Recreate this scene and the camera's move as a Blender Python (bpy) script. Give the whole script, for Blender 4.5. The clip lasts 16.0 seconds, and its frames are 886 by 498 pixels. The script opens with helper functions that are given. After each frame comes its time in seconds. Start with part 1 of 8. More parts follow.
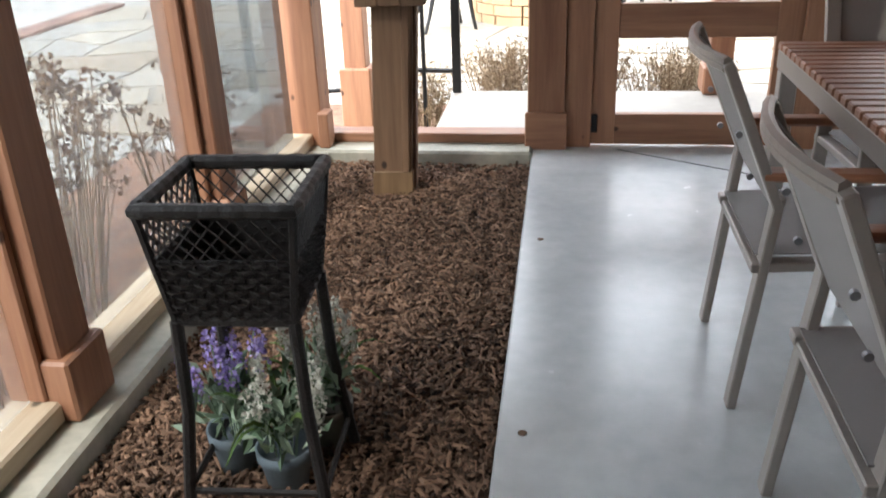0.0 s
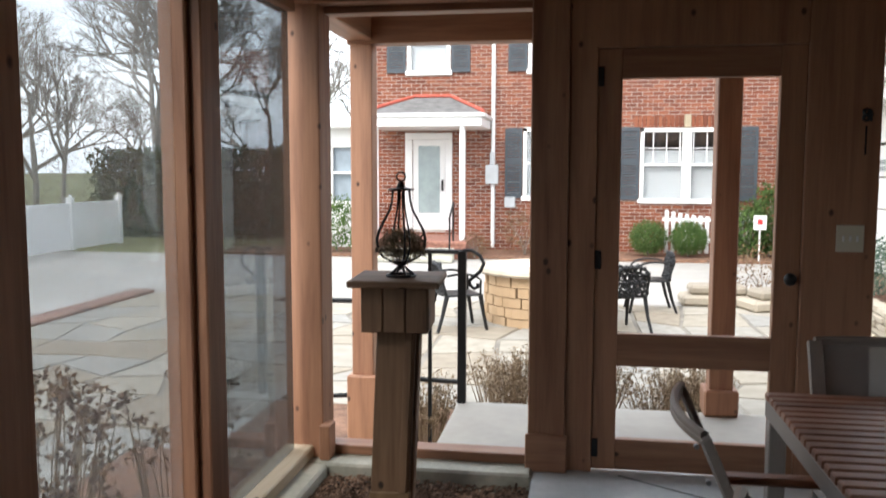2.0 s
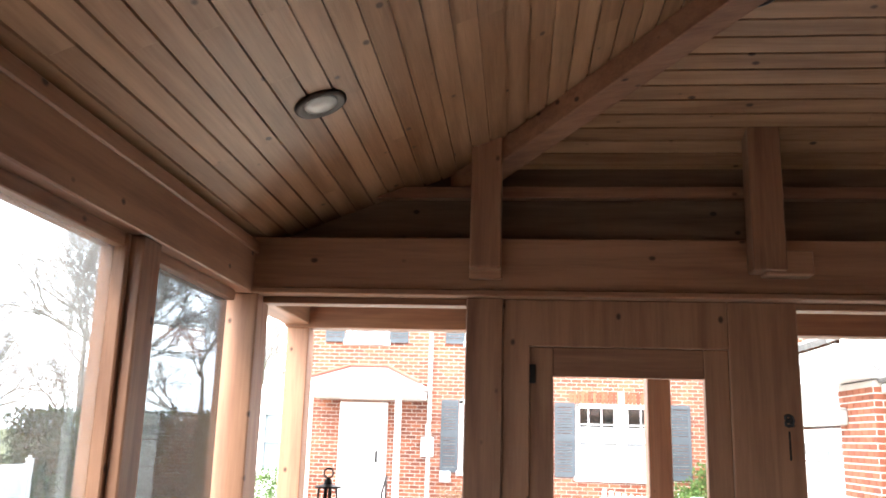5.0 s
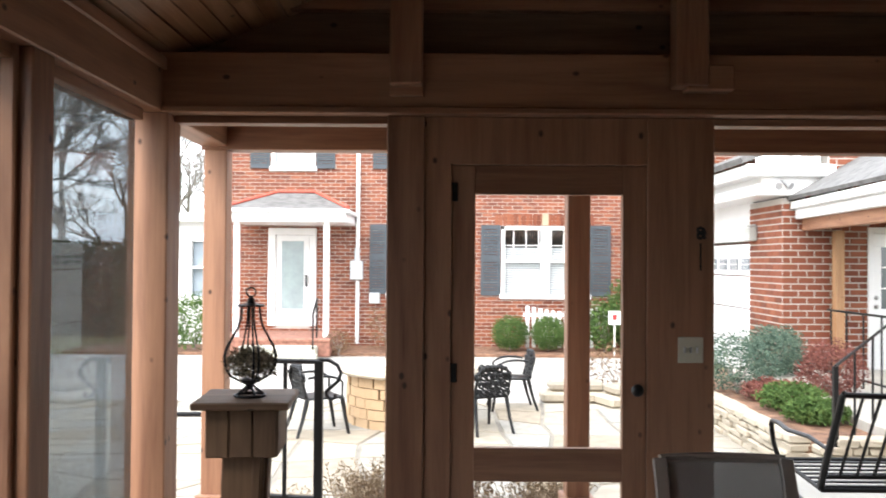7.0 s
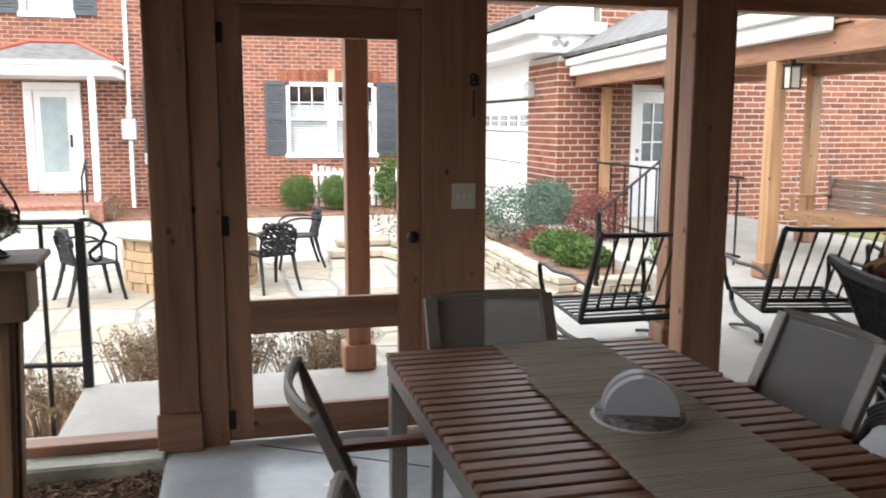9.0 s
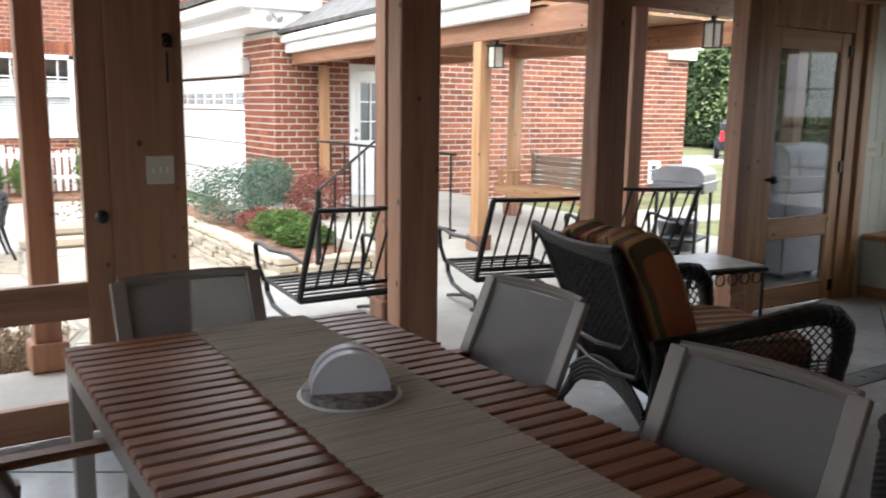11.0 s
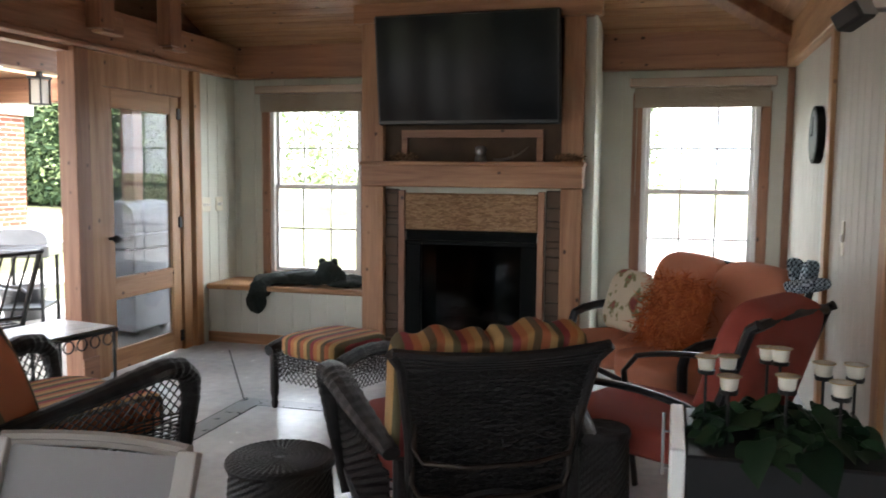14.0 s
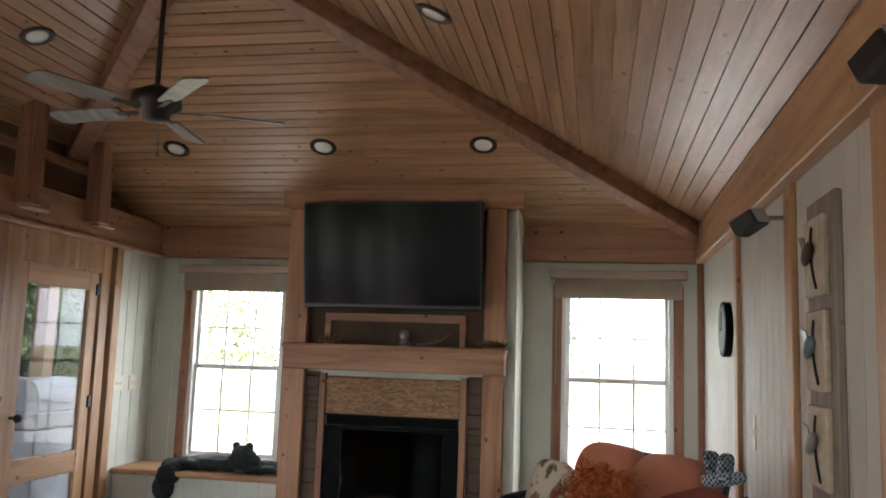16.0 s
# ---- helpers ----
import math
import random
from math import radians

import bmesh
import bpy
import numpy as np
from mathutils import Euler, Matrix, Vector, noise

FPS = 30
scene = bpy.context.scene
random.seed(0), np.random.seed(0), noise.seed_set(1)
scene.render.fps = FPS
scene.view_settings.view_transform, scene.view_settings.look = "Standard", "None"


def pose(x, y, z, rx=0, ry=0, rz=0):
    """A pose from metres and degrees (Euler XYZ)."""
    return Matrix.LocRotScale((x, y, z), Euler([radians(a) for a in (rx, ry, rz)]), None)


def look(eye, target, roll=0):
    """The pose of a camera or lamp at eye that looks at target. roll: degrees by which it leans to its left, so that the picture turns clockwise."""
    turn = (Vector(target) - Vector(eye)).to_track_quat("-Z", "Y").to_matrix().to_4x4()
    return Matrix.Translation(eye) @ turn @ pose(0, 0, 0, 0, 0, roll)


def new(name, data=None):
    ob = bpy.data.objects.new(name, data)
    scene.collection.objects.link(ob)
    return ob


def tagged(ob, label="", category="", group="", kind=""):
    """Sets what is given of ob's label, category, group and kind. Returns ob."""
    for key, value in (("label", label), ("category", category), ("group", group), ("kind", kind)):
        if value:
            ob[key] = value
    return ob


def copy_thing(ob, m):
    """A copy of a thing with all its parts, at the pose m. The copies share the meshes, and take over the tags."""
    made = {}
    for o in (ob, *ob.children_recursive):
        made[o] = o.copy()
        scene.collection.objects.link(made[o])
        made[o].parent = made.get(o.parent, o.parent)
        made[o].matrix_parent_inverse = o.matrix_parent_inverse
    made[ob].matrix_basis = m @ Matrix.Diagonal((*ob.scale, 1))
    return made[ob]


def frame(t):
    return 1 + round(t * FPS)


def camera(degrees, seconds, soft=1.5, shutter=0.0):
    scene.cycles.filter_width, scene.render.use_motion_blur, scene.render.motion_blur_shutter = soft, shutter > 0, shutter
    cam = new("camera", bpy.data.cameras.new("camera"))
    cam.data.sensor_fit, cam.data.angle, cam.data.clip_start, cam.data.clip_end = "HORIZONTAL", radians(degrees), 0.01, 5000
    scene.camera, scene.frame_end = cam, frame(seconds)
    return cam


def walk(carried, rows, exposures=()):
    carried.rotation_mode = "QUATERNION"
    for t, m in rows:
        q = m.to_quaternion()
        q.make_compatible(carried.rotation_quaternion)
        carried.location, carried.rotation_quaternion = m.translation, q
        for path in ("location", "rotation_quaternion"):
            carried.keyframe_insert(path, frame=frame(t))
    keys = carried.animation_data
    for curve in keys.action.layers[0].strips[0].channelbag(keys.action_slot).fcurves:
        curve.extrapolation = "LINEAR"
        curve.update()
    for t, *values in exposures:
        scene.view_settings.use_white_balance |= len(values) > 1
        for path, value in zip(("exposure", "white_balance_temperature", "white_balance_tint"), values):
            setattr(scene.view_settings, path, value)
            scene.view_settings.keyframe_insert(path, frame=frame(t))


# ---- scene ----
cam = camera(55.8, 16.0, 1.7, 0.4)
PATH = [
    (0, (0.185, 0.201, 1.292), (-0.087, 2.0, 0.462), -2.1),
    (0.5, (0.187, 0.206, 1.342), (-0.112, 2.046, 0.617), -2.5),
    (1, (0.194, 0.208, 1.394), (-0.128, 2.108, 0.857), -1.9),
    (1.5, (0.261, 0.201, 1.434), (-0.089, 2.141, 1.098), -1.3),
    (2, (0.255, 0.186, 1.479), (-0.066, 2.151, 1.291), 0.1),
    (2.5, (0.262, 0.16, 1.528), (-0.026, 2.139, 1.492), 0.0),
    (3, (0.286, 0.234, 1.583), (0.029, 2.202, 1.829), 0.3),
    (3.2, (0.278, 0.238, 1.587), (0.032, 2.191, 1.941), 1.7),
    (5.3, (0.274, 0.146, 1.612), (0.114, 2.091, 2.051), 1.4),
    (5.5, (0.266, 0.13, 1.611), (0.123, 2.086, 2.002), 1.2),
    (6, (0.292, 0.193, 1.6), (0.178, 2.172, 1.869), 0.8),
    (6.5, (0.299, 0.236, 1.582), (0.223, 2.232, 1.684), 0.4),
    (7, (0.306, 0.239, 1.582), (0.298, 2.239, 1.613), 0.4),
    (7.5, (0.323, 0.243, 1.576), (0.495, 2.235, 1.582), 0.6),
    (8, (0.326, 0.24, 1.57), (0.661, 2.21, 1.484), 0.4),
    (8.2, (0.323, 0.248, 1.563), (0.686, 2.209, 1.406), 0.4),
    (10.3, (0.528, 0.407, 1.456), (1.356, 2.192, 1.098), 0.8),
    (10.5, (0.524, 0.416, 1.452), (1.43, 2.163, 1.095), 1.1),
    (11, (0.529, 0.456, 1.456), (1.595, 2.115, 1.124), 0.8),
    (11.5, (0.548, 0.51, 1.462), (1.766, 2.068, 1.164), 0.2),
    (12, (0.601, 0.539, 1.445), (2.017, 1.925, 1.173), 0.4),
    (12.5, (0.614, 0.502, 1.458), (2.254, 1.623, 1.221), 0.2),
    (13, (0.629, 0.471, 1.46), (2.421, 1.334, 1.246), 0.1),
    (13.5, (0.626, 0.44, 1.469), (2.5, 1.108, 1.264), 0.3),
    (14, (0.629, 0.411, 1.474), (2.55, 0.936, 1.291), 0.5),
    (14.5, (0.624, 0.399, 1.496), (2.572, 0.835, 1.366), 0.7),
    (15, (0.612, 0.383, 1.512), (2.572, 0.784, 1.506), 1.1),
    (15.2, (0.608, 0.378, 1.516), (2.567, 0.773, 1.572), 0.8),
    (15.5, (0.6, 0.378, 1.513), (2.559, 0.758, 1.658), 1.5),
    (16, (0.608, 0.378, 1.502), (2.558, 0.742, 1.752), 1.9),
]
walk(cam, [(t, look(eye, target, roll)) for t, eye, target, roll in PATH],
     [(0.0, 1.56), (1.5, 0.60), (2.5, 0.45), (3.0, 0.65), (5.4, 2.2), (6.0, 1.75), (6.8, 1.05), (8.0, 0.85), (10.5, 0.82), (11.5, 1.15), (12.5, 1.5), (14.0, 2.4), (16.0, 2.5)])

# ---- world and light: a bright, thinly overcast day ----
world = bpy.data.worlds.new("overcast_sky")
scene.world = world
world.use_nodes = True
wn, wl = world.node_tree.nodes, world.node_tree.links
sky = wn.new("ShaderNodeTexSky")
sky.sky_type, sky.sun_disc = "NISHITA", False
sky.sun_elevation, sky.sun_rotation = radians(48), radians(205)
sky.dust_density, sky.air_density = 4.0, 1.6
cloud_at = wn.new("ShaderNodeTexCoord")
clouds = wn.new("ShaderNodeTexNoise")
clouds.inputs["Scale"].default_value, clouds.inputs["Detail"].default_value = 2.4, 5
veil = wn.new("ShaderNodeMixRGB")
veil.inputs[0].default_value = 0.8
cloud_tone = wn.new("ShaderNodeValToRGB")
cloud_tone.color_ramp.elements[0].position, cloud_tone.color_ramp.elements[0].color = 0.36, (5.8, 6.6, 7.8, 1)
cloud_tone.color_ramp.elements[1].position, cloud_tone.color_ramp.elements[1].color = 0.68, (13, 13.2, 13.4, 1)
wl.new(cloud_at.outputs["Generated"], clouds.inputs["Vector"])
wl.new(clouds.outputs["Fac"], cloud_tone.inputs[0])
wl.new(sky.outputs[0], veil.inputs[1])
wl.new(cloud_tone.outputs[0], veil.inputs[2])
wl.new(veil.outputs[0], wn["Background"].inputs[0])
wn["Background"].inputs[1].default_value = 0.29
sun = new("sun", bpy.data.lights.new("sun", "SUN"))
sun.data.energy, sun.data.angle, sun.data.color = 1.3, radians(16), (1, 0.96, 0.9)
sun.matrix_world = look((-12, -24, 30), (0, 0, 0))


# ---- helpers ----
def ob_from(name, bm, mat, smooth=False):
    me = bpy.data.meshes.new(name)
    bm.normal_update()
    bm.to_mesh(me)
    bm.free()
    if smooth:
        for p in me.polygons:
            p.use_smooth = True
    for m in (mat if isinstance(mat, (list, tuple)) else [mat]):
        me.materials.append(m)
    return new(name, me)


def part(name, bm, mat, parent, label="", smooth=False):
    o = ob_from(name, bm, mat, smooth)
    o.parent = parent
    if label:
        o["label"] = label
    return o


def thing(name, label, category, at=(0, 0, 0), rz=0, group="", kind=""):
    e = new(name)
    e.empty_display_size = 0.1
    e.matrix_basis = pose(*at, 0, 0, rz)
    return tagged(e, label, category, group, kind)


def struct(name, bm, mat, label, category, smooth=False):
    return tagged(ob_from(name, bm, mat, smooth), label, category, "", "structure")


def box(bm, x0, y0, z0, x1, y1, z1, bevel=0.0, m=None):
    r = bmesh.ops.create_cube(bm, size=1)
    mat4 = Matrix.Translation(((x0 + x1) / 2, (y0 + y1) / 2, (z0 + z1) / 2)) @ Matrix.Diagonal((abs(x1 - x0), abs(y1 - y0), abs(z1 - z0), 1))
    if m is not None:
        mat4 = m @ mat4
    bmesh.ops.transform(bm, matrix=mat4, verts=r["verts"])
    if bevel:
        es = {e for v in r["verts"] for e in v.link_edges}
        bmesh.ops.bevel(bm, geom=list(es), offset=bevel, segments=1, affect="EDGES")
    return bm


def boxes(*rows, bevel=0.0):
    bm = bmesh.new()
    for r in rows:
        box(bm, *r, bevel=bevel)
    return bm


def tube(bm, pts, r, n=8, closed=False, flat=1.0):
    """A swept bar along points; r is one radius or one for each point."""
    pts = [Vector(p) for p in pts]
    rs = r if isinstance(r, (list, tuple)) else [r] * len(pts)
    rings, up = [], None
    for i, p in enumerate(pts):
        if closed:
            d = pts[(i + 1) % len(pts)] - pts[i - 1]
        else:
            d = pts[min(i + 1, len(pts) - 1)] - pts[max(i - 1, 0)]
        d.normalize()
        if up is None:
            up = Vector((0, 0, 1)) if abs(d.z) < 0.9 else Vector((1, 0, 0))
        side = d.cross(up)
        if side.length < 1e-4:
            side = d.orthogonal()
        side.normalize()
        up = side.cross(d).normalized()
        rings.append([bm.verts.new(p + side * (math.cos(a) * rs[i]) + up * (math.sin(a) * rs[i] * flat))
                      for a in [2 * math.pi * (k + 0.5) / n for k in range(n)]])
    m = len(rings)
    for i in range(m if closed else m - 1):
        a, b = rings[i], rings[(i + 1) % m]
        for k in range(n):
            bm.faces.new((a[k], a[(k + 1) % n], b[(k + 1) % n], b[k]))
    if not closed:
        bm.faces.new(rings[0][::-1])
        bm.faces.new(rings[-1])
    return bm


def turned(bm, profile, n=20, at=(0, 0, 0)):
    """A solid of revolution about z from (radius, height) pairs."""
    rings = []
    for r, z in profile:
        rings.append([bm.verts.new((at[0] + max(r, 1e-4) * math.cos(2 * math.pi * k / n), at[1] + max(r, 1e-4) * math.sin(2 * math.pi * k / n), at[2] + z)) for k in range(n)])
    for a, b in zip(rings, rings[1:]):
        for k in range(n):
            bm.faces.new((a[k], a[(k + 1) % n], b[(k + 1) % n], b[k]))
    bm.faces.new(rings[0][::-1])
    bm.faces.new(rings[-1])
    return bm


def arc(p0, p1, p2, n=8):
    """Points of a quadratic curve."""
    p0, p1, p2 = Vector(p0), Vector(p1), Vector(p2)
    return [(1 - t) ** 2 * p0 + 2 * t * (1 - t) * p1 + t * t * p2 for t in [i / n for i in range(n + 1)]]


def rounded(bm, x0, y0, z0, x1, y1, z1, power=4.0, n=8, m=None, corner=0.0, sag=None):
    """A plump pad: a superellipsoid between two corners; corner pulls its four far corners out like a sewn pillow."""
    grid = {}
    hx, hy, hz = (x1 - x0) / 2, (y1 - y0) / 2, (z1 - z0) / 2
    c = Vector(((x0 + x1) / 2, (y0 + y1) / 2, (z0 + z1) / 2))

    def vert(*k):
        if k not in grid:
            u = Vector([a / n for a in k])
            u = Vector([math.tan(a * 0.785) for a in u])
            q = (abs(u.x) ** power + abs(u.y) ** power + abs(u.z) ** power) ** (1 / power)
            u /= q
            pull = 1 + corner * abs(u.y * u.z) ** 2
            p = Vector((u.x * hx, u.y * hy * pull, u.z * hz * pull)) + c
            if sag:
                p += Vector(sag(u))
            grid[k] = bm.verts.new(m @ p if m is not None else p)
        return grid[k]
    side = range(-n, n, 2)
    for a in side:
        for b in side:
            for f, d in ((-n, -1), (n, 1)):
                for turn in range(3):
                    q = [(f, a, b), (f, a + 2, b), (f, a + 2, b + 2), (f, a, b + 2)]
                    q = [k[turn:] + k[:turn] for k in q]
                    bm.faces.new([vert(*k) for k in q[::d]])
    return bm


# ---- materials ----
def material(name, rough=0.6, metal=0.0, spec=0.5):
    m = bpy.data.materials.new(name)
    m.use_nodes = True
    b = m.node_tree.nodes["Principled BSDF"]
    b.inputs["Roughness"].default_value, b.inputs["Metallic"].default_value = rough, metal
    b.inputs["Specular IOR Level"].default_value = spec
    return m, m.node_tree.nodes, m.node_tree.links, b


def ramp(nodes, stops):
    r = nodes.new("ShaderNodeValToRGB")
    els = r.color_ramp.elements
    while len(els) < len(stops):
        els.new(0.5)
    for e, (p, c) in zip(els, stops):
        e.position, e.color = p, (*c, 1)
    return r


def mapped(nodes, links, scale=(1, 1, 1), rot=(0, 0, 0), coord="Object"):
    tc, mp = nodes.new("ShaderNodeTexCoord"), nodes.new("ShaderNodeMapping")
    mp.inputs["Scale"].default_value = scale
    mp.inputs["Rotation"].default_value = [radians(a) for a in rot]
    links.new(tc.outputs[coord], mp.inputs["Vector"])
    return mp


def plain(name, color, rough=0.6, metal=0.0, vary=0.12, scale=18, bump=0.0, fine=140, spec=0.5):
    """A painted, cast or woven surface with slight stains and grain."""
    m, n, l, b = material(name, rough, metal, spec)
    mp = mapped(n, l)
    big, small = n.new("ShaderNodeTexNoise"), n.new("ShaderNodeTexNoise")
    big.inputs["Scale"].default_value, big.inputs["Detail"].default_value = scale * 0.2, 6
    small.inputs["Scale"].default_value, small.inputs["Detail"].default_value = fine, 3
    mix = n.new("ShaderNodeMath")
    mix.operation = "MULTIPLY_ADD"
    mix.inputs[1].default_value = 0.35
    l.new(mp.outputs[0], big.inputs["Vector"]), l.new(mp.outputs[0], small.inputs["Vector"])
    l.new(small.outputs["Fac"], mix.inputs[0]), l.new(big.outputs["Fac"], mix.inputs[2])
    lo = tuple(c * (1 - vary) for c in color)
    hi = tuple(min(1, c * (1 + vary)) for c in color)
    r = ramp(n, [(0.45, lo), (0.9, hi)])
    l.new(mix.outputs[0], r.inputs[0]), l.new(r.outputs[0], b.inputs["Base Color"])
    if bump:
        bp = n.new("ShaderNodeBump")
        bp.inputs["Strength"].default_value, bp.inputs["Distance"].default_value = bump, 0.01
        l.new(small.outputs["Fac"], bp.inputs["Height"]), l.new(bp.outputs[0], b.inputs["Normal"])
    return m


def wood(name, dark, light, axis="Z", rough=0.5, knots=True, islands=False, grain=1.0):
    """Sawn softwood: long grain, rings, knots, and a tone that shifts from piece to piece."""
    m, n, l, b = material(name, rough)
    long, across = 0.9 * grain, 14.0 * grain
    sc = {"X": (long, across, across), "Y": (across, long, across), "Z": (across, across, long)}[axis]
    tc, add = n.new("ShaderNodeTexCoord"), n.new("ShaderNodeVectorMath")
    shift = n.new("ShaderNodeVectorMath")
    shift.operation = "SCALE"
    if islands:
        src = n.new("ShaderNodeNewGeometry").outputs["Random Per Island"]
    else:
        src = n.new("ShaderNodeObjectInfo").outputs["Random"]
    comb = n.new("ShaderNodeCombineXYZ")
    for k in range(3):
        l.new(src, comb.inputs[k])
    l.new(comb.outputs[0], shift.inputs[0])
    shift.inputs["Scale"].default_value = 37.0
    l.new(tc.outputs["Object"], add.inputs[0]), l.new(shift.outputs[0], add.inputs[1])
    mp = n.new("ShaderNodeMapping")
    mp.inputs["Scale"].default_value = sc
    l.new(add.outputs[0], mp.inputs["Vector"])
    g, f = n.new("ShaderNodeTexNoise"), n.new("ShaderNodeTexNoise")
    g.inputs["Scale"].default_value, g.inputs["Detail"].default_value, g.inputs["Distortion"].default_value = 1.0, 5, 0.6
    f.inputs["Scale"].default_value, f.inputs["Detail"].default_value = 6.0, 4
    l.new(mp.outputs[0], g.inputs["Vector"]), l.new(mp.outputs[0], f.inputs["Vector"])
    s = n.new("ShaderNodeMath")
    s.operation = "MULTIPLY_ADD"
    s.inputs[1].default_value = 0.35
    l.new(f.outputs["Fac"], s.inputs[0]), l.new(g.outputs["Fac"], s.inputs[2])
    t = n.new("ShaderNodeMath")
    t.operation = "MULTIPLY_ADD"
    t.inputs[1].default_value = 0.22
    l.new(src, t.inputs[0]), l.new(s.outputs[0], t.inputs[2])
    r = ramp(n, [(0.42, dark), (0.72, tuple((a + c) / 2 for a, c in zip(dark, light))), (1.0, light)])
    l.new(t.outputs[0], r.inputs[0])
    col = r.outputs[0]
    if knots:
        kx = {"X": (5.2, 7.4, 7.4), "Y": (7.4, 5.2, 7.4), "Z": (7.4, 7.4, 5.2)}[axis]
        km = n.new("ShaderNodeMapping")
        km.inputs["Scale"].default_value = kx
        l.new(add.outputs[0], km.inputs["Vector"])
        v = n.new("ShaderNodeTexVoronoi")
        v.inputs["Scale"].default_value = 1.0
        l.new(km.outputs[0], v.inputs["Vector"])
        kr = ramp(n, [(0.06, (1, 1, 1)), (0.115, (0, 0, 0))])
        l.new(v.outputs["Distance"], kr.inputs[0])
        mx = n.new("ShaderNodeMixRGB")
        mx.inputs[2].default_value = (*[c * 0.28 for c in dark], 1)
        sc2 = n.new("ShaderNodeMath")
        sc2.operation = "MULTIPLY"
        sc2.inputs[1].default_value = 0.95
        l.new(kr.outputs[0], sc2.inputs[0]), l.new(sc2.outputs[0], mx.inputs[0])
        l.new(col, mx.inputs[1])
        col = mx.outputs[0]
    l.new(col, b.inputs["Base Color"])
    bp = n.new("ShaderNodeBump")
    bp.inputs["Strength"].default_value, bp.inputs["Distance"].default_value = 0.25, 0.004
    l.new(f.outputs["Fac"], bp.inputs["Height"]), l.new(bp.outputs[0], b.inputs["Normal"])
    return m


def glass(name, tint=(1, 1, 1), haze=0.0, gloss=0.0):
    """A thin pane: clear, tinted, with a grazing sheen, and a pale diffuse film."""
    m, n, l, b = material(name)
    n.remove(b)
    out = n["Material Output"]
    tr, gl, df = n.new("ShaderNodeBsdfTransparent"), n.new("ShaderNodeBsdfGlossy"), n.new("ShaderNodeBsdfDiffuse")
    tr.inputs[0].default_value = (*tint, 1)
    gl.inputs["Roughness"].default_value = 0.02
    lw, pw, fr = n.new("ShaderNodeLayerWeight"), n.new("ShaderNodeMath"), n.new("ShaderNodeMath")
    lw.inputs["Blend"].default_value = 0.5
    pw.operation, fr.operation = "POWER", "MULTIPLY_ADD"
    pw.inputs[1].default_value = 5.0
    fr.inputs[1].default_value, fr.inputs[2].default_value = 0.9, 0.035 + gloss
    l.new(lw.outputs["Facing"], pw.inputs[0]), l.new(pw.outputs[0], fr.inputs[0])
    m1, m2 = n.new("ShaderNodeMixShader"), n.new("ShaderNodeMixShader")
    m1.inputs[0].default_value = haze
    df.inputs[0].default_value = (0.75, 0.78, 0.8, 1)
    l.new(tr.outputs[0], m1.inputs[1]), l.new(df.outputs[0], m1.inputs[2])
    l.new(fr.outputs[0], m2.inputs[0])
    l.new(m1.outputs[0], m2.inputs[1]), l.new(gl.outputs[0], m2.inputs[2])
    l.new(m2.outputs[0], out.inputs["Surface"])
    return m


CEDAR_D, CEDAR_L = (0.145, 0.058, 0.032), (0.36, 0.182, 0.104)
cedar_x = wood("cedar_x", CEDAR_D, CEDAR_L, "X")
cedar_y = wood("cedar_y", CEDAR_D, CEDAR_L, "Y")
cedar_z = wood("cedar_z", CEDAR_D, CEDAR_L, "Z")
fir_x = wood("fir_x", (0.24, 0.11, 0.045), (0.50, 0.29, 0.15), "X")
fir_y = wood("fir_y", (0.24, 0.11, 0.045), (0.50, 0.29, 0.15), "Y")
fir_z = wood("fir_z", (0.24, 0.11, 0.045), (0.50, 0.29, 0.15), "Z")
pine_x = wood("pine_boards_x", (0.19, 0.084, 0.035), (0.44, 0.25, 0.135), "X", 0.38, islands=True)
pine_y = wood("pine_boards_y", (0.19, 0.084, 0.035), (0.44, 0.25, 0.135), "Y", 0.38, islands=True)
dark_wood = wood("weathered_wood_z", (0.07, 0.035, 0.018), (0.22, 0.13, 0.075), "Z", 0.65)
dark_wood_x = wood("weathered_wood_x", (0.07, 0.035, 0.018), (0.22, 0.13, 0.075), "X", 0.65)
sill_wood = wood("pale_treated_sill_y", (0.34, 0.26, 0.17), (0.55, 0.46, 0.34), "Y", 0.7)
teak = wood("teak_slats_x", (0.15, 0.055, 0.032), (0.38, 0.17, 0.095), "X", 0.42, knots=False)
teak_y = wood("teak_y", (0.15, 0.055, 0.032), (0.38, 0.17, 0.095), "Y", 0.42, knots=False)
siding = plain("sage_painted_siding", (0.52, 0.53, 0.46), 0.55, vary=0.06, bump=0.05)
siding_back = plain("grey_painted_siding", (0.50, 0.48, 0.43), 0.6, vary=0.08, bump=0.08)
white_paint = plain("white_paint", (0.74, 0.74, 0.73), 0.45, vary=0.04)
black_metal = plain("black_iron", (0.018, 0.018, 0.019), 0.42, 0.6, vary=0.3)
bronze_metal = plain("taupe_powder_coat", (0.30, 0.265, 0.24), 0.4, 0.35, vary=0.06)
clear_glass = glass("clear_window_glass")
dim_glass = glass("tinted_storm_glass", (0.42, 0.45, 0.47), 0.10)
hazy_glass = glass("hazy_storm_glass", (0.74, 0.76, 0.77), 0.2)


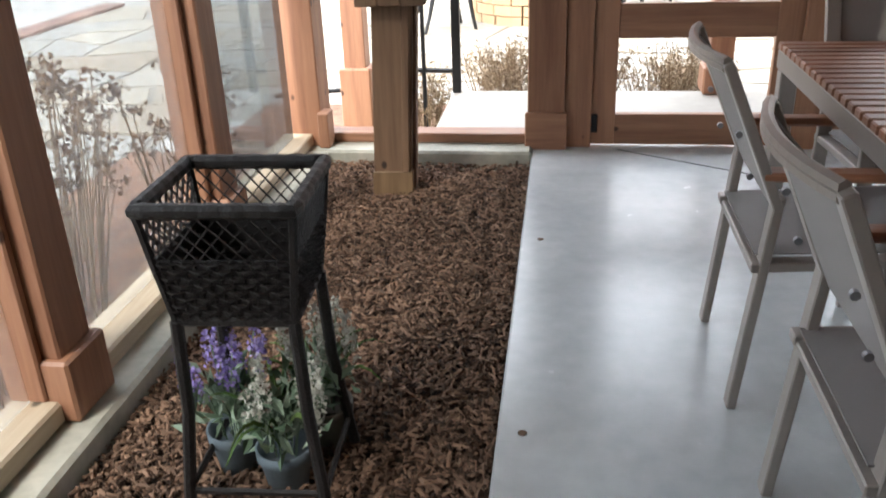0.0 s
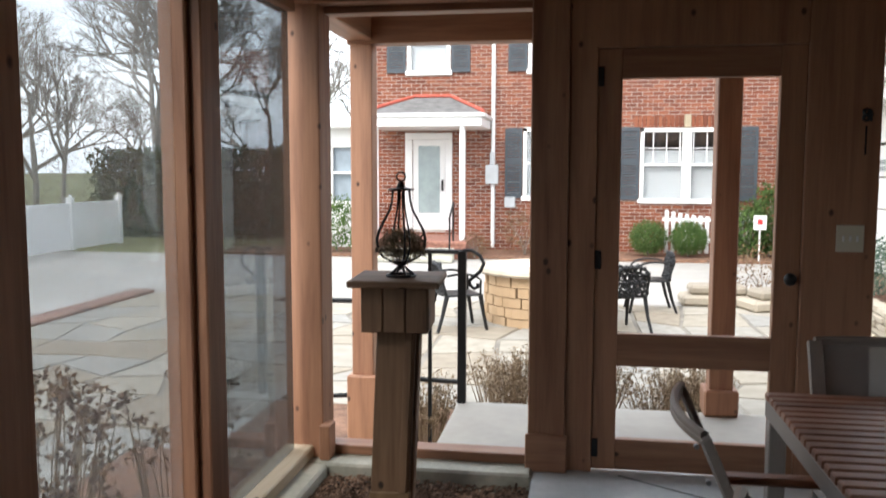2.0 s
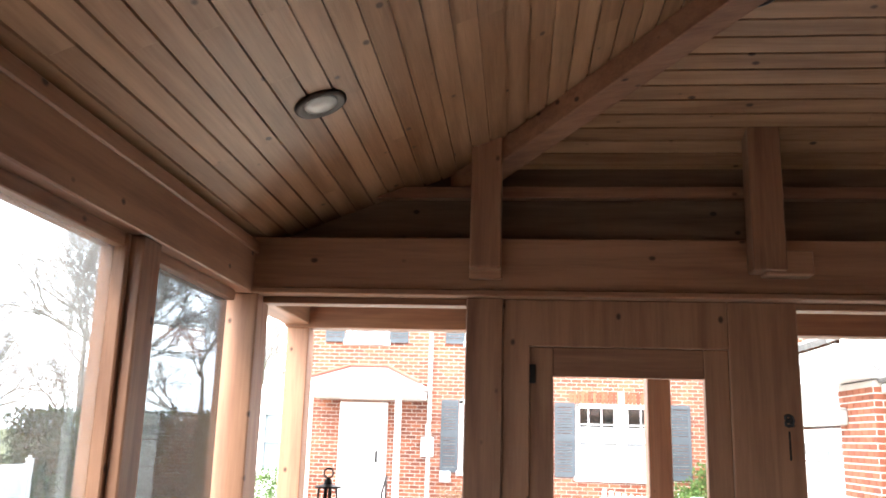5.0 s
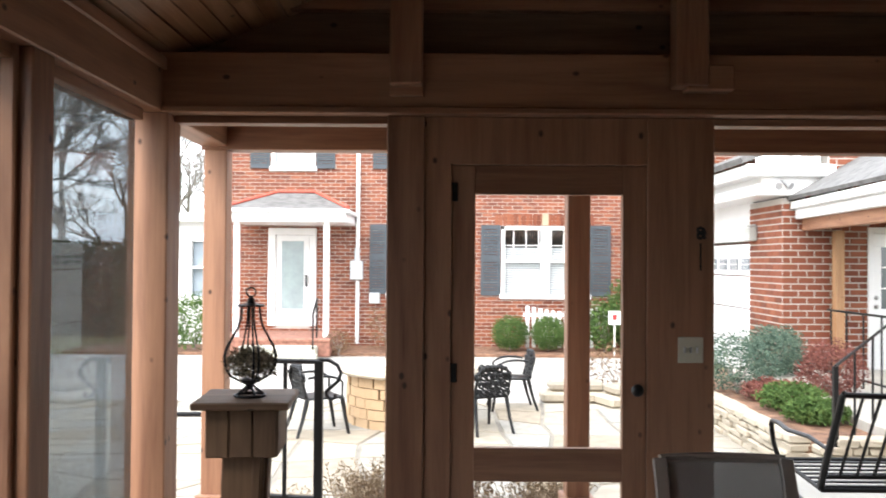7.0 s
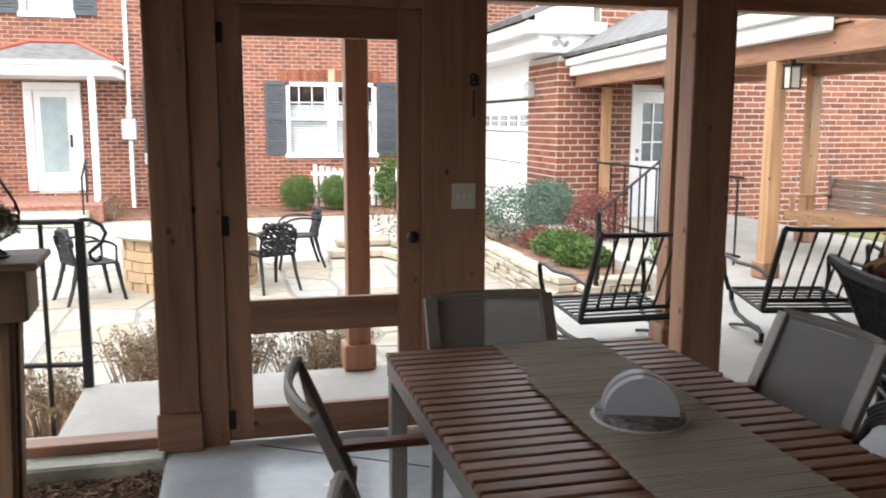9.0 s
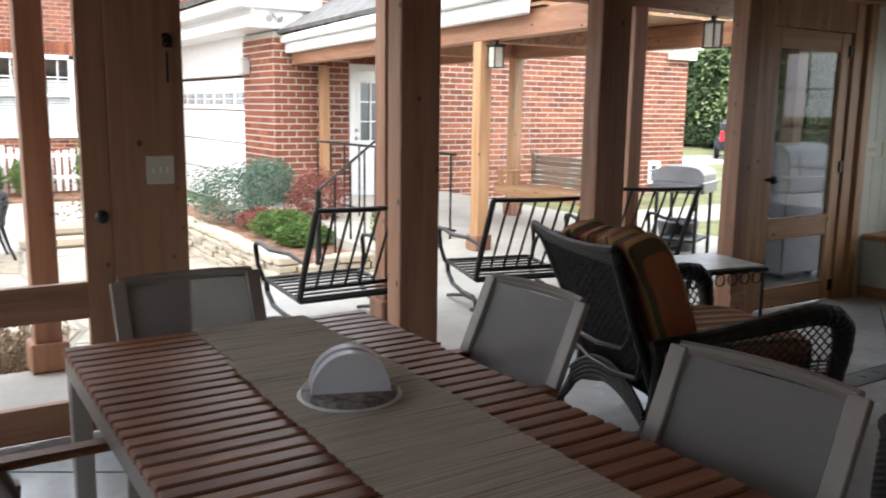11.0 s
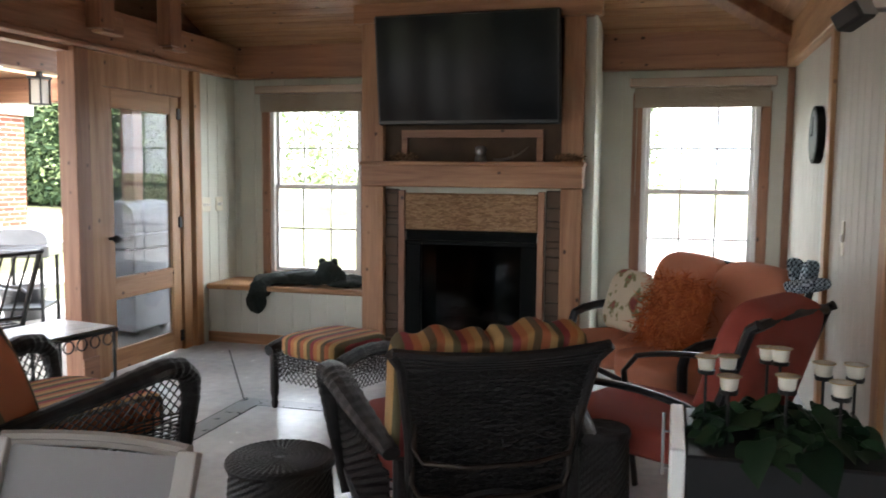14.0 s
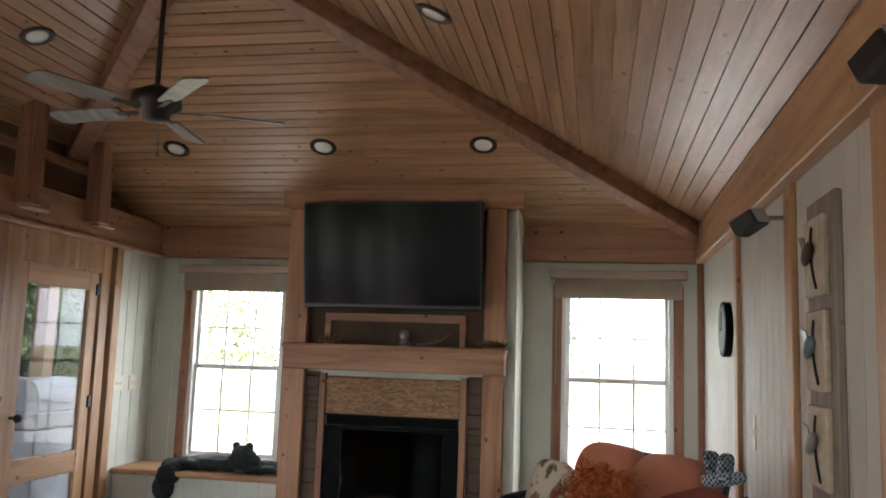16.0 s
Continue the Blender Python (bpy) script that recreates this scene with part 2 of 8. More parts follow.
def concrete(name, lo, hi, rough, gloss_var=0.15, scale=1.6):
    m, n, l, b = material(name, rough)
    mp = mapped(n, l)
    a, c, d = (n.new("ShaderNodeTexNoise") for _ in range(3))
    for nd, s, det in ((a, scale, 6), (c, scale * 9, 5), (d, 90, 3)):
        nd.inputs["Scale"].default_value, nd.inputs["Detail"].default_value = s, det
        l.new(mp.outputs[0], nd.inputs["Vector"])
    mx = n.new("ShaderNodeMath")
    mx.operation = "MULTIPLY_ADD"
    mx.inputs[1].default_value = 0.4
    l.new(c.outputs["Fac"], mx.inputs[0]), l.new(a.outputs["Fac"], mx.inputs[2])
    r = ramp(n, [(0.5, lo), (0.9, hi)])
    l.new(mx.outputs[0], r.inputs[0]), l.new(r.outputs[0], b.inputs["Base Color"])
    rr = n.new("ShaderNodeMapRange")
    rr.inputs["To Min"].default_value, rr.inputs["To Max"].default_value = rough - gloss_var, rough + gloss_var
    l.new(c.outputs["Fac"], rr.inputs["Value"]), l.new(rr.outputs[0], b.inputs["Roughness"])
    bp = n.new("ShaderNodeBump")
    bp.inputs["Strength"].default_value, bp.inputs["Distance"].default_value = 0.12, 0.003
    l.new(d.outputs["Fac"], bp.inputs["Height"]), l.new(bp.outputs[0], b.inputs["Normal"])
    return m


floor_mat = concrete("sealed_concrete", (0.42, 0.44, 0.45), (0.58, 0.60, 0.60), 0.24, 0.08)
band_mat = concrete("stained_concrete_band", (0.12, 0.145, 0.16), (0.20, 0.225, 0.235), 0.30, 0.1)
porch_mat = concrete("porch_concrete", (0.31, 0.29, 0.255), (0.40, 0.375, 0.33), 0.75, 0.1)
kerb_mat = concrete("kerb_concrete", (0.30, 0.30, 0.25), (0.50, 0.48, 0.40), 0.75, 0.1, 4)
drive_mat = concrete("driveway_concrete", (0.30, 0.285, 0.26), (0.40, 0.38, 0.35), 0.85, 0.05, 0.6)

# ---- plan of the room ----
XL, XR, YB, YF = -1.08, 7.5, -0.45, 4.25      # inner faces of the four walls
YO = 5.48                                     # outer eave line over the porch
BEAM0, BEAM1 = 2.28, 2.57                     # beams round the room
EAVE, PITCH = 2.55, 0.39
GROUND = -0.45

# ---- ceiling: a hipped board ceiling that runs on over the porch ----
XE0, XE1, YE0 = -1.10, 7.42, -0.47
HALF = (YO - YE0) / 2


def slope(name, mat, axis, label):
    """One slope, boards parallel to its eave, each with a groove beside it."""
    verts, faces = [], []
    step, groove, deep = 0.088, 0.010, 0.015
    rng = random.Random(name)
    k = 0.0

    def put(u, v, z):
        if axis == "left":
            verts.append((XE0 + u, v, z))
        elif axis == "right":
            verts.append((XE1 - u, v, z))
        elif axis == "back":
            verts.append((v, YE0 + u, z))
        else:
            verts.append((v, YO - u, z))

    while k < HALF:
        u0, u1 = k + groove / 2, min(k + step - groove / 2, HALF)
        e0, e1 = (YE0, YO) if axis in ("left", "right") else (XE0, XE1)
        lo, hi = e0 + u0 - 0.06, e1 - u0 + 0.06
        cuts = [lo]
        while cuts[-1] + 1.2 < hi:
            cuts.append(min(hi, cuts[-1] + rng.uniform(1.6, 3.6)))
        if cuts[-1] < hi:
            cuts.append(hi)
        z0, z1 = EAVE + PITCH * u0, EAVE + PITCH * u1
        for a, c in zip(cuts, cuts[1:]):
            i = len(verts)
            for (u, z) in ((u0, z0 + deep), (u0, z0), (u1, z1), (u1, z1 + deep)):
                put(u, a + 0.0012, z)
                put(u, c - 0.0012, z)
            for j in range(3):
                faces.append((i + 2 * j, i + 2 * j + 1, i + 2 * j + 3, i + 2 * j + 2))
        k += step
    i = len(verts)
    e0, e1 = (YE0, YO) if axis in ("left", "right") else (XE0, XE1)
    for u, z in ((-0.1, EAVE - 0.1 * PITCH + 0.012), (HALF, EAVE + HALF * PITCH + 0.012)):
        for up in (0, 0.12):
            put(u, e0 + u - 0.02, z + up)
            put(u, e1 - u + 0.02, z + up)
    for f in ((0, 1, 5, 4), (2, 3, 7, 6), (0, 1, 3, 2), (4, 5, 7, 6), (0, 2, 6, 4), (1, 3, 7, 5)):
        faces.append(tuple(i + q for q in f))
    me = bpy.data.meshes.new(name)
    me.from_pydata(verts, [], faces)
    me.materials.append(mat)
    tagged(new(name, me), label, "ceiling", "", "structure")


slope("ceiling_left_slope", pine_y, "left", "sloping stained pine tongue and groove ceiling boards")
slope("ceiling_far_slope", pine_y, "right", "sloping stained pine board ceiling above the fireplace")
slope("ceiling_back_slope", pine_x, "back", "sloping stained pine board ceiling above the back wall")
slope("ceiling_front_slope", pine_x, "front", "sloping stained pine board ceiling over the screened front")


def hip(name, a, b, w=0.14, h=0.16, mat=None):
    a, b = Vector(a), Vector(b)
    d = (b - a).normalized()
    s = d.cross(Vector((0, 0, 1))).normalized()
    u = s.cross(d)
    bm = bmesh.new()
    vs = [bm.verts.new(p + s * i * w / 2 - u * j * h) for p in (a, b) for i, j in ((-1, 0), (1, 0), (1, 1), (-1, 1))]
    for f in ((0, 1, 2, 3), (7, 6, 5, 4), (0, 4, 5, 1), (1, 5, 6, 2), (2, 6, 7, 3), (3, 7, 4, 0)):
        bm.faces.new([vs[q] for q in f])
    bmesh.ops.bevel(bm, geom=bm.edges[:], offset=0.006, segments=1, affect="EDGES")
    return struct(name, bm, mat or cedar_x, "solid timber hip rafter under the board ceiling", "rafter")


RZ = EAVE + PITCH * HALF
hip("hip_rafter", (XE0, YO, EAVE + 0.03), (XE0 + HALF, YO - HALF, RZ + 0.03))
hip("hip_rafter", (XE0, YE0, EAVE + 0.03), (XE0 + HALF, YE0 + HALF, RZ + 0.03))
hip("hip_rafter", (XE1, YO, EAVE + 0.03), (XE1 - HALF, YO - HALF, RZ + 0.03))
hip("hip_rafter", (XE1, YE0, EAVE + 0.03), (XE1 - HALF, YE0 + HALF, RZ + 0.03))
hip("ridge_beam", (XE0 + HALF - 0.05, YO - HALF, RZ + 0.03), (XE1 - HALF + 0.05, YO - HALF, RZ + 0.03))

# ---- floor and planting bed ----
struct("floor", boxes((0.045, YB - 0.14, -0.30, XR + 0.14, YF + 0.10, 0.0), bevel=0.006), floor_mat, "sealed grey concrete floor slab", "floor")
struct("bed_soil", boxes((-1.30, YB - 0.14, -0.40, 0.045, YF + 0.10, -0.075)), plain("dark_soil", (0.05, 0.03, 0.02), 0.95, vary=0.4, bump=0.6), "dark soil under the bark mulch of the indoor bed", "soil")
struct("kerb", boxes((-1.22, YB - 0.14, -0.40, -0.965, 4.10, 0.02), (-1.22, 4.10, -0.40, 0.045, YF + 0.12, 0.02), bevel=0.012), kerb_mat, "rough cast concrete kerb round the planting bed", "kerb")

# ---- beams ----
def beam(name, rows, mat, label="solid cedar beam on top of the wall posts"):
    return struct(name, boxes(*rows, bevel=0.006), mat, label, "beam")


beam("beam_front", [(-1.20, 4.18, BEAM0, XR, 4.36, BEAM1), (-1.04, 4.15, BEAM0 - 0.002, XR, 4.178, BEAM0 + 0.03)], cedar_x)
beam("beam_left", [(-1.20, YB, BEAM0, -1.04, YO, BEAM1 - 0.03), (-1.038, YB, BEAM1 - 0.09, -1.02, 4.18, BEAM1 - 0.03)], cedar_y)
beam("beam_far", [(7.40, YB, BEAM0, XR + 0.1, 4.18, BEAM1 + 0.02)], cedar_y)
beam("beam_back", [(-1.04, YB - 0.1, BEAM0, 7.40, -0.38, BEAM1)], fir_x)
beam("beam_outer", [(-1.20, YO - 0.14, 2.26, 7.6, YO, 2.44)], cedar_x, "outer cedar porch beam on square posts")
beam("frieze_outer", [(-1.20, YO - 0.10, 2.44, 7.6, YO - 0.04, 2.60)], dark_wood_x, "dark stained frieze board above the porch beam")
for x in (0.115, 1.43, 2.80, 4.16, 5.50, 6.30):
    bm = boxes((x - 0.075, 4.06, 2.40, x + 0.075, 4.178, EAVE + PITCH * (YO - 4.12) + 0.02), bevel=0.006)
    struct("strut", bm, cedar_z, "square cedar strut between the wall beam and the ceiling", "strut")
    struct("strut_block", boxes((x - 0.02, 4.08, 2.38, x + 0.20, 4.176, 2.50), bevel=0.008) if x > 1 else boxes((x - 0.08, 4.14, 2.36, x + 0.08, 4.177, 2.42), bevel=0.006), cedar_x, "cedar block notched over the wall beam", "block")

struct("screen_rail", boxes((-0.6, 4.26, 2.80, 7.0, 4.32, 2.86), bevel=0.004), cedar_x, "cedar rail across the dark panel above the front beam", "rail")

# added dark panel: hides the bright soffit, gives the gap its shade
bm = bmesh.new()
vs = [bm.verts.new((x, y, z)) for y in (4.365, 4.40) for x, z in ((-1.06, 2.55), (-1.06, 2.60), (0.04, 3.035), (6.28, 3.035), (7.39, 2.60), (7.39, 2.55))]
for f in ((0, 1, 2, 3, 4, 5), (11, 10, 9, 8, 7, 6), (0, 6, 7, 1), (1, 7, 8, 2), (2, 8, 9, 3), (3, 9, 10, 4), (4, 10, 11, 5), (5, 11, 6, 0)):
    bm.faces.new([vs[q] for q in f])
struct("gable_board", bm, dark_wood_x, "dark panel added for the shade in the gap above the front beam", "wall")

# ---- left wall: storm windows between timber posts on the kerb ----
LEFT_POSTS = [-0.30, 0.80, 1.92, 3.03, 4.20]
bm = boxes((-1.20, YB, 0.02, -1.06, 4.18, 0.085), bevel=0.008)
struct("sill_left", bm, sill_wood, "pale treated timber sill on the kerb", "sill")
for i, y in enumerate(LEFT_POSTS[:-1]):
    w = 0.15
    struct("post_left", boxes((-1.20, y - w / 2, 0.02, -1.045, y + w / 2, BEAM0), bevel=0.006), cedar_z, "square cedar post standing on the kerb", "post")
    for a, b in ((y - w / 2 - 0.03, y - w / 2), (y + w / 2, y + w / 2 + 0.03)):
        struct("window_stop", boxes((-1.19, a, 0.085, -1.09, b, BEAM0), bevel=0.006), cedar_z, "cedar window stop beside a post", "trim")
    if y < 4:
        struct("post_base", boxes((-1.205, y - w / 2 - 0.02, 0.021, -1.018, y + w / 2 + 0.02, 0.20), bevel=0.008), cedar_z, "cedar base block round a wall post", "trim")
for i, (a, b) in enumerate(zip(LEFT_POSTS, LEFT_POSTS[1:])):
    bm = boxes((-1.142, a + 0.105, 0.085, -1.138, b - 0.105, BEAM0))
    p = tagged(ob_from("window_%d" % (i + 1), bm, dim_glass if b > 4 else hazy_glass), "large fixed storm glass between cedar posts", "window", "", "structure")
    p.visible_shadow = False
    struct("head_stop", boxes((-1.19, a + 0.105, BEAM0 - 0.05, -1.10, b - 0.105, BEAM0), bevel=0.004), cedar_y, "cedar stop under the beam above the storm glass", "trim")
struct("post_corner", boxes((-1.20, 4.17, 0.02, -1.01, 4.36, BEAM0), bevel=0.006), cedar_z, "heavy cedar corner post", "post")
struct("corner_base", boxes((-1.02, 4.13, 0.021, -0.965, 4.24, 0.20), bevel=0.006), cedar_z, "cedar base block at the corner", "trim")

# ---- front wall: screened openings and two doors ----
def front_post(x0, x1, y0=4.22, base=True):
    struct("post_front", boxes((x0, y0, 0.0, x1, 4.36, BEAM0), bevel=0.006), cedar_z, "square cedar post of the screened front wall", "post")
    if base:
        struct("post_base", boxes((x0 - 0.012, y0 - 0.02, 0.001, x1 + 0.012, y0, 0.19), bevel=0.006), cedar_x, "cedar base block at a front post", "trim")


front_post(0.02, 0.20)
struct("jamb_1", boxes((0.20, 4.25, 0.0, 0.33, 4.36, 2.06), (1.27, 4.25, 0.0, 1.59, 4.36, BEAM0), (0.20, 4.25, 2.052, 1.27, 4.36, BEAM0), bevel=0.005), cedar_z, "wide cedar boards round the screen door", "trim")
front_post(2.68, 2.92)
front_post(4.04, 4.28)
front_post(5.36, 5.50)
struct("jamb_2", boxes((5.50, 4.25, 0.0, 5.68, 4.36, 2.06), (6.64, 4.25, 0.0, 6.76, 4.36, BEAM0), (5.50, 4.25, 2.052, 6.64, 4.36, BEAM0), (6.78, 4.22, 0.0, 6.88, 4.36, BEAM0), bevel=0.005), fir_z, "fir boards round the second screen door", "trim")
for x0, x1 in ((-1.01, 0.02), (1.59, 2.68), (2.92, 4.04), (4.28, 5.36)):
    struct("sill_front", boxes((x0, 4.24, 0.0 if x0 > 0 else 0.02, x1, 4.36, 0.07), bevel=0.006), cedar_x, "cedar sill of a screened opening", "sill")
    struct("head_front", boxes((x0, 4.26, BEAM0 - 0.035, x1, 4.36, BEAM0), bevel=0.004), cedar_x, "cedar head strip of a screened opening", "trim")


def siding_wall(name, x0, x1, y0, y1, z0, z1, holes, along, mat, label, thick=0.14, out=1):
    """Grooved vertical panels between the openings; along is the wall's direction."""
    verts = boxes()
    step = 0.155
    a0, a1 = (y0, y1) if along == "y" else (x0, x1)
    k = a0
    edges = sorted({a0, a1, *[h[0] for h in holes], *[h[1] for h in holes]})
    for ea, eb in zip(edges, edges[1:]):
        spans = [(z0, z1)]
        for h in holes:
            if h[0] - 1e-6 <= ea and eb <= h[1] + 1e-6:
                spans = [(z0, h[2]), (h[3], z1)]
        n = max(1, round((eb - ea) / step))
        for j in range(n):
            u0, u1 = ea + (eb - ea) * j / n + 0.003, ea + (eb - ea) * (j + 1) / n - 0.003
            for s0, s1 in spans:
                if along == "y":
                    box(verts, x0, u0, s0, x0 + thick, u1, s1)
                else:
                    box(verts, u0, y0 - thick, s0, u1, y0, s1)
        for s0, s1 in spans:
            if along == "y":
                box(verts, x0 + 0.008, ea, s0, x0 + thick - 0.004, eb, s1)
            else:
                box(verts, ea, y0 - thick + 0.004, s0, eb, y0 - 0.008, s1)
    return struct(name, verts, mat, label, "wall")


W1 = (3.03, 3.90, 0.56, 2.05)
W2 = (-0.22, 0.66, 0.56, 2.05)
siding_wall("wall_far", XR, XR, YB - 0.14, YF + 0.1, 0.0, 2.9, [W1, W2], "y", siding, "sage painted vertical board wall with two sash windows")
siding_wall("wall_back", -1.2, XR, YB, YB, 0.0, 2.9, [], "x", siding_back, "grey painted vertical board wall")
bm = bmesh.new()
for j in range(4):
    box(bm, 6.88 + j * 0.155 + 0.003, 4.25, 0, 6.88 + (j + 1) * 0.155 - 0.003, 4.36, BEAM0)
box(bm, 6.88, 4.258, 0, XR, 4.34, BEAM0)
struct("wall_front_panel", bm, siding, "sage painted vertical board panel beside the screen door", "wall")
for x, w in ((5.78, 0.10), (4.38, 0.13), (3.16, 0.16), (1.2, 0.14)):
    struct("batten", boxes((x - w / 2, YB, 0, x + w / 2, YB + 0.03, BEAM0), bevel=0.005), fir_z, "upright fir batten on the grey board wall", "trim")
struct("end_wall_batten", boxes((7.46, YB, 0, XR, YB + 0.05, BEAM0), bevel=0.004), cedar_z, "cedar corner strip", "trim")


# ---- screen doors ----
def screen_door(name, x0, x1, mats, hinge_left, label):
    d = thing(name, label, "door", (x0, 4.27, 0), 0, "", "structure")
    w = x1 - x0
    wx, wz = mats
    sw = 0.115
    part("stile", boxes((0, 0, 0.012, sw, 0.045, 2.05), bevel=0.004), wz, d)
    part("stile", boxes((w - sw, 0, 0.012, w, 0.045, 2.05), bevel=0.004), wz, d)
    part("top_rail", boxes((sw, 0.002, 1.91, w - sw, 0.043, 2.05), bevel=0.003), wx, d)
    part("middle_rail", boxes((sw, 0.002, 0.53, w - sw, 0.043, 0.69), bevel=0.003), wx, d)
    part("bottom_rail", boxes((sw, 0.002, 0.012, w - sw, 0.043, 0.165), bevel=0.003), wx, d)
    hx = 0 if hinge_left else w
    for z in (0.12, 1.05, 1.92):
        part("hinge", boxes((hx - 0.03, -0.012, z - 0.045, hx + 0.03, 0.006, z + 0.045), bevel=0.003), black_metal, d, "black strap hinge")
    kx = w - 0.055 if hinge_left else 0.055
    bm = bmesh.new()
    tube(bm, [(kx, 0.0, 0.98), (kx, -0.05, 0.98)], 0.012)
    bmesh.ops.create_uvsphere(bm, u_segments=12, v_segments=8, radius=0.03, matrix=Matrix.Translation((kx, -0.06, 0.98)))
    part("door_knob", bm, black_metal, d, "black round door knob", True)
    return d


door1 = screen_door("door_1", 0.33, 1.27, (cedar_x, cedar_z), True, "closed cedar screen door with a middle rail")
door2 = screen_door("door_2", 5.68, 6.63, (fir_x, fir_z), False, "closed pale fir screen door with dark mesh")
mesh_screen = glass("dark_insect_screen", (0.42, 0.43, 0.45), 0.02)
s = part("insect_screen", boxes((0.115, 0.02, 0.165, 0.835, 0.024, 0.53), (0.115, 0.02, 0.69, 0.835, 0.024, 1.91)), mesh_screen, door2, "dark insect screen")
s.visible_shadow = False


# ---- sash windows of the far wall ----
def sash_window(name, y0, y1, z0, z1, label):
    d = thing(name, label, "window", (XR, 0, 0), 0, "", "structure")
    part("casing", boxes((-0.02, y0 - 0.075, z0 - 0.05, 0.02, y0, z1 + 0.06), (-0.02, y1, z0 - 0.05, 0.02, y1 + 0.075, z1 + 0.06), bevel=0.004), cedar_z, d, "cedar window casing")
    part("window_sill", boxes((-0.05, y0 - 0.09, z0 - 0.075, 0.03, y1 + 0.09, z0 - 0.04), bevel=0.004), cedar_y, d)
    part("window_frame", boxes((0.0, y0, z0 - 0.04, 0.10, y0 + 0.035, z1 + 0.02), (0.0, y1 - 0.035, z0 - 0.04, 0.10, y1, z1 + 0.02), (0.0, y0, z1 - 0.02, 0.10, y1, z1 + 0.02), (0.0, y0, z0 - 0.04, 0.10, y1, z0 + 0.01), bevel=0.003), white_paint, d, "white vinyl frame")
    zm = (z0 + z1) / 2 + 0.03
    for k, (a, b, x) in enumerate(((z0 + 0.01, zm + 0.015, 0.03), (zm - 0.015, z1 - 0.02, 0.06))):
        ya, yb = y0 + 0.035, y1 - 0.035
        sash = part("sash", boxes((x, ya, a, x + 0.028, ya + 0.03, b), (x, yb - 0.03, a, x + 0.028, yb, b), (x, ya + 0.03, a, x + 0.028, yb - 0.03, a + 0.035), (x, ya + 0.03, b - 0.035, x + 0.028, yb - 0.03, b), bevel=0.002), white_paint, d, "white window sash")
        bars = bmesh.new()
        for i in (1, 2):
            yy = ya + (yb - ya) * i / 3
            box(bars, x + 0.008, yy - 0.008, a + 0.03, x + 0.02, yy + 0.008, b - 0.03)
        zz = (a + b) / 2
        box(bars, x + 0.009, ya + 0.03, zz - 0.008, x + 0.019, yb - 0.03, zz + 0.008)
        part("glazing_bars", bars, white_paint, sash)
        g = part("pane", boxes((x + 0.012, ya + 0.028, a + 0.03, x + 0.016, yb - 0.028, b - 0.03)), clear_glass, sash)
        g.visible_shadow = False
    return d


sash_window("window_5", *W1, "white vinyl sash window above the bench")
sash_window("window_6", *W2, "white vinyl sash window behind the sofa")

# ---- outside: ground, drive, patio, porch ----
grass_mat = plain("winter_lawn", (0.14, 0.145, 0.06), 0.95, vary=0.4, scale=6, bump=0.8)
leaf_litter = plain("leaf_litter", (0.17, 0.09, 0.055), 0.95, vary=0.55, scale=40, fine=60, bump=0.9)
struct("ground", boxes((-400, -400, GROUND - 0.3, 400, 400, GROUND - 0.03)), grass_mat, "rough winter lawn reaching to the horizon", "ground")
struct("driveway", boxes((-16, -12, GROUND - 0.2, -1.5, 18.3, GROUND - 0.012), (-1.5, 11.0, GROUND - 0.2, 5.4, 18.3, GROUND - 0.012)), drive_mat, "wide pale concrete driveway", "driveway")
struct("front_bed", boxes((-8, 18.3, GROUND - 0.2, 5.4, 20, GROUND + 0.05), bevel=0.02), leaf_litter, "leaf covered bed along the brick house", "bed")
struct("window_bed", boxes((-2.7, -3, GROUND - 0.2, -1.22, 5.3, GROUND + 0.07), (-2.2, 5.3, GROUND - 0.2, -0.5, 6.6, GROUND + 0.05), (-0.5, 5.44, GROUND - 0.2, 1.3, 6.6, GROUND + 0.06), bevel=0.03), leaf_litter, "mulched bed outside the windows", "bed")
struct("porch_floor", boxes((-0.50, 4.36, -0.6, 2.0, 5.42, -0.004), (2.0, 4.36, -0.6, 8.6, 7.0, -0.004), (4.6, 7.0, -0.6, 8.6, 13.0, -0.006), bevel=0.012), porch_mat, "pale concrete porch slab", "porch")
struct("porch_step", boxes((-1.05, 4.38, -0.6, -0.50, 4.75, -0.06), (0.9, 5.42, -0.6, 2.0, 6.0, -0.17), (1.2, 6.0, -0.6, 2.0, 6.5, -0.32), bevel=0.012), porch_mat, "pale concrete step beside the porch slab", "step")

flag_mat, fn, fl, fb_ = material("flagstone", 0.8)
finfo = fn.new("ShaderNodeObjectInfo")
fr_ = ramp(fn, [(0.0, (0.25, 0.205, 0.15)), (0.35, (0.33, 0.295, 0.235)), (0.7, (0.28, 0.27, 0.245)), (1.0, (0.37, 0.33, 0.265))])
fno = fn.new("ShaderNodeTexNoise")
fno.inputs["Scale"].default_value, fno.inputs["Detail"].default_value = 5, 6
fmx = fn.new("ShaderNodeMixRGB")
fmx.blend_type, fmx.inputs[0].default_value = "MULTIPLY", 0.6
fno_r = ramp(fn, [(0.3, (0.6, 0.58, 0.55)), (0.7, (1, 1, 1))])
fl.new(finfo.outputs["Random"], fr_.inputs[0]), fl.new(fno.outputs["Fac"], fno_r.inputs[0])
fl.new(fr_.outputs[0], fmx.inputs[1]), fl.new(fno_r.outputs[0], fmx.inputs[2]), fl.new(fmx.outputs[0], fb_.inputs["Base Color"])
